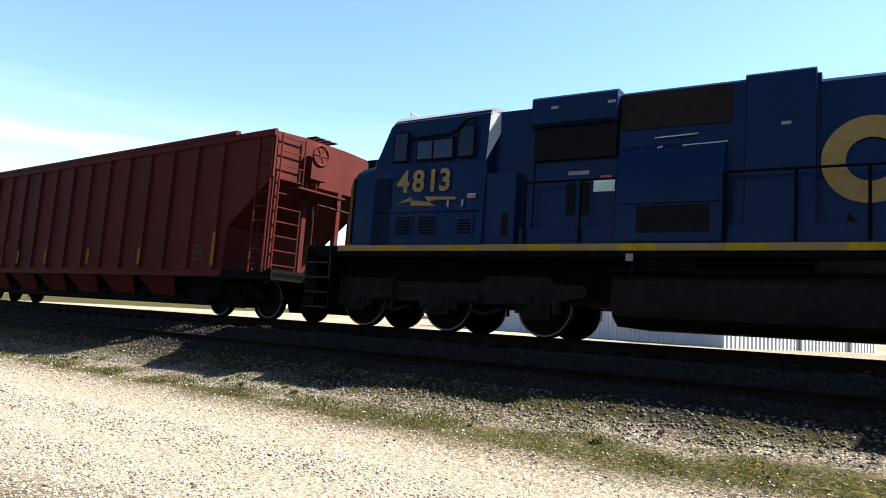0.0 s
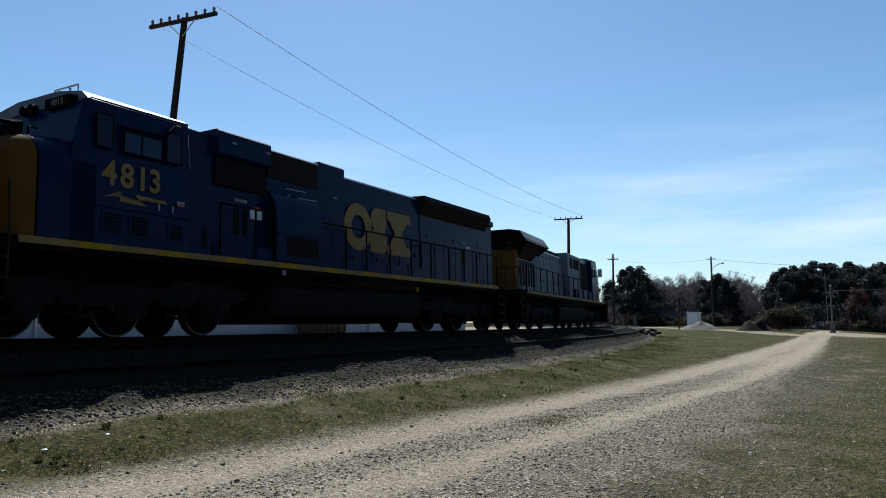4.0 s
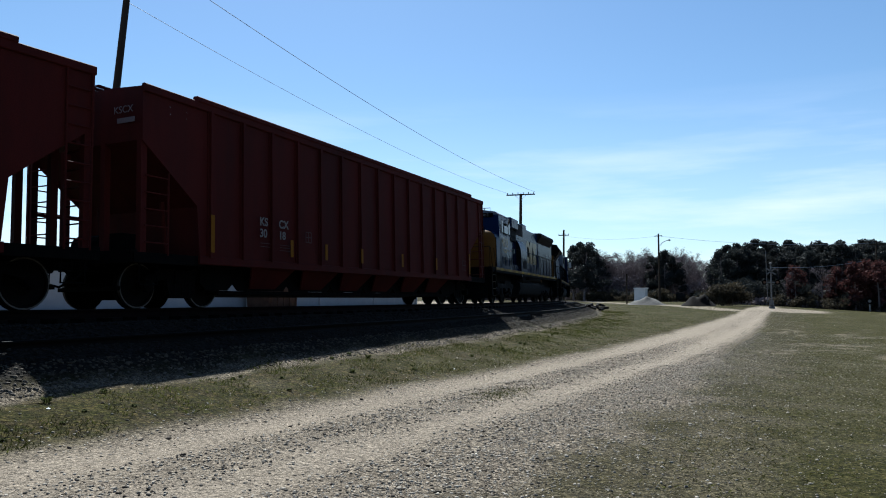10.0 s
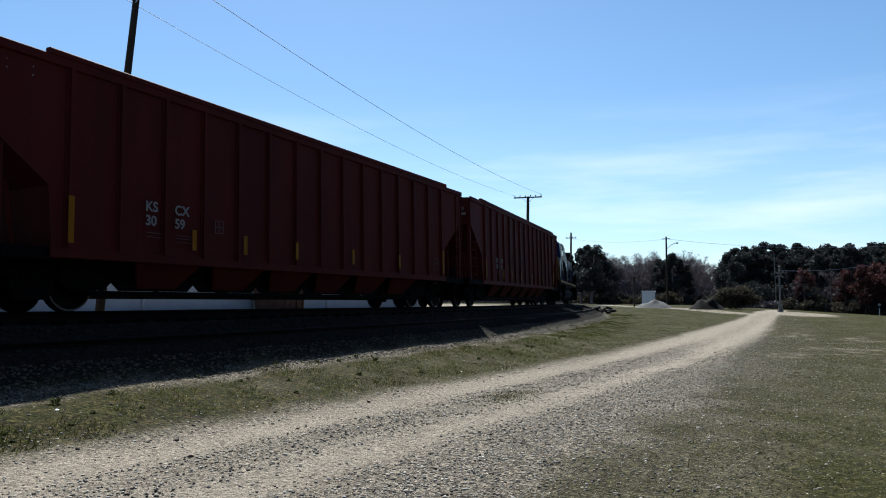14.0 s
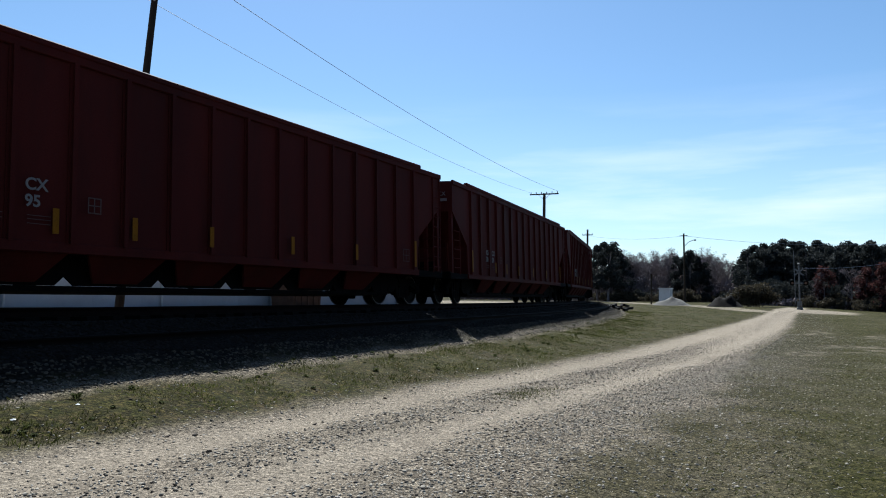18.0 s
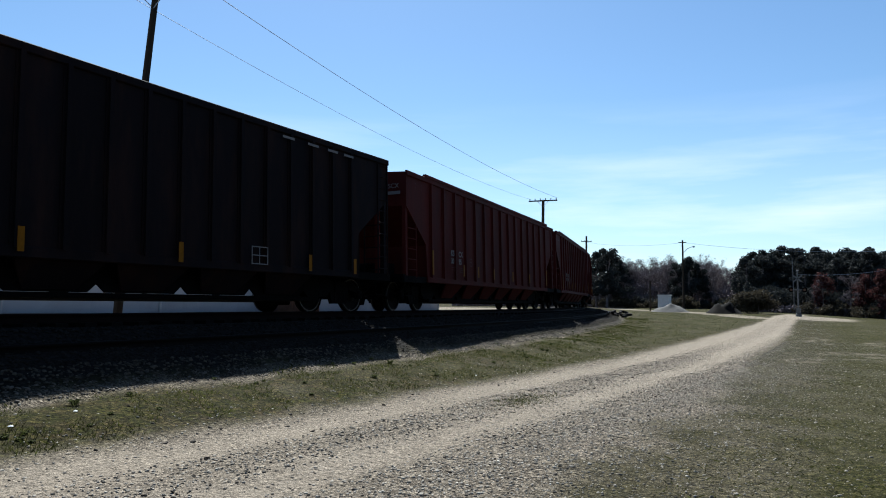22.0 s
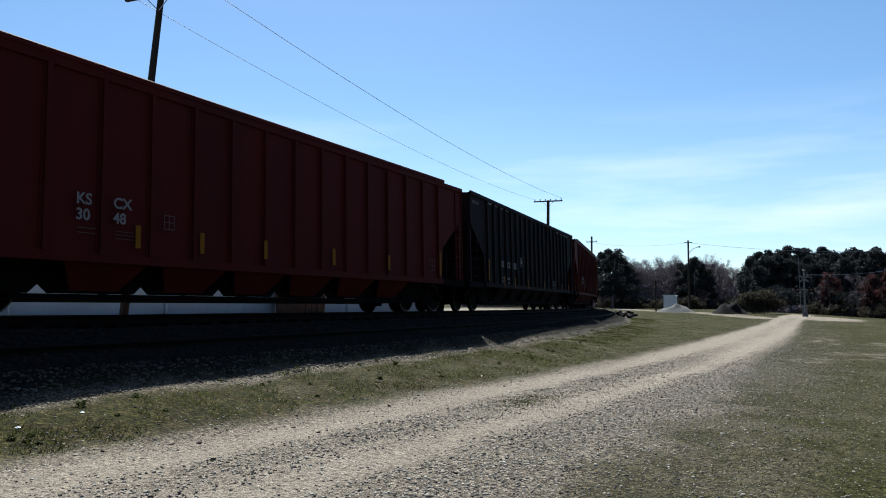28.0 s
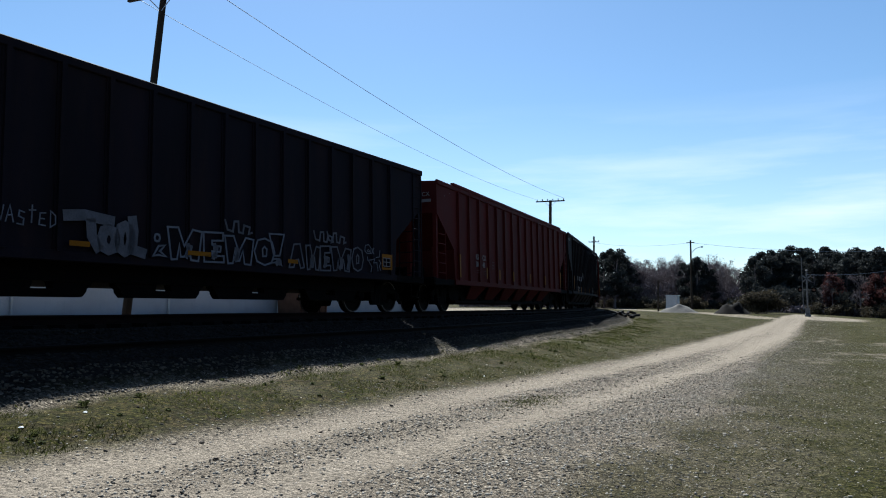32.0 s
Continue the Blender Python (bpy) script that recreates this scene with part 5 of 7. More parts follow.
    part("hood_section", h2, blue_paint, car, "hood with overhanging intake")
    part("intake_screen", Shape().box(-4.95, -3.42, -1.0, -0.925, 3.2, 3.79), mesh_dark, car, "dark air intake screen")
    h3 = Shape()
    h3.chamfer(-3.36, -1.34, -0.98, 0.98, 1.6, 4.31, 0.05)
    part("hood_section", h3, blue_paint, car)
    part("radiator_screen", Shape().box(-3.34, -1.55, -1.0, -0.975, 3.62, 4.24), radiator_dark, car, "dark dynamic-brake screen")
    arch = [(-1.0, 1.64), (-1.5, 1.64), (-1.5, 2.5)] + [(-1.0 - 0.5 * math.cos(math.pi * j / 16), 2.5 + 0.9 * math.sin(math.pi * j / 16)) for j in range(1, 9)]
    part("filter_housing", Shape().sweep(arch, -3.3, -1.62), blue_paint, car, "dark blue arched filter housing", True)
    # dark plate paints the shade on the housing's rear face
    part("housing_end", Shape().sweep([(y * 0.985, z) for y, z in arch], -3.318, -3.302), mesh_dark, car, "housing end darkened for its shaded rear face")
    part("housing_shelf", Shape().box(-3.25, -1.66, -1.54, -1.49, 2.26, 2.31), blue_paint, car)
    part("housing_slot", Shape().box(-2.95, -1.8, -1.508, -1.498, 1.78, 2.22), mesh_dark, car)
    for x0, z0, x1, z1 in ((-2.75, 3.44, -2.05, 3.46), (-2.7, 3.27, -2.62, 3.29), (-2.3, 3.28, -1.6, 3.295)):
        part("grab_bar", Shape().tube([(x0, -1.02, z0), (x1, -1.02, z1)], 0.011), metal_grey, car)
    h4 = Shape()
    h4.chamfer(-1.36, -0.36, -0.98, 0.98, 1.6, 4.38, 0.04)
    h4.box(-0.36, -0.30, -0.9, 0.9, 1.6, 4.30)
    part("hood_section", h4, blue_paint, car)
    h5 = Shape()
    h5.chamfer(-0.32, 3.75, -0.90, 0.90, 1.6, 4.22, 0.07)
    part("long_hood", h5, blue_paint, car, "dark blue engine hood with doors")
    h6 = Shape()
    h6.chamfer(3.75, 9.15, -0.92, 0.92, 1.6, 4.22, 0.06)
    part("radiator_hood", h6, blue_paint, car, "dark blue radiator hood")
    for sg in (-1, 1):
        fl = Shape()
        fl.sweep([(sg * 0.9, 3.20), (sg * 1.42, 4.08), (sg * 1.36, 4.24), (sg * 0.85, 4.26)], 3.72, 8.6)
        part("radiator_wing", fl, radiator_dark, car, "flared brown radiator screen")
    part("rear_cap", Shape().chamfer(8.6, 9.16, -1.0, 1.0, 3.9, 4.12, 0.04), blue_paint, car)
    for xx in (4.6, 6.0, 7.4):
        part("roof_fan", Shape().lathe([(0.62, 0), (0.66, 0.02), (0.66, 0.14), (0.58, 0.16)], (xx, 0, 4.18), "z", 20), under_black, car)
    for xx in (1.55, 1.8):
        part("lifting_lug", Shape().tube([(xx, -0.5, 4.2), (xx, -0.5, 4.27), (xx + 0.08, -0.5, 4.27)], 0.02), under_black, car)
    # doors and latches along the long hood
    x = -0.25
    k = 0
    while x < 8.8:
        w_ = (0.82, 0.46, 0.86, 0.62)[k % 4]
        if x + w_ < 9.05 and not 3.45 < x + w_ / 2 < 3.95:
            door_panel(car, x, x + w_ - 0.04, 1.72, 2.62 if x < 3.7 else 2.9, -0.905 if x < 3.7 else -0.925, blue_paint)
        x += w_
        k += 1
    for xx in (0.05, 1.25, 2.4, 3.1):
        part("latch", Shape().box(xx, xx + 0.05, -0.935, -0.90, 2.0, 2.12), mesh_dark, car)
    for k in range(19):
        xx = -0.1 + 0.47 * k
        if xx > 3.8:
            z_ = (3.62, 3.02, 3.7, 2.55)[k % 4]
            part("latch", Shape().box(xx, xx + 0.04, -0.94, -0.90, z_, z_ + 0.08), blue_paint, car)
        z_ = (1.95, 2.3, 1.8)[k % 3]
        part("latch", Shape().box(xx + 0.2, xx + 0.24, -0.94, -0.90, z_, z_ + 0.1), blue_paint if k % 3 else mesh_dark, car)
    for sx in (-4.6, -4.1):
        part("small_label", Shape().box(sx + (0 if sx < -4.5 else 0.55), sx + 0.14 + (0 if sx < -4.5 else 0.55), -1.108, -1.103, 4.1, 4.15), white_letter, car)
    part("small_label", Shape().box(-4.3, -3.92, -0.93, -0.922, 2.92, 2.99), white_letter, car)
    part("notice", Shape().box(-3.82, -3.44, -0.935, -0.922, 2.60, 2.82), green_label, car, "grey-green notice plate")
    part("small_label", Shape().box(-3.7, -3.5, -0.935, -0.922, 2.84, 2.88), red_plastic, car)
    part("small_label", Shape().box(-0.84, -0.7, -0.985, -0.981, 3.5, 3.55), white_letter, car)
    for x0, x1 in ((-4.32, -4.15), (-4.05, -3.9)):
        part("locker_slot", Shape().box(x0, x1, -0.93, -0.921, 2.2, 2.78), mesh_dark, car)
    part("small_label", Shape().box(6.55, 6.85, -0.94, -0.927, 3.02, 3.10), white_letter, car)
    part("notice", Shape().box(6.95, 7.25, -0.94, -0.927, 2.72, 2.95), green_label, car)
    part("locker_slot", Shape().box(6.5, 6.85, -0.945, -0.93, 2.3, 2.85), radiator_dark, car)
    emblem(car, -0.932, gold_letter, -0.30, 2.25, 3.43, 1.30)
    # walkway edge, handrails
    sk = Shape()
    sk.box(-5.1, 9.0, -1.46, -0.92, 1.60, 1.64)
    sk.box(-5.1, 3.6, -1.40, -1.36, 1.62, 1.9)
    part("walkway", sk, blue_paint, car)
    handrail(car, (-4.98, -3.94, -2.98, -1.58, -0.6, 0.34, 1.52, 2.70, 3.9, 5.1, 6.2, 7.2, 8.1, 8.9), -1.45, 1.56, 2.72, under_black)
    handrail(car, (-4.98, -2.5, 0.0, 2.5, 5.0, 7.3, 8.9), 1.45, 1.56, 2.72, under_black)
    under_gear(car, under_black)
    for xx in (-10.0, 8.95):
        for yy in (-1.5, 1.5):
            stairs(car, xx, xx + 0.62, yy, under_black, grip_metal)
    for sx in (-9.95, 9.5):
        for sg in (-1, 1):
            part("end_rail", Shape().tube([(sx, sg * 1.4, 1.6), (sx, sg * 1.4, 2.5), (sx, sg * 0.35, 2.5), (sx, sg * 0.35, 1.6)], 0.024), grip_metal, car)
    part("plow", Shape().add([(-10.35, -1.3, 0.2), (-10.1, -1.3, 0.75), (-10.1, 1.3, 0.75), (-10.35, 1.3, 0.2), (-10.05, -1.3, 0.2), (-10.05, 1.3, 0.2)], [(0, 1, 2, 3), (0, 4, 1), (3, 2, 5), (4, 5, 2, 1), (0, 3, 5, 4)]), under_black, car)
    part("small_label", Shape().box(-3.1, -2.98, -1.49, -1.47, 1.32, 1.44), white_letter, car)
    part("small_label", Shape().box(3.0, 3.14, -1.43, -1.42, 1.16, 1.32), reflective, car)
    # the hood stands proud of the walkway's middle
    for ob in car.children:
        if ob.type == "MESH" and ob.name.split(".")[0] in ("long_hood", "radiator_hood", "hood_section", "access_door", "latch", "locker_slot", "notice", "small_label", "emblem_ring",
                                                          "emblem_block", "emblem_bow", "intake_screen", "radiator_screen", "grab_bar", "rear_cap"):
            if max(abs(v.co.y) for v in ob.data.vertices) < 1.12:
                ob.scale.y = 1.26
                ob.location.z = -0.035
    coupler(car, -10.0, -1)
    coupler(car, 9.55, 1)
    part("drawbar", Shape().box(10.3, 10.75, -0.1, 0.1, 0.76, 0.94), under_black, car)
    add_truck(car, -6.88, True)
    add_truck(car, 6.86, True, True)
    return car


def lead_locomotive():
    car = thing("locomotive", "faded grey diesel locomotive with yellow rear and winged radiator", "locomotive", "locomotives of the train")
    fr = Shape()
    fr.box(-10.7, 10.6, -1.48, 1.48, 1.36, 1.58)
    fr.box(-10.2, 10.2, -0.9, 0.9, 1.1, 1.4)
    for sg in (-1, 1):
        fr.box(min(sg * 10.4, sg * 10.7), max(sg * 10.4, sg * 10.7), -1.48, 1.48, 0.35, 1.45)
    part("frame", fr, under_black, car)
    for sg in (-1, 1):
        y = sg * 1.485
        part("stripe", Shape().box(-9.6, 9.6, min(y, y + sg * 0.012), max(y, y + sg * 0.012), 1.47, 1.58), gold_letter, car)
    hood = Shape()
    hood.chamfer(-9.5, 5.9, -0.98, 0.98, 1.58, 3.72, 0.06)
    part("hood", hood, silver_paint, car, "faded grey hood")
    part("hood_end", Shape().chamfer(-9.56, -9.5, -0.98, 0.98, 1.6, 3.7, 0.02), yellow_paint, car, "orange-yellow hood end")
    part("hood_band", Shape().box(-9.5, -9.05, -0.99, -0.978, 1.6, 3.5), yellow_paint, car)
    part("end_door", Shape().chamfer(-9.59, -9.555, -0.3, 0.35, 1.66, 3.2, 0.01), yellow_paint, car)
    part("radiator_wing", Shape().sweep([(-0.98, 3.35), (-1.46, 3.66), (-1.5, 3.74), (-1.2, 4.12), (-0.8, 4.2), (0.8, 4.2), (1.2, 4.12), (1.5, 3.74), (1.46, 3.66), (0.98, 3.35)], -9.6, -5.6), under_black, car, "overhanging dark radiator roof")
    for sg in (-1, 1):
        y = sg * 1.5
        part("wing_fascia", Shape().add([(-9.62, y, 3.68), (-5.58, y, 3.68), (-5.58, sg * 1.22, 4.1), (-9.62, sg * 1.22, 4.1), (-9.62, y + sg * 0.03, 3.68), (-5.58, y + sg * 0.03, 3.68), (-5.58, sg * 1.25, 4.12), (-9.62, sg * 1.25, 4.12)],
             [(0, 1, 2, 3), (7, 6, 5, 4), (0, 4, 5, 1), (1, 5, 6, 2), (2, 6, 7, 3), (3, 7, 4, 0)]), silver_paint, car, "faded grey wing edge")
    part("radiator_screen", Shape().add([(-9.1, -0.99, 3.0), (-6.9, -0.99, 3.0), (-6.6, -1.4, 3.62), (-9.1, -1.4, 3.62), (-9.1, -0.95, 3.05), (-6.9, -0.95, 3.05), (-6.6, -1.3, 3.66), (-9.1, -1.3, 3.66)],
         [(0, 1, 2, 3), (7, 6, 5, 4), (0, 4, 5, 1), (1, 5, 6, 2), (2, 6, 7, 3), (3, 7, 4, 0)]), radiator_dark, car, "brown slanted radiator screen")
    for k in range(6):
        part("vent_slot", Shape().box(-8.9 + k * 0.44, -8.66 + k * 0.44, -1.0, -0.975, 1.85, 2.95), mesh_dark, car)
    for yy in (-0.15, 0.12):
        part("marker_light", Shape().lathe([(0.09, 0), (0.1, 0.05), (0.05, 0.08)], (-9.64, -0.75, 3.5 + yy), "x", 10), grip_metal, car)
    x = -6.1
    while x < 0.3:
        door_panel(car, x, x + 0.66, 1.7, 3.3, -0.985, silver_paint)
        part("latch", Shape().box(x + 0.5, x + 0.57, -1.02, -1.0, 3.36, 3.46), under_black, car)
        part("latch", Shape().box(x + 0.5, x + 0.57, -1.02, -1.0, 2.2, 2.3), under_black, car)
        x += 0.72
    part("exhaust_housing", Shape().chamfer(-3.6, -0.6, -0.75, 0.75, 3.7, 3.98, 0.06), under_black, car, "dark exhaust housing")
    part("equipment_cabin", Shape().chamfer(-0.6, 2.6, -1.3, 1.3, 1.58, 3.98, 0.05), silver_paint, car, "pale grey equipment cabin")
    for x0 in (0.0, 0.95, 1.75):
        part("cabin_window", Shape().box(x0, x0 + 0.6, -1.32, -1.295, 3.2, 3.75), mesh_dark, car)
    part("diagonal_band", Shape().plate([(2.05, 1.7), (2.35, 1.7), (2.75, 3.9), (2.5, 3.9)], -1.325, -1.30), white_letter, car, "pale diagonal band")
    part("blower_cabin", Shape().chamfer(2.6, 5.5, -1.25, 1.25, 1.58, 3.95, 0.05), blue_paint, car, "dark blue blower cabin")
    part("intake_screen", Shape().box(2.8, 5.2, -1.27, -1.24, 2.2, 3.7), mesh_dark, car)
    part("locker", Shape().box(0.6, 5.6, -1.44, -1.1, 1.58, 2.1), blue_paint, car)
    part("cab", Shape().plate([(5.5, 1.58), (5.5, 4.05), (7.0, 4.05), (7.5, 3.2), (7.62, 1.58)], -1.48, 1.48), blue_paint, car, "dark blue crew cab")
    for x0 in (5.75, 6.45):
        w = part("cab_window", Shape().box(x0, x0 + 0.56, -1.50, -1.475, 3.1, 3.7), under_black, car)
        part("pane", Shape().box(x0 + 0.04, x0 + 0.52, -1.508, -1.49, 3.14, 3.66), pale_glass, w)
    part("cab_roof", Shape().sweep([(-1.45, 4.0), (-1.2, 4.14), (-0.6, 4.22), (0.6, 4.22), (1.2, 4.14), (1.45, 4.0)], 5.45, 7.1), silver_paint, car, "grey cab roof", True)
    ns = Shape()
    ns.add([(7.55, -1.47, 1.58), (9.2, -1.25, 1.58), (9.1, -1.2, 2.75), (7.5, -1.47, 3.2), (7.55, 1.47, 1.58), (9.2, 1.25, 1.58), (9.1, 1.2, 2.75), (7.5, 1.47, 3.2)],
           [(0, 1, 2, 3), (7, 6, 5, 4), (1, 5, 6, 2), (3, 2, 6, 7), (0, 3, 7, 4), (0, 4, 5, 1)])
    part("nose", ns, silver_paint, car)
    part("mirror", Shape().box(7.2, 7.3, -1.8, -1.55, 3.1, 3.6), metal_grey, car)
    sk = Shape().box(-10.2, 7.4, -1.46, -0.92, 1.58, 1.62)
    part("walkway", sk, blue_paint, car)
    handrail(car, (-9.6, -8.4, -7.2, -6.0, -4.8, -3.6, -2.4, -1.2, 0.0, 1.2, 2.8, 4.4), -1.46, 1.54, 2.65, under_black)
    under_gear(car, under_black)
    for xx in (-10.65, 9.95):
        for yy in (-1.5, 1.5):
            stairs(car, xx, xx + 0.62, yy, under_black, grip_metal)
    for sx in (-10.6, 10.5):
        for sg in (-1, 1):
            part("end_rail", Shape().tube([(sx, sg * 1.4, 1.6), (sx, sg * 1.4, 2.5), (sx, sg * 0.35, 2.5), (sx, sg * 0.35, 1.6)], 0.024), grip_metal, car)
    coupler(car, -10.65, -1)
    coupler(car, 10.55, 1)
    add_truck(car, -6.7, True)
    add_truck(car, 6.7, True, True)
    return car


loco_2 = big_locomotive()
loco_1 = lead_locomotive()

# (car, centre along the train at the start, half the distance between its trucks)
TRAIN = [(loco_1, 20.75, 6.7), (loco_2, -0.935, 6.87), (hopper_1, -21.37, 7.63), (hopper_2, -40.77, 7.63), (hopper_3, -60.15, 7.63),
         (hopper_4, -79.65, 7.63), (hopper_5, -98.85, 7.63), (hopper_6, -118.3, 7.63)]


def travelled(t):
    return 3.948 * t + 0.00306 * t * t / 2


def car_pose(centre, half, t):
    s = centre + travelled(t)
    xa, ya, _ = on_track(s - half)
    xb, yb, _ = on_track(s + half)
    m = pose((xa + xb) / 2, (ya + yb) / 2, Z0, 0, 0, math.degrees(math.atan2(yb - ya, xb - xa)))
    return m @ Matrix.Rotation(-LEAN, 4, "X")


def motions():
    times = [0.0, 0.5, 1.0, 1.5, 2.0, 2.5, 3.0] + [float(k) for k in range(4, 33)]
    for car, centre, half in TRAIN:
        walk(car, [(t, car_pose(centre, half, t)) for t in times])
    spin = [k * 0.166667 for k in range(193)]
    for w, r, sg in rolling:
        at = w.location.copy()
        walk(w, [(min(t, 32.0), Matrix.Translation(at) @ Matrix.Rotation(sg * travelled(t) / r, 4, "Y")) for t in spin])


# ---- pole line, wires ----
def utility_pole(base, top, r0, r1, arm_dir, arm_half, drop, label, pins=4, braces=True):
    pl = thing("utility_pole", label, "utility pole", "pole line along the track")
    b, t = Vector(base), Vector(top)
    part("shaft", Shape().tube([b + (t - b) * k / 6 for k in range(7)], r0, 10, r1), wood_pole, pl, "", True)
    a = Vector(arm_dir).normalized()
    c = t - Vector((0, 0, drop))
    e0, e1 = c - a * arm_half, c + a * arm_half
    side = Vector((-a.y, a.x, 0)) * 0.1
    arm = Shape()
    ring = [(-0.05, -0.06), (0.05, -0.06), (0.05, 0.06), (-0.05, 0.06)]
    v = [p + side + side.normalized() * q + Vector((0, 0, z)) for p in (e0, e1) for q, z in ring]
    arm.add(v, [(0, 1, 5, 4), (1, 2, 6, 5), (2, 3, 7, 6), (3, 0, 4, 7), (3, 2, 1, 0), (4, 5, 6, 7)])
    part("crossarm", arm, wood_pole, pl)
    for k in range(pins):
        q = e0 + (e1 - e0) * (0.04 + 0.92 * k / (pins - 1)) + side
        part("insulator", Shape().lathe([(0.02, 0.05), (0.055, 0.1), (0.04, 0.14), (0.06, 0.2), (0.03, 0.25)], q, "z", 8), insulator, pl)
    if braces:
        for sg in (-1, 1):
            part("brace", Shape().tube([c + a * sg * 0.65 + side * 1.3, c - Vector((0, 0, 0.6)) + side], 0.018, 5), metal_grey, pl)
    return [e0 + side + Vector((0, 0, 0.25)), e1 + side + Vector((0, 0, 0.25))]


LINE = (-0.158, 0.987, 0)
ends_1 = utility_pole((15.07, 21.37, 0.8), (15.61, 20.78, 12.10), 0.145, 0.105, LINE, 1.5, 0.12, "tall leaning wooden utility pole with a crossarm", 8)
ends_2 = utility_pole((68.95, 29.2, 0.8), (69.11, 29.15, 12.22), 0.2, 0.14, LINE, 1.5, 0.1, "wooden utility pole with a crossarm beyond the track", 6)
ends_3 = utility_pole((113.1, 40.2, 1.0), (113.1, 40.13, 12.6), 0.2, 0.14, LINE, 0.85, 0.9, "distant wooden utility pole with a short crossarm", 4, False)


def wire(p, q, sag, r=0.011, label="thin overhead wire between poles"):
    p, q = Vector(p), Vector(q)
    pts = []
    for k in range(25):
        t = k / 24
        w = p + (q - p) * t
        w.z -= sag * 4 * t * (1 - t)
        pts.append(w)
    return tagged(part("overhead_wire", Shape().tube(pts, r, 4), wire_dark), label, "wire", "overhead wires")


for k in (0, 1):
    wire(ends_1[k], ends_2[k], 0.75, (0.014, 0.011)[k])
lamp_post = thing("street_lamp", "tall thin wooden pole with a street lamp arm", "street lamp")
part("shaft", Shape().tube([(95.73, 21.0, 0.6), (95.72, 21.05, 5.0), (95.71, 21.08, 9.9)], 0.15, 8, 0.1), wood_pole, lamp_post)
part("crossarm", Shape().box(95.66, 95.76, 20.6, 21.6, 9.55, 9.65), wood_pole, lamp_post)
part("lamp_arm", Shape().tube([(95.72, 21.05, 8.2), (95.8, 20.5, 8.8), (95.94, 19.9, 9.05)], 0.04, 6), metal_grey, lamp_post)
part("lamp_head", Shape().lathe([(0.08, -0.1), (0.16, 0.0), (0.12, 0.1)], (95.95, 19.75, 9.02), "z", 10), metal_grey, lamp_post)
wire((113.1, 40.1, 11.6), (95.71, 21.08, 9.6), 0.5, 0.014)
wire((95.71, 21.08, 9.6), (105.0, -3.5, 8.6), 0.6, 0.014)
wire((79.7, 6.5, 4.7), (104.0, -2.0, 6.3), 0.3, 0.014)
far_pole = thing("utility_pole", "slim wooden pole standing before the dark pines", "utility pole", "pole line along the track")
part("shaft", Shape().tube([(105.0, -3.5, 0.2), (105.0, -3.5, 8.9)], 0.15, 8, 0.1), wood_pole, far_pole)
part("crossarm", Shape().box(104.95, 105.05, -4.3, -2.7, 8.3, 8.42), wood_pole, far_pole)

# ---- crossing signal, cabinet, piles ----
sig = thing("crossing_signal", "silver railway crossing signal with crossbuck and red lamps", "crossing signal")
part("mast", Shape().tube([(79.75, 6.48, 0.5), (79.74, 6.52, 5.05)], 0.07, 8), signal_silver, sig)
part("base", Shape().lathe([(0.28, 0), (0.28, 0.25), (0.14, 0.35)], (79.75, 6.48, 0.55), "z", 10), signal_silver, sig)
for sg in (-1, 1):
    part("crossbuck_board", Shape().add([(79.62, 6.5 + sg * a * 0.4 + sg * b * 0.045, 4.3 + a * 0.32 - b * 0.05) for a, b in ((-1, -1), (1, -1), (1, 1), (-1, 1))]
         + [(79.65, 6.5 + sg * a * 0.4 + sg * b * 0.045, 4.3 + a * 0.32 - b * 0.05) for a, b in ((-1, -1), (1, -1), (1, 1), (-1, 1))],
         [(0, 1, 2, 3), (7, 6, 5, 4), (0, 4, 5, 1), (1, 5, 6, 2), (2, 6, 7, 3), (3, 7, 4, 0)]), signal_silver, sig)
part("light_bar", Shape().box(79.6, 79.7, 5.85, 7.15, 3.15, 3.25), signal_silver, sig)
for yy in (5.9, 7.1):
    lm = part("lamp", Shape().lathe([(0.25, 0.0), (0.25, 0.03), (0.12, 0.12)], (79.6, yy, 3.2), "x", 14), under_black, sig)
    part("lens", Shape().lathe([(0.13, -0.03), (0.13, 0.01)], (79.58, yy, 3.2), "x", 12), rust_brown, lm)
part("gate_arm", Shape().tube([(79.6, 6.85, 1.2), (79.6, 6.95, 6.4)], 0.04, 6), signal_silver, sig, "raised striped gate arm")
part("bell", Shape().lathe([(0.14, 0), (0.14, 0.08), (0.05, 0.14)], (79.74, 6.52, 5.05), "z", 10), signal_silver, sig)
part("gate_mechanism", Shape().box(79.5, 79.85, 6.3, 6.7, 0.9, 1.4), signal_silver, sig)
far_post = thing("marker_post", "dark wooden post beside the far road", "post")
part("shaft", Shape().tube([(92.0, 24.3, 0.6), (92.0, 24.3, 4.6)], 0.1, 8), wood_pole, far_post)
round_sign = thing("road_sign", "small round white sign on a post", "sign")
part("post", Shape().tube([(95.0, -2.36, 0.0), (95.0, -2.36, 1.7)], 0.04, 6), metal_grey, round_sign)
part("plate", Shape().lathe([(0.36, 0), (0.36, 0.02)], (94.94, -2.36, 1.35), "x", 20), under_black, round_sign)
part("plate_mark", Shape().lathe([(0.17, 0), (0.17, 0.02)], (94.915, -2.36, 1.35), "x", 16), white_letter, round_sign)
cab_ = thing("equipment_cabinet", "white metal trackside equipment cabinet on a concrete base", "cabinet")
part("body", Shape().chamfer(91.6, 92.9, 21.9, 23.25, 1.2, 2.7, 0.03), white_paint, cab_)
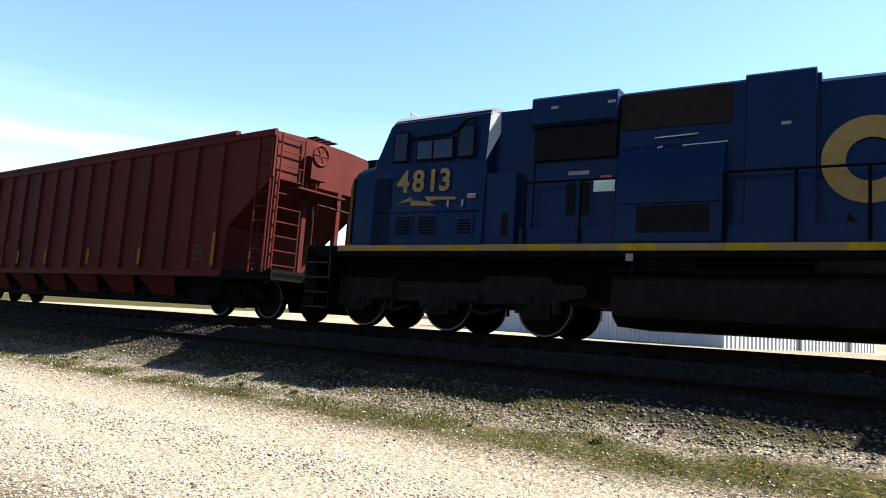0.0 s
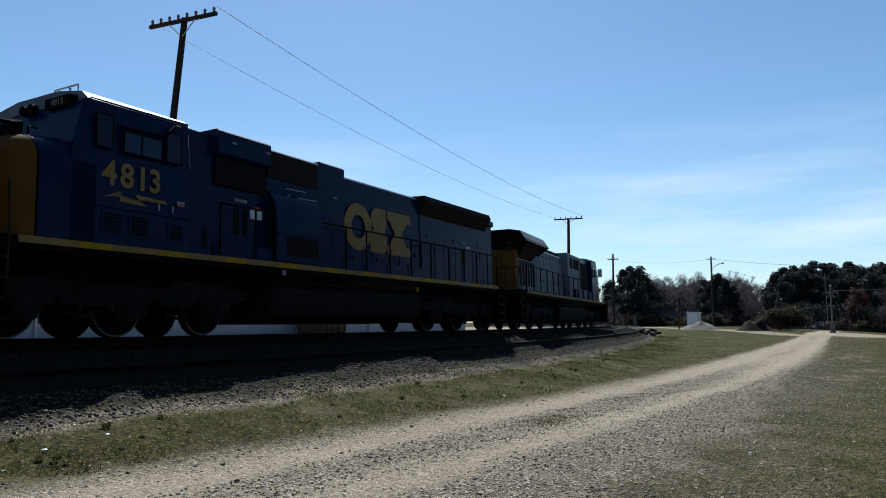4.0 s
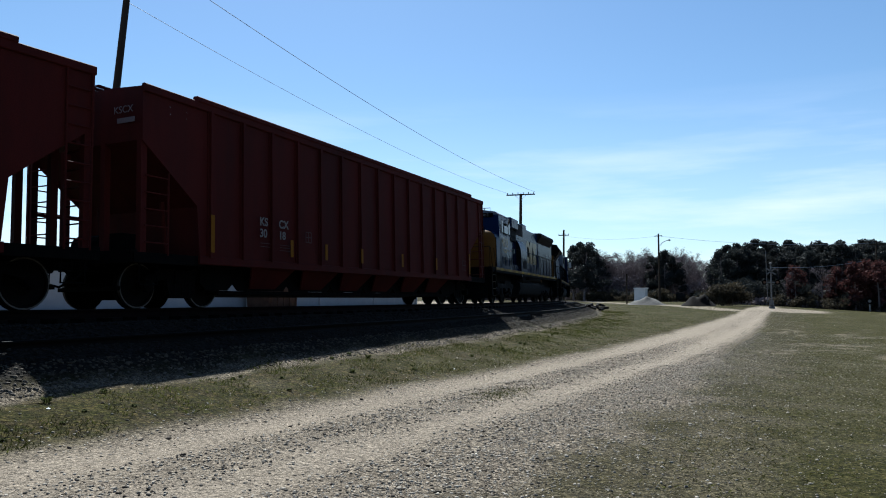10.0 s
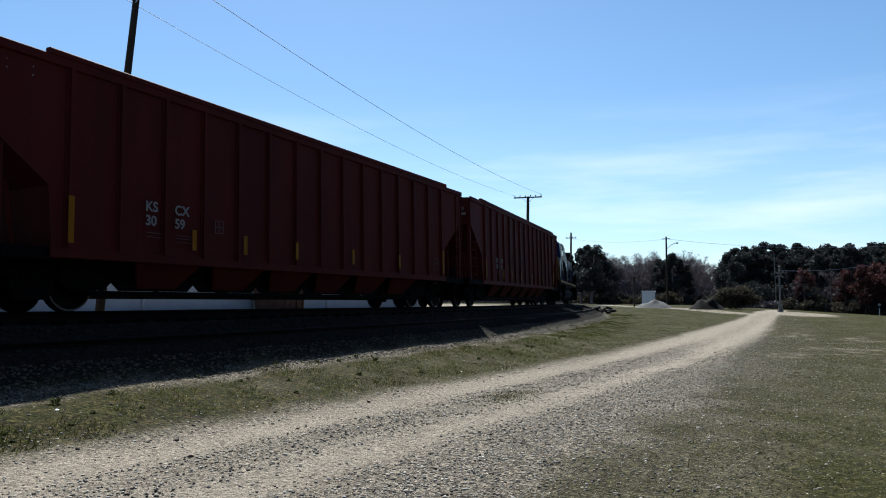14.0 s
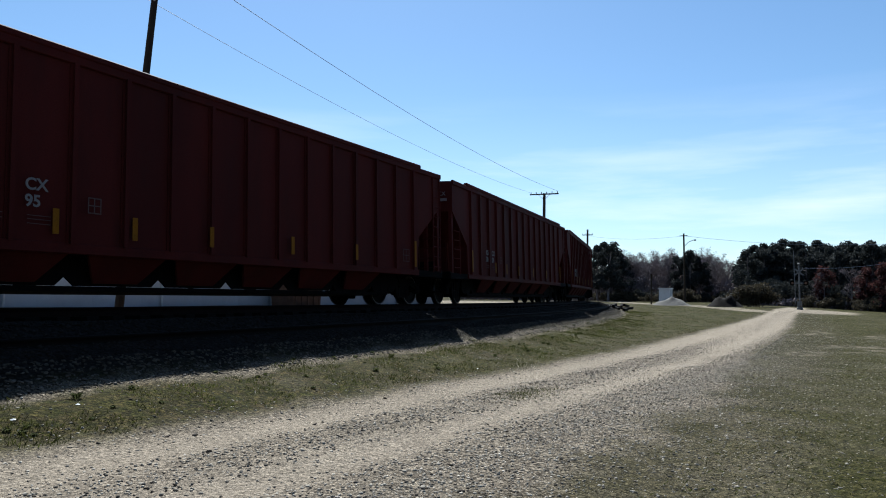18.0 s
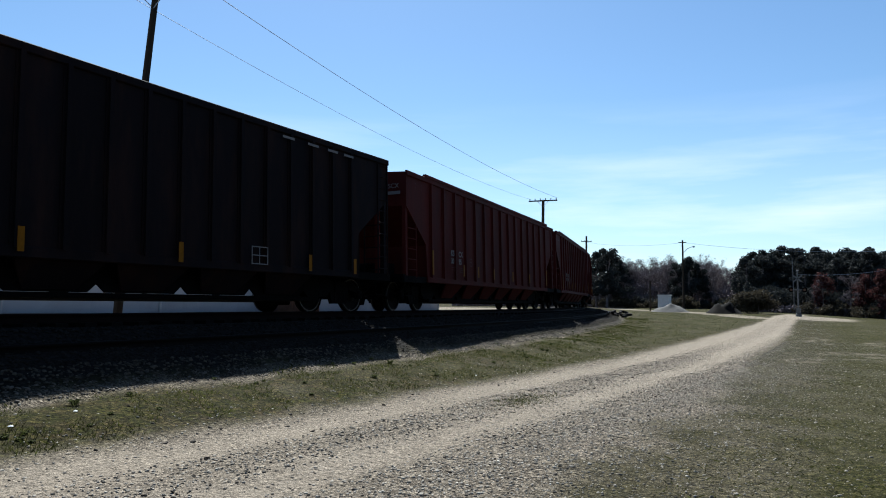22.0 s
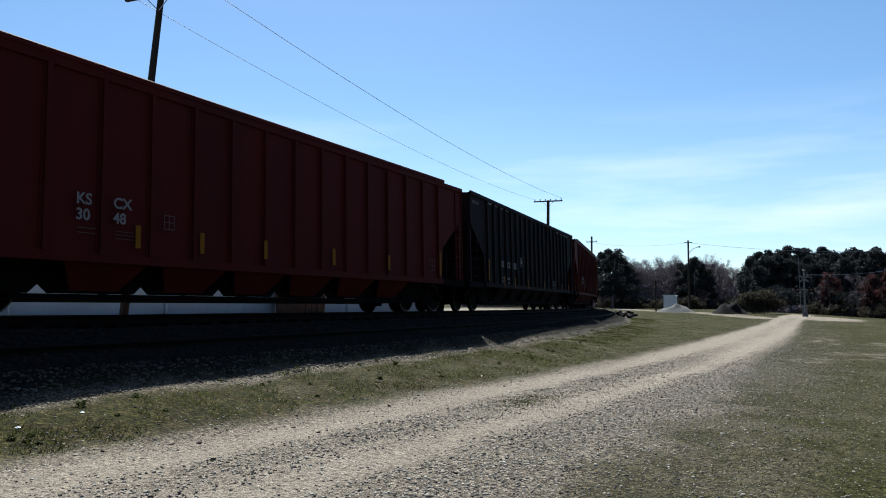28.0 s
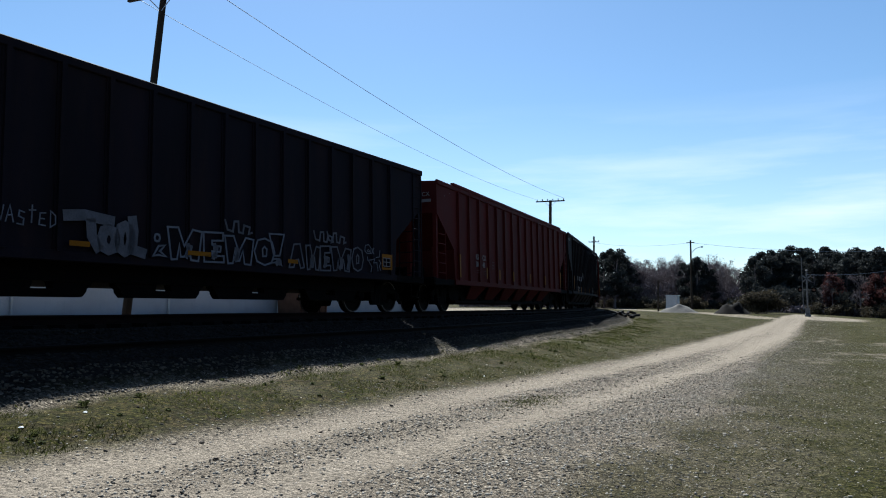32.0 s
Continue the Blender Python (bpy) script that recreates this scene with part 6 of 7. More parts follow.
part("roof", Shape().chamfer(91.5, 93.0, 21.8, 23.35, 2.7, 2.82, 0.03), white_paint, cab_)
part("base", Shape().box(91.5, 93.0, 21.8, 23.35, 0.6, 1.2), siding_white, cab_)
part("door", Shape().box(91.585, 91.6, 22.1, 23.0, 1.3, 2.6), white_paint, cab_)


def mound(name, cx, cy, rx, ry, h, mat, label, category, seed, lumps=0.25, n=26):
    th_ = np.linspace(0, 2 * np.pi, n, endpoint=False)
    rr = np.linspace(0.0, 1.0, 9)
    R, T = np.meshgrid(rr, th_, indexing="ij")
    X, Y = cx + rx * R * np.cos(T), cy + ry * R * np.sin(T)
    base = ground_z(X, Y, False)
    Zm = base - 0.06 + h * np.clip(1 - R ** 1.25, 0, 1) * (1 - lumps + 2 * lumps * wave(X + seed, Y, 0.7)) * (0.8 + 0.4 * wave(X, Y + seed, 0.25 * rx))
    idx_ = np.arange(R.size).reshape(R.shape)
    q = np.stack([idx_[:-1], np.roll(idx_[:-1], -1, 1), np.roll(idx_[1:], -1, 1), idx_[1:]], -1).reshape(-1, 4)
    return tagged(new(name, soup(name, np.stack([X, Y, Zm], -1).reshape(-1, 3), q, mat, True)), label, category)


gravel_heap = material("pale_gravel_heap", (0.1023, 0.09616, 0.08798), 0.9, var=0.2, scale=3.0, bump=0.5, bump_scale=12)
brush_heap = material("dark_brush_heap", (0.008, 0.0065, 0.0055), 0.95, var=0.4, scale=3.0, bump=0.8, bump_scale=6)
mound("gravel_pile", 82.8, 19.6, 1.8, 2.3, 0.95, gravel_heap, "pale grey gravel pile beside the lane", "gravel pile", 3)
mound("brush_pile", 78.9, 13.3, 1.5, 1.9, 1.35, brush_heap, "dark heap of cut brush and old ties", "brush pile", 9, 0.45)
tie_pile = thing("tie_pile", "untidy heap of old wooden ties beside the track", "timber pile")
rt = random.Random(4)
for k in range(11):
    s_ = 60 + rt.uniform(0, 10)
    pt = track_point(np.array([s_]), rt.uniform(3.2, 5.0), 0.0)[0]
    ob = part("old_tie", tie_me, tie_wood, tie_pile)
    zz = float(ground_z(np.array([pt[0]]), np.array([pt[1]]), False)[0])
    ob.matrix_basis = pose(pt[0], pt[1], zz + 0.16 + rt.uniform(0, 0.15), rt.uniform(-6, 6), rt.uniform(-7, 7), -70 + rt.uniform(-28, 28))

# ---- low white buildings behind the track ----
def ribbed_wall(p, q, z0, z1, mat, parent, pitch=0.3, name="wall"):
    """A wall of upright corrugated sheet between two plan points."""
    p, q = Vector((*p, 0)), Vector((*q, 0))
    d = (q - p).normalized()
    nrm = Vector((d.y, -d.x, 0))
    L_ = (q - p).length
    k = int(L_ / pitch)
    pts = []
    for i in range(k):
        a = L_ * i / k
        for f_, o in ((0.0, 0.0), (0.55, 0.0), (0.65, 0.04), (0.9, 0.04)):
            pts.append(p + d * (a + f_ * L_ / k) + nrm * o)
    pts.append(q)
    sh = Shape()
    v = [(w.x, w.y, z) for z in (z0, z1) for w in pts] + [(w.x - nrm.x * 0.2, w.y - nrm.y * 0.2, z) for z in (z0, z1) for w in (p, q)]
    n_ = len(pts)
    f = [(i, i + 1, n_ + i + 1, n_ + i) for i in range(n_ - 1)]
    b = 2 * n_
    f += [(b, b + 2, b + 3, b + 1), (0, b, b + 1, n_ - 1), (n_, 2 * n_ - 1, b + 3, b + 2)]
    sh.add(v, f)
    return part(name, sh, mat, parent)


shed = thing("metal_shed", "low white ribbed metal shed beyond the track", "shed")
c0, c1 = (-6.6, 34.0), (-1.1, 45.5)
c2, c3 = (c1[0] - 19.9, c1[1] + 9.5), (c0[0] - 19.9, c0[1] + 9.5)
for a, b in ((c0, c1), (c1, c2), (c2, c3), (c3, c0)):
    ribbed_wall(a, b, 0.6, 3.4, siding_white, shed)
part("roof", Shape().add([(*c0, 3.4), (*c1, 3.4), (*c2, 3.4), (*c3, 3.4), ((c0[0] + c1[0]) / 2, (c0[1] + c1[1]) / 2, 4.0), ((c2[0] + c3[0]) / 2, (c2[1] + c3[1]) / 2, 4.0)],
     [(0, 4, 5, 3), (1, 2, 5, 4), (0, 1, 4), (2, 3, 5)]), siding_white, shed)
for tt in (0.45, 0.8):
    xx, yy = c0[0] + (c1[0] - c0[0]) * tt, c0[1] + (c1[1] - c0[1]) * tt
    part("downpipe", Shape().tube([(xx + 0.1, yy - 0.05, 0.6), (xx + 0.1, yy - 0.05, 3.3)], 0.07, 8), metal_grey, shed)
ware = thing("warehouse", "long low white metal warehouse beyond the track", "warehouse")
for k, (a, b) in enumerate(((6.6, 9.4), (9.4, 17.0), (17.0, 25.0), (25.0, 33.0), (33.0, 40.0), (40.0, 46.6), (46.6, 53.0))):
    ribbed_wall((a, 32.0), (b, 32.0), 0.6, 3.3, siding_white if k else white_paint, ware, 2.2, "wall_panel")
    part("downpipe", Shape().tube([(b, 31.92, 0.6), (b, 31.92, 3.2)], 0.06, 8), metal_grey, ware)
part("end_wall", Shape().box(53.0, 53.15, 32.0, 44.0, 0.6, 3.3), siding_white, ware)
part("end_wall", Shape().box(6.45, 6.6, 32.0, 44.0, 0.6, 3.3), siding_white, ware)
part("back_wall", Shape().box(6.6, 53.0, 43.85, 44.0, 0.6, 3.3), siding_white, ware)
part("roof", Shape().add([(6.4, 31.8, 3.3), (53.3, 31.8, 3.3), (53.3, 44.2, 3.3), (6.4, 44.2, 3.3), (6.4, 38, 4.0), (53.3, 38, 4.0)], [(0, 1, 5, 4), (2, 3, 4, 5), (0, 4, 3), (1, 2, 5)]), siding_white, ware)
skip = thing("waste_container", "brown steel waste container beside the warehouse", "container")
part("body", Shape().plate([(32.6, 0.7), (34.9, 0.7), (35.1, 2.2), (32.4, 2.2)], 29.7, 31.5), rust_brown, skip)
for k in range(5):
    part("rib", Shape().box(32.65 + k * 0.53, 32.75 + k * 0.53, 29.62, 29.7, 0.75, 2.15), rust_brown, skip)
part("rim", Shape().box(32.35, 35.15, 29.6, 31.6, 2.2, 2.3), rust_brown, skip)
drum = thing("drum", "dark steel drum with a white lid beside the warehouse", "drum")
part("body", Shape().lathe([(0.3, 0), (0.31, 0.3), (0.29, 0.31), (0.31, 0.6), (0.3, 0.9)], (10.6, 27.4, 0.85), "z", 16), rust_brown, drum)
part("lid", Shape().lathe([(0.32, 0.9), (0.32, 0.94), (0.2, 0.98)], (10.6, 27.4, 0.85), "z", 16), white_paint, drum)
bin_ = thing("utility_box", "grey-green utility box in the yard", "utility box")
part("body", Shape().chamfer(5.6, 6.3, 30.5, 31.2, 0.8, 1.75, 0.03), green_label, bin_)
part("lid", Shape().chamfer(5.55, 6.35, 30.45, 31.25, 1.75, 1.82, 0.02), metal_grey, bin_)


# ---- trees ----
def leaf_quads(rng_, centres, radii, count, size, flat=0.75):
    """Small leaf clumps spread through lumpy balls."""
    k = rng_.integers(0, len(centres), count)
    d = rng_.normal(size=(count, 3))
    d /= np.linalg.norm(d, axis=1)[:, None]
    r = radii[k] * rng_.random(count) ** 0.42
    p = centres[k] + d * r[:, None] * np.array([1, 1, flat])
    a = rng_.normal(size=(count, 3))
    a /= np.linalg.norm(a, axis=1)[:, None]
    b = np.cross(a, rng_.normal(size=(count, 3)))
    b /= np.linalg.norm(b, axis=1)[:, None]
    s = size * (0.5 + rng_.random(count))[:, None]
    v = np.stack([p - a * s, p - b * s * 0.6, p + a * s, p + b * s * 0.6], 1).reshape(-1, 3)
    f = np.arange(count * 4).reshape(-1, 4)
    return v, f


def tree(kind, seed, height):
    rng_ = np.random.default_rng(seed)
    if kind == "pine":
        t = thing("pine_tree", "tall dark green pine with an uneven crown", "tree", "pines of the wood")
    elif kind == "red":
        t = thing("budding_tree", "reddish budding tree at the wood's edge", "tree", "budding trees")
    else:
        t = thing("bare_tree", "leafless grey-brown tree with fine twigs", "tree", "bare trees of the wood")
    sh = Shape()
    bend = rng_.normal(size=2) * 0.25
    pts = [Vector((bend[0] * (k / 6) ** 2, bend[1] * (k / 6) ** 2, height * 0.94 * k / 6)) for k in range(7)]
    sh.tube(pts, 0.022 * height, 7, 0.004 * height)
    tips = []
    if kind == "bare":
        def grow(p, d, ln, r, depth):
            q = p + d * ln
            mid = p + d * ln * 0.5 + Vector(rng_.normal(size=3) * ln * 0.05)
            sh.tube([p, mid, q], r, 4 if depth < 2 else 3, r * 0.55)
            tips.append(q)
            if depth < 3:
                for _ in range(3 if depth < 2 else 3):
                    nd = (d + Vector(rng_.normal(size=3)) * 0.42 + Vector((0, 0, 0.18))).normalized()
                    grow(p + d * ln * rng_.uniform(0.5, 1.0), nd, ln * rng_.uniform(0.5, 0.75), r * 0.5, depth + 1)
        for k in range(8):
            z = height * rng_.uniform(0.25, 0.85)
            a = rng_.uniform(0, 2 * np.pi)
            grow(Vector((0, 0, z)), Vector((math.cos(a) * 0.6, math.sin(a) * 0.6, 0.8)).normalized(), height * 0.2 * rng_.uniform(0.8, 1.3), 0.008 * height, 0)
        part("trunk", sh, bark, t)
        c = np.array([list(p) for p in tips])
        v, f = leaf_quads(rng_, c, np.full(len(c), 0.5), 1700, 0.24)
        v = v.reshape(-1, 4, 3)
        v[:, 1] = v[:, 0] * 0.5 + v[:, 2] * 0.5 + (v[:, 1] - v[:, 0] * 0.5 - v[:, 2] * 0.5) * 0.12
        v[:, 3] = v[:, 0] * 0.5 + v[:, 2] * 0.5 + (v[:, 3] - v[:, 0] * 0.5 - v[:, 2] * 0.5) * 0.12
        part("twig_crown", soup("twig_crown", v.reshape(-1, 3), f, bare_twig), bare_twig, t)
        return t
    cents, rads = [], []
    n_ = 22
    for k in range(n_):
        f_ = 0.24 + 0.72 * (k + rng_.random()) / n_ if kind == "pine" else 0.15 + 0.8 * (k + rng_.random()) / n_
        spread = height * 0.25 * (1.05 - 0.75 * max(0, f_ - 0.55) / 0.45)
        a = rng_.uniform(0, 2 * np.pi)
        rr = spread * rng_.uniform(0.25, 1.0)
        p = np.array([math.cos(a) * rr, math.sin(a) * rr, height * f_])
        cents.append(p)
        rads.append(height * (rng_.uniform(0.065, 0.115) if kind == "pine" else rng_.uniform(0.085, 0.15)))
        sh.tube([(0, 0, p[2] - 0.06 * height), (p[0] * 0.5, p[1] * 0.5, p[2] - 0.03 * height), tuple(p)], 0.006 * height, 4, 0.002 * height)
    part("trunk", sh, bark, t)
    v, f = leaf_quads(rng_, np.array(cents), np.array(rads), 6000 if kind == "pine" else 1900, 0.17)
    m_ = needle_mat if kind == "pine" else red_leaf
    part("crown", soup("crown", v, f, m_), m_, t)
    return t


def bush(seed, label, mat, r, h, name="bush", count=2600):
    rng_ = np.random.default_rng(seed)
    t = thing(name, label, "bush", "bushes at the wood's edge")
    c = np.stack([rng_.uniform(-r * 0.7, r * 0.7, 14), rng_.uniform(-r * 0.7, r * 0.7, 14), rng_.uniform(0.25 * h, 0.72 * h, 14)], 1)
    sh = Shape()
    for p in c:
        sh.tube([(p[0] * 0.2, p[1] * 0.2, -0.1), (p[0] * 0.6, p[1] * 0.6, p[2] * 0.5), tuple(p)], 0.03, 4, 0.01)
    part("stems", sh, bark, t)
    v, f = leaf_quads(rng_, c, np.full(14, 0.34 * h), count, 0.11)
    v[:, 2] = np.maximum(v[:, 2], 0.0)
    part("foliage", soup("foliage", v, f, mat), mat, t)
    return t


def settle(x, y):
    return float(ground_z(np.array([x]), np.array([y]), False)[0]) - 0.05


protos = {"pine": [tree("pine", k, 11.0) for k in range(5)], "bare": [tree("bare", 20 + k, 9.5) for k in range(4)], "red": [tree("red", 40 + k, 6.5) for k in range(2)]}
used = set()


def plant(kind, x, y, h, rz):
    src = protos[kind][rnd.randrange(len(protos[kind]))]
    base_h = {"pine": 11.0, "bare": 9.5, "red": 6.5}[kind]
    k = h / base_h
    m = pose(x, y, settle(x, y), 0, 0, rz)
    if src.name not in used:
        used.add(src.name)
        src.matrix_basis = m @ Matrix.Scale(k, 4)
        return src
    ob = copy_thing(src, m)
    ob.scale = (k, k, k)
    return ob


rnd = random.Random(11)


def polar(az, d):
    """A plan point at a heading (degrees from +y towards +x) and distance from the lens."""
    return d * math.sin(radians(az)), d * math.cos(radians(az))


# dark pines: a clump by the track, then the wood on the field's far side
for az, d, h in ((71.2, 130, 9.9), (72.0, 126, 10.3), (72.7, 132, 9.0), (71.6, 140, 10.2), (73.1, 138, 8.6), (70.2, 145, 8.6),
                 (78.9, 150, 8.4), (77.6, 150, 8.8), (77.2, 134, 8.2), (78.0, 132, 9.0), (78.6, 134, 8.0)):
    plant("pine", *polar(az, d), h, rnd.uniform(0, 360))
for k in range(40):
    az = 82.0 + k * 0.52
    d = 112 - 6 * (k / 40) + rnd.uniform(-4, 6)
    plant("pine", *polar(az + rnd.uniform(-0.2, 0.2), d), rnd.uniform(7.2, 8.8), rnd.uniform(0, 360))
for k in range(38):
    az = 82.3 + k * 0.54
    plant("pine", *polar(az, 122 + rnd.uniform(-3, 8)), rnd.uniform(9.0, 10.2), rnd.uniform(0, 360))
# bare wood between, and a thin screen before the pines
for k in range(110):
    az = 72.2 + k * 0.085
    plant("bare", *polar(az, 142 + rnd.uniform(-8, 22)), rnd.uniform(6.6, 8.3) - 0.9 * float(smooth(78.6, 81.0, az)), rnd.uniform(0, 360))
for k in range(26):
    plant("bare" if k % 4 else "pine", *polar(60.5 + k * 0.43, 150 + rnd.uniform(-6, 20)), rnd.uniform(7.6, 9.2), rnd.uniform(0, 360))
for k in range(5):
    plant("bare", *polar(86.5 + k * 2.1, 100 + rnd.uniform(-2, 4)), rnd.uniform(3.5, 5.0), rnd.uniform(0, 360))
for az, d, h in ((86.9, 103, 5.2), (89.4, 103, 5.2), (90.6, 101, 5.8), (91.3, 102, 6.2), (92.0, 100, 6.0), (93.0, 103, 5.6), (95.6, 104, 6.2)):
    plant("red", *polar(az, d), h, rnd.uniform(0, 360))
# unseen pines round the rest of the field, added to block low sky light
for k in range(38):
    az = 103 + k * 4.6
    plant("pine", *polar(az, 58 + rnd.uniform(-5, 10)), rnd.uniform(12, 15), rnd.uniform(0, 360))
# woods beyond the yard
for k in range(26):
    az = -48 + k * 4.4
    plant("pine" if k % 3 else "bare", *polar(az, 190 + rnd.uniform(-10, 30)), rnd.uniform(8, 10), rnd.uniform(0, 360))
big_bush = bush(3, "large rounded brownish olive bush", bush_leaf, 2.1, 2.9, count=6000)
big_bush.matrix_basis = pose(*polar(82.6, 85), settle(*polar(82.6, 85)))
low = [bush(60 + k, "low brown winter shrub", bush_leaf, 1.8, 1.9, count=1700) for k in range(2)] + [bush(70, "low dark evergreen shrub", needle_mat, 1.8, 1.9, count=1700)]
for k in range(44):
    az = 71.5 + k * 0.66
    x_, y_ = polar(az, (128 if az < 80.5 else 102) + rnd.uniform(-3, 6))
    m_ = pose(x_, y_, settle(x_, y_), 0, 0, rnd.uniform(0, 360))
    src_ = low[k % 3]
    sc_ = rnd.uniform(0.8, 1.35)
    if k < 3:
        src_.matrix_basis = m_
    else:
        ob = copy_thing(src_, m_)
        ob.scale = (sc_, sc_, sc_)


# undergrowth that closes the foot of the wood
RT = np.random.default_rng(31)
def thicket(name, az0, az1, d0, d1, h, count, mat, label, size=0.2):
    az_, d_ = np.radians(RT.uniform(az0, az1, count)), RT.uniform(d0, d1, count)
    x_, y_ = d_ * np.sin(az_), d_ * np.cos(az_)
    z_ = ground_z(x_, y_, False) + h * (0.3 + 0.7 * wave(x_, y_, 3.0)) * RT.random(count) ** 0.8
    a = RT.normal(size=(count, 3)) * np.array([0.6, 0.6, 1.0])
    a /= np.linalg.norm(a, axis=1)[:, None]
    b = np.cross(a, RT.normal(size=(count, 3)))
    b /= np.linalg.norm(b, axis=1)[:, None]
    p_ = np.stack([x_, y_, z_], -1)
    s_ = size * (0.5 + RT.random(count))[:, None]
    v_ = np.stack([p_ - a * s_, p_ - b * s_ * 0.35, p_ + a * s_, p_ + b * s_ * 0.35], 1).reshape(-1, 3)
    return tagged(new(name, soup(name, v_, np.arange(count * 4).reshape(-1, 4), mat)), label, "undergrowth", kind="stuff")


thicket("undergrowth", 60.0, 82.0, 134, 150, 5.2, 42000, bare_twig, "brown leafless undergrowth of the wood", 0.26)
thicket("evergreen_undergrowth", 60.0, 82.0, 142, 158, 4.4, 14000, needle_mat, "dark evergreen undergrowth of the wood", 0.28)
thicket("pine_undergrowth", 81.8, 103, 103, 116, 5.0, 42000, needle_mat, "dark undergrowth among the pines", 0.26)
thicket("brown_undergrowth", 81.0, 103, 101, 105, 1.3, 6000, bare_twig, "brown scrub before the pines", 0.22)

for k, (x_, y_) in enumerate(((78.4, 12.4), (78.9, 13.6), (79.2, 14.2), (78.6, 13.0), (79.0, 12.6))):
    stick = Shape()
    for j in range(7):
        a_ = rnd.uniform(0, 6.28)
        stick.tube([(x_, y_, settle(x_, y_) + 0.3), (x_ + math.cos(a_) * 0.6, y_ + math.sin(a_) * 0.9, settle(x_, y_) + rnd.uniform(0.7, 1.3))], 0.03, 4, 0.01)
    tagged(part("cut_branch", stick, brush_heap), "dark cut branches sticking out of the brush heap", "branch", "cut branches")


# ---- loose ground cover ----
def scatter_rocks(name, x, y, size, mat, seed, sink=0.3, faces="cube"):
    """Many small angular stones in one mesh, each resting on the ground."""
    rng_ = np.random.default_rng(seed)
    n_ = len(x)
    base = np.array([[-1, -1, -1], [1, -1, -1], [1, 1, -1], [-1, 1, -1], [-1, -1, 1], [1, -1, 1], [1, 1, 1], [-1, 1, 1]], float)
    quad = np.array([[0, 3, 2, 1], [4, 5, 6, 7], [0, 1, 5, 4], [1, 2, 6, 5], [2, 3, 7, 6], [3, 0, 4, 7]])
    v = base[None] * (0.6 + 0.5 * rng_.random((n_, 8, 3)))
    v[:, :, 2] *= 0.5
    v[:, 4:, :2] *= (0.45 + 0.4 * rng_.random((n_, 1, 1)))
    sc = size[:, None, None] * (0.6 + 0.8 * rng_.random((n_, 1, 3))) * 0.5
    v = v * sc
    a = rng_.uniform(0, 2 * np.pi, n_)
    c, s = np.cos(a)[:, None], np.sin(a)[:, None]
    vx, vy = v[..., 0] * c - v[..., 1] * s, v[..., 0] * s + v[..., 1] * c
    tilt = rng_.normal(size=(n_, 1)) * 0.22
    vz = v[..., 2] + vx * tilt
    z = ground_z(x, y)
    out = np.stack([vx + x[:, None], vy + y[:, None], vz + (z + size * (0.5 - sink) * 0.6)[:, None]], -1)
    f = (quad[None] + (np.arange(n_) * 8)[:, None, None]).reshape(-1, 4)
    return soup(name, out.reshape(-1, 3), f, mat)


def track_side(n_, s0, s1, u0, u1, rng_, near=1.0):
    s = s0 + (s1 - s0) * rng_.random(n_) ** near
    u = rng_.uniform(u0, u1, n_)
    p = track_point(s, u, 0.0)
    return p[:, 0], p[:, 1]


R5 = np.random.default_rng(5)
bx_, by_ = track_side(26000, -26, 26, 1.5, 4.0, R5)
bx2, by2 = track_side(9000, 26, 75, 2.0, 3.9, R5, 1.4)
bx_, by_ = np.concatenate([bx_, bx2]), np.concatenate([by_, by2])
# stones low on the bank take the copy coloured as sunlit
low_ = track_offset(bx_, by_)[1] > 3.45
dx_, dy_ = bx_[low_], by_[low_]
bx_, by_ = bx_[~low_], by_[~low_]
tagged(new("dusty_stones", scatter_rocks("dusty_stones", dx_, dy_, 0.025 + 0.035 * R5.random(len(dx_)), sunlit_stone, 16)), "tan ballast stones low on the bank, lightened as if sunlit", "ballast", kind="stuff")
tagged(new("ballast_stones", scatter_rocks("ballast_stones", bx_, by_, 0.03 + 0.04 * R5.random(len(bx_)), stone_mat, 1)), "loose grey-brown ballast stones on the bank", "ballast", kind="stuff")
# gravel at the shadow edge, sunlight put into its pale colour
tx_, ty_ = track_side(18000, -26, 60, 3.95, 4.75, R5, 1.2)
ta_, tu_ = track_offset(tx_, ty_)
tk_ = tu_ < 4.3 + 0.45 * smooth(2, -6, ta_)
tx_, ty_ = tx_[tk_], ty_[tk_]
tagged(new("toe_gravel", scatter_rocks("toe_gravel", tx_, ty_, 0.02 + 0.035 * R5.random(len(tx_)) ** 1.5, toe_mat, 15)), "gravel along the foot of the bank, paled as if sunlit", "gravel", kind="stuff")
# outliers in the grass strip
ox, oy = track_side(1500, -24, 40, 4.3, 6.4, R5)
tagged(new("scattered_stones", scatter_rocks("scattered_stones", ox, oy, 0.010 + 0.018 * R5.random(len(ox)) ** 2, pebble_mat, 2)), "stray stones in the grass strip", "stones", kind="stuff")
# road gravel: pale grit and dark cinders
px = -18 + 92 * R5.random(190000) ** 2.3
off = R5.normal(size=190000) * 1.45 - 0.75
on_tread = (np.exp(-((off - 1.0) / 0.5) ** 2) + np.exp(-((off + 0.75) / 0.45) ** 2))
keep = (R5.random(190000) > on_tread * 0.88) & (R5.random(190000) > 0.8 * smooth(14, 30, px))
px, off = px[keep], off[keep]
py = road_mid(px) + off
far_ = np.hypot(px, py) > 2.2
px, py = px[far_], py[far_]
half_ = R5.random(len(px)) < 0.93
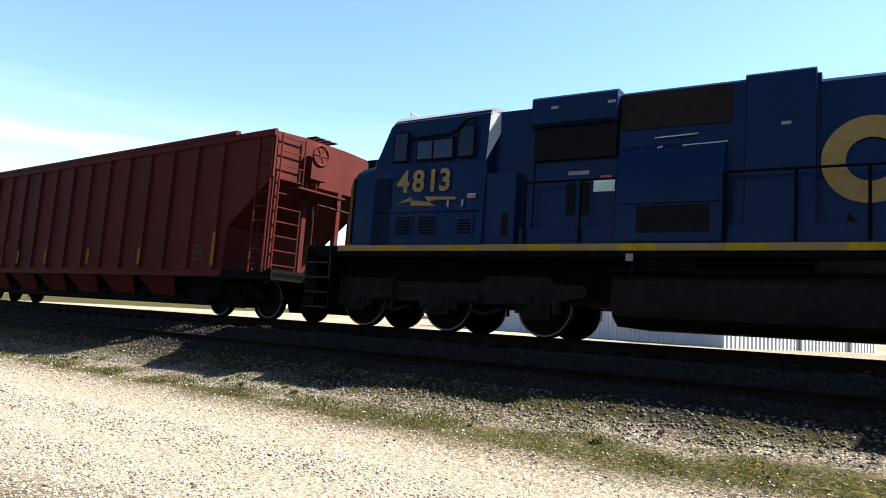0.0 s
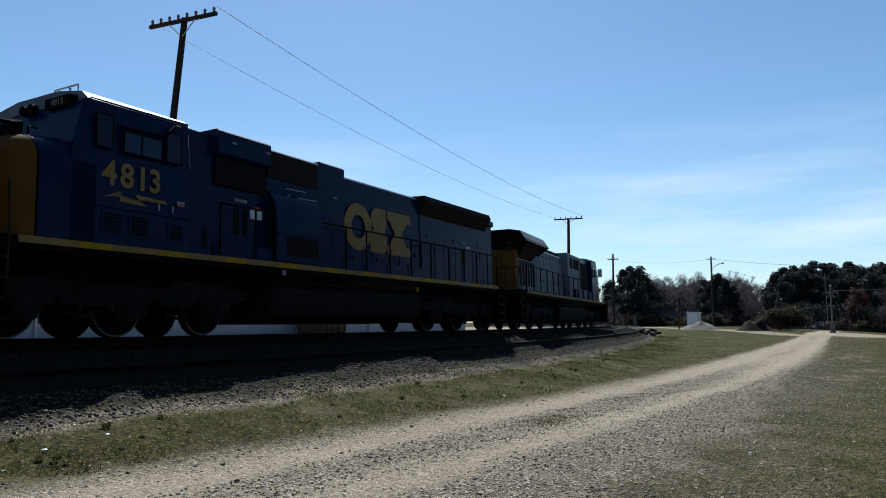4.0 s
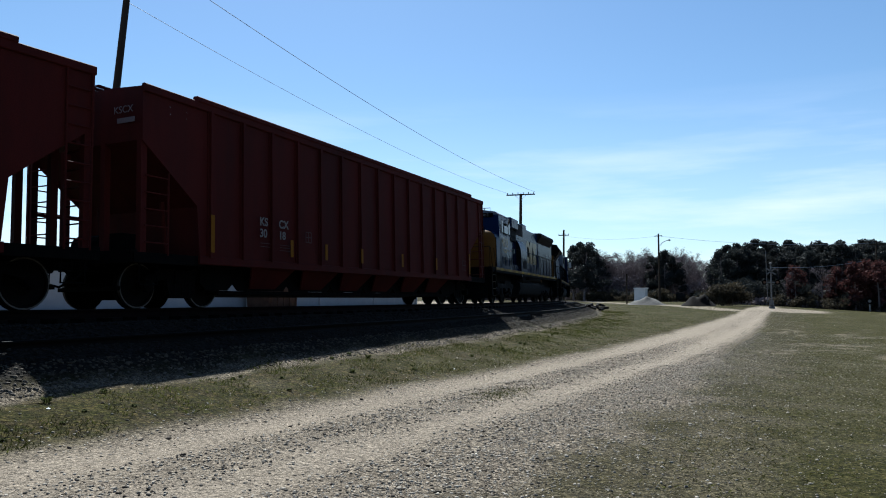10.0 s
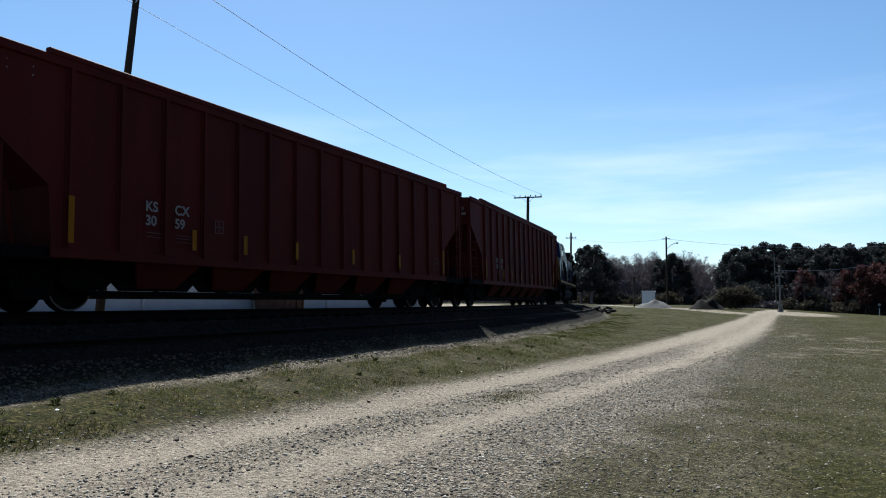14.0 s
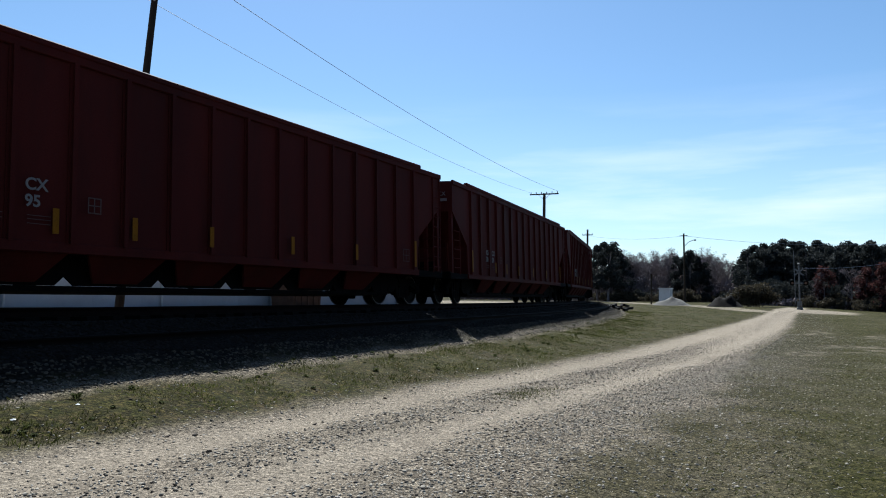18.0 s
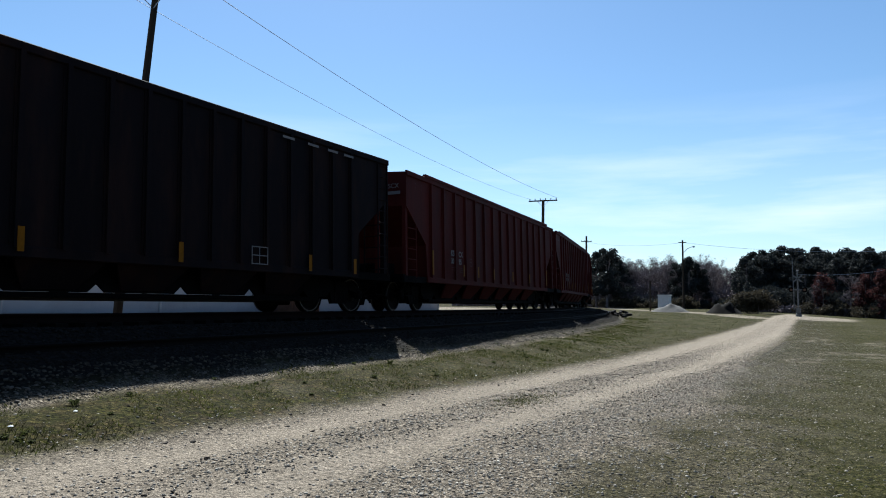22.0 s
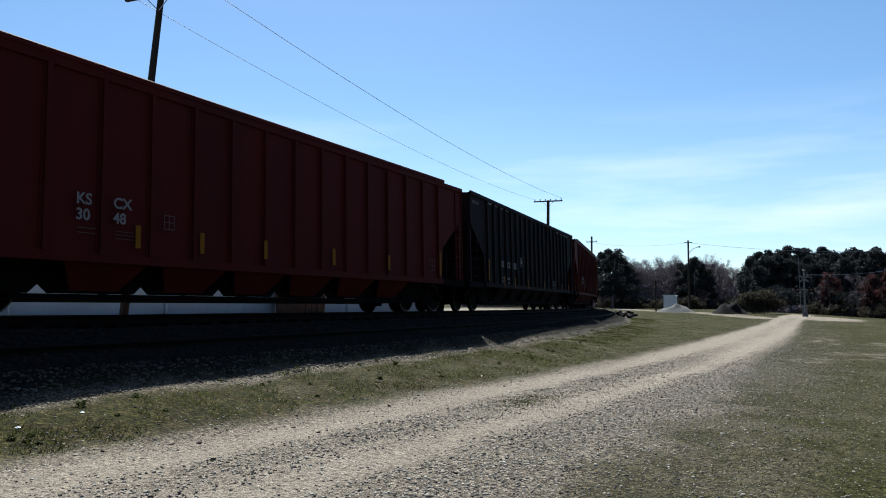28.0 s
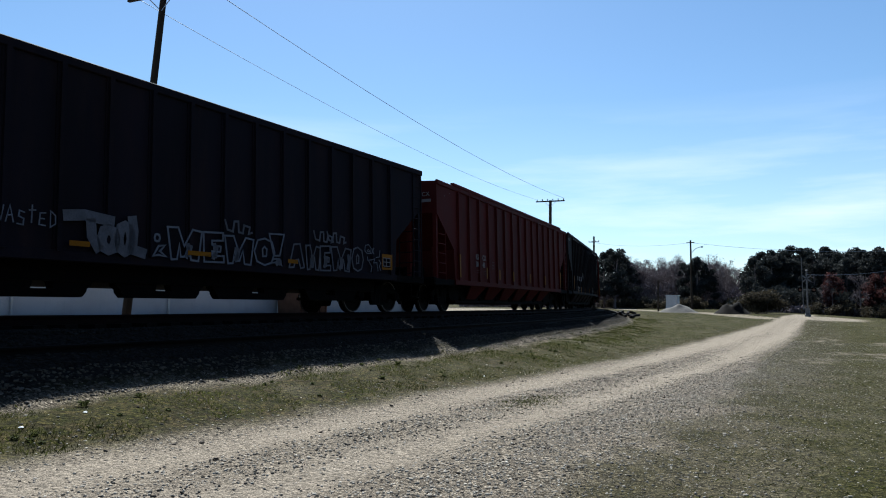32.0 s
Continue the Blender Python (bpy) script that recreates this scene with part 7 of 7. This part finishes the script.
tagged(new("road_grit", scatter_rocks("road_grit", px[half_], py[half_], 0.010 + 0.025 * R5.random(half_.sum()) ** 2.0, pebble_mat, 3)), "pale grit on the gravel drive", "gravel", kind="stuff")
tagged(new("road_cinders", scatter_rocks("road_cinders", px[~half_], py[~half_], 0.010 + 0.032 * R5.random((~half_).sum()) ** 4.0, dark_pebble, 4)), "dark cinders scattered on the drive", "gravel", kind="stuff")


def blades(name, x, y, h, mat, seed, width=0.006, lean=0.7):
    """Upright grass blades, each one narrow triangle pair."""
    rng_ = np.random.default_rng(seed)
    n_ = len(x)
    z = ground_z(x, y) - 0.01
    a = rng_.uniform(0, 2 * np.pi, n_)
    wx, wy = np.cos(a) * width, np.sin(a) * width
    lx, ly = rng_.normal(size=n_) * lean * h, rng_.normal(size=n_) * lean * h
    p0 = np.stack([x - wx, y - wy, z], -1)
    p1 = np.stack([x + wx, y + wy, z], -1)
    p2 = np.stack([x + lx * 0.4 + wx * 0.7, y + ly * 0.4 + wy * 0.7, z + h * 0.6], -1)
    p3 = np.stack([x + lx, y + ly, z + h], -1)
    v = np.stack([p0, p1, p2, p3], 1).reshape(-1, 3)
    return soup(name, v, np.arange(n_ * 4).reshape(-1, 4), mat)


# grass strip between ballast and drive
sx, sy = track_side(170000, -22, 60, 4.1, 6.8, R5, 1.3)
patch = wave(sx, sy, 0.9) * 0.6 + wave(sx + 40, sy, 0.3) * 0.4
sa, su = track_offset(sx, sy)
m_ = patch > 0.43 + 0.5 * smooth(2.3, 1.5, sy - road_mid(sx)) + 0.3 * smooth(4.35, 4.05, su - 0.5 * smooth(2, -6, sa))
m_ &= R5.random(len(sx)) > smooth(5.4, 6.7, su) * smooth(12, 24, sa)
m_ &= sy - road_mid(sx) > 1.75
sx, sy, patch = sx[m_], sy[m_], patch[m_]
tagged(new("grass_strip", blades("grass_strip", sx, sy, (0.014 + 0.05 * R5.random(len(sx)) ** 2.2) * (0.4 + 1.2 * patch), grass_mat, 6, 0.006, 0.5)), "short patchy green grass beside the ballast", "grass", kind="stuff")
sx, sy = track_side(50000, -22, 55, 4.2, 7.0, R5, 1.2)
m_ = (wave(sx + 70, sy, 0.7) > 0.5) & (sy - road_mid(sx) > 2.1)
sx, sy = sx[m_], sy[m_]
tagged(new("dry_grass", blades("dry_grass", sx, sy, 0.008 + 0.024 * R5.random(len(sx)), dry_grass, 7, lean=0.9)), "dry straw among the short grass", "grass", kind="stuff")
# the narrow verge where the lane comes close to the bank
ex = 2.0 - 24 * R5.random(80000) ** 1.2
ey = road_mid(ex) + 1.9 + 1.9 * R5.random(80000)
em = wave(ex, ey, 0.9) * 0.6 + wave(ex + 40, ey, 0.3) * 0.4 > 0.38
ex, ey = ex[em], ey[em]
tagged(new("verge_grass", blades("verge_grass", ex, ey, 0.014 + 0.04 * R5.random(len(ex)) ** 2, verge_mat, 23, 0.006, 0.6)), "short yellow-green grass on the narrow verge", "grass", kind="stuff")
# the wedge of meadow where lane and track part
vx = 18 + 60 * R5.random(90000) ** 1.4
vy = road_mid(vx) + 2.0 + 22 * R5.random(90000)
vu = track_offset(vx, vy)[1]
vm = (vu > 5.6) & (vu < 30) & ((wave(vx, vy, 1.2) * 0.5 + wave(vx + 21, vy, 0.4) * 0.5) > 0.42)
vx, vy = vx[vm], vy[vm]
tagged(new("meadow_grass", blades("meadow_grass", vx, vy, 0.02 + 0.05 * R5.random(len(vx)) ** 2, grass_mat, 14, 0.010, 0.6)), "short green grass between the lane and the track", "grass", kind="stuff")
# mown field on the other side of the drive
fx = -4.0 + 65 * R5.random(260000) ** 2.0
fy = road_mid(fx) - 2.2 - (7 + np.maximum(fx, 0) * 0.3) * R5.random(260000) ** 1.1
fm = (wave(fx, fy, 0.9) * 0.4 + wave(fx + 11, fy, 0.22) * 0.35 + wave(fx, fy + 5, 0.09) * 0.25) > 0.44 + 0.35 * smooth(-4.6, -2.6, fy - road_mid(fx))
fm &= np.hypot(fx, fy) > 1.2
fx, fy = fx[fm], fy[fm]
dry_ = R5.random(len(fx)) < 0.35
tagged(new("field_grass", blades("field_grass", fx[~dry_], fy[~dry_], 0.008 + 0.032 * R5.random((~dry_).sum()) ** 1.5, grass_mat, 8, 0.005, 1.1)), "thin mown grass of the field", "grass", kind="stuff")
tagged(new("field_straw", blades("field_straw", fx[dry_], fy[dry_], 0.006 + 0.022 * R5.random(dry_.sum()), dry_grass, 9, 0.005, 1.6)), "dry clippings in the field", "grass", kind="stuff")
gx_ = -4.0 + 40 * R5.random(40000) ** 1.5
gy_ = road_mid(gx_) - 1.8 - 6.5 * R5.random(40000) ** 1.9
tagged(new("field_grit", scatter_rocks("field_grit", gx_, gy_, 0.008 + 0.015 * R5.random(40000) ** 2, pebble_mat, 12)), "pale grit worn into the field edge", "gravel", kind="stuff")


def weed(seed, r, h):
    rng_ = np.random.default_rng(seed)
    n_ = 90
    a = rng_.uniform(0, 2 * np.pi, n_)
    ln = r * (0.4 + 0.6 * rng_.random(n_))
    up = h * (0.35 + 0.65 * rng_.random(n_))
    b = np.stack([np.cos(a) * 0.02, np.sin(a) * 0.02, np.zeros(n_)], -1)
    t = np.stack([np.cos(a) * ln, np.sin(a) * ln, up], -1)
    side = np.stack([-np.sin(a), np.cos(a), np.zeros(n_)], -1) * 0.006
    mid = b * 0.4 + t * 0.6 + np.array([0, 0, 0.02])
    v = np.stack([b, mid - side, t, mid + side], 1).reshape(-1, 3)
    return soup("weed", v, np.arange(n_ * 4).reshape(-1, 4), weed_mat)


weeds = [weed(k, 0.05 + 0.018 * k, 0.035 + 0.016 * k) for k in range(4)]
rw = random.Random(21)
for k in range(170):
    s_ = -18 + 62 * rw.random() ** 1.2
    p_ = track_point(np.array([s_]), rw.uniform(4.1, 6.3), 0.0)[0]
    if p_[1] - road_mid(p_[0]) < 2.0:
        continue
    w_ = tagged(new("weed", weeds[k % 4]), "small tuft of weed in the grass strip", "weed", "weeds of the grass strip")
    w_.matrix_basis = pose(p_[0], p_[1], float(ground_z(p_[:1], p_[1:2])[0]) - 0.01, 0, 0, rw.uniform(0, 360)) @ Matrix.Scale(rw.uniform(0.45, 1.25), 4)
litter_me = Shape().add([(-0.05, -0.035, 0), (0.05, -0.04, 0.0), (0.055, 0.035, 0.012), (-0.045, 0.04, 0.006), (0.0, 0.0, 0.03)], [(0, 1, 4), (1, 2, 4), (2, 3, 4), (3, 0, 4), (3, 2, 1, 0)]).mesh("litter", white_paint)
for x_, y_ in ((5.26, 8.13), (4.4, 7.93), (13.68, 7.26), (12.37, 10.06), (3.96, 9.5), (-5.64, 8.2)):
    l_ = tagged(new("litter", litter_me), "crumpled scrap of white paper in the grass", "litter", "scraps of litter")
    l_.matrix_basis = pose(x_, y_, float(ground_z(np.array([x_]), np.array([y_]))[0]), 0, 0, x_ * 77) @ Matrix.Scale(0.55, 4)

# a tuft on the crown of the lane and a few loose dark stones
cx_, cy_ = 10.75 + 0.5 * R5.normal(size=1500), 4.82 + 0.2 * R5.normal(size=1500)
tagged(new("lane_tuft", blades("lane_tuft", cx_, cy_, 0.012 + 0.03 * R5.random(1500) ** 1.5, grass_mat, 19, 0.005, 0.8)), "thin tuft of grass on the crown of the lane", "grass", kind="stuff")
loose_me = scatter_rocks("loose_stone", np.zeros(1), np.zeros(1), np.array([0.07]), dark_pebble, 33)
loose_me.transform(Matrix.Translation((0, 0, -float(ground_z(np.zeros(1), np.zeros(1))[0]))))
for k, (x_, y_) in enumerate(((18.8, 4.55), (10.17, 6.58), (6.9, 5.9), (7.6, 6.9), (5.6, 6.5), (8.4, 5.6), (12.6, 6.2), (6.2, 6.9), (9.1, 6.4), (5.1, 5.7))):
    st_ = tagged(new("loose_stone", loose_me), "loose dark stone on the gravel lane", "stone", "loose stones on the lane")
    st_.matrix_basis = pose(x_, y_, float(ground_z(np.array([x_]), np.array([y_]))[0]), 0, 0, k * 47) @ Matrix.Scale(0.7 + 0.08 * (k % 5), 4)


motions()
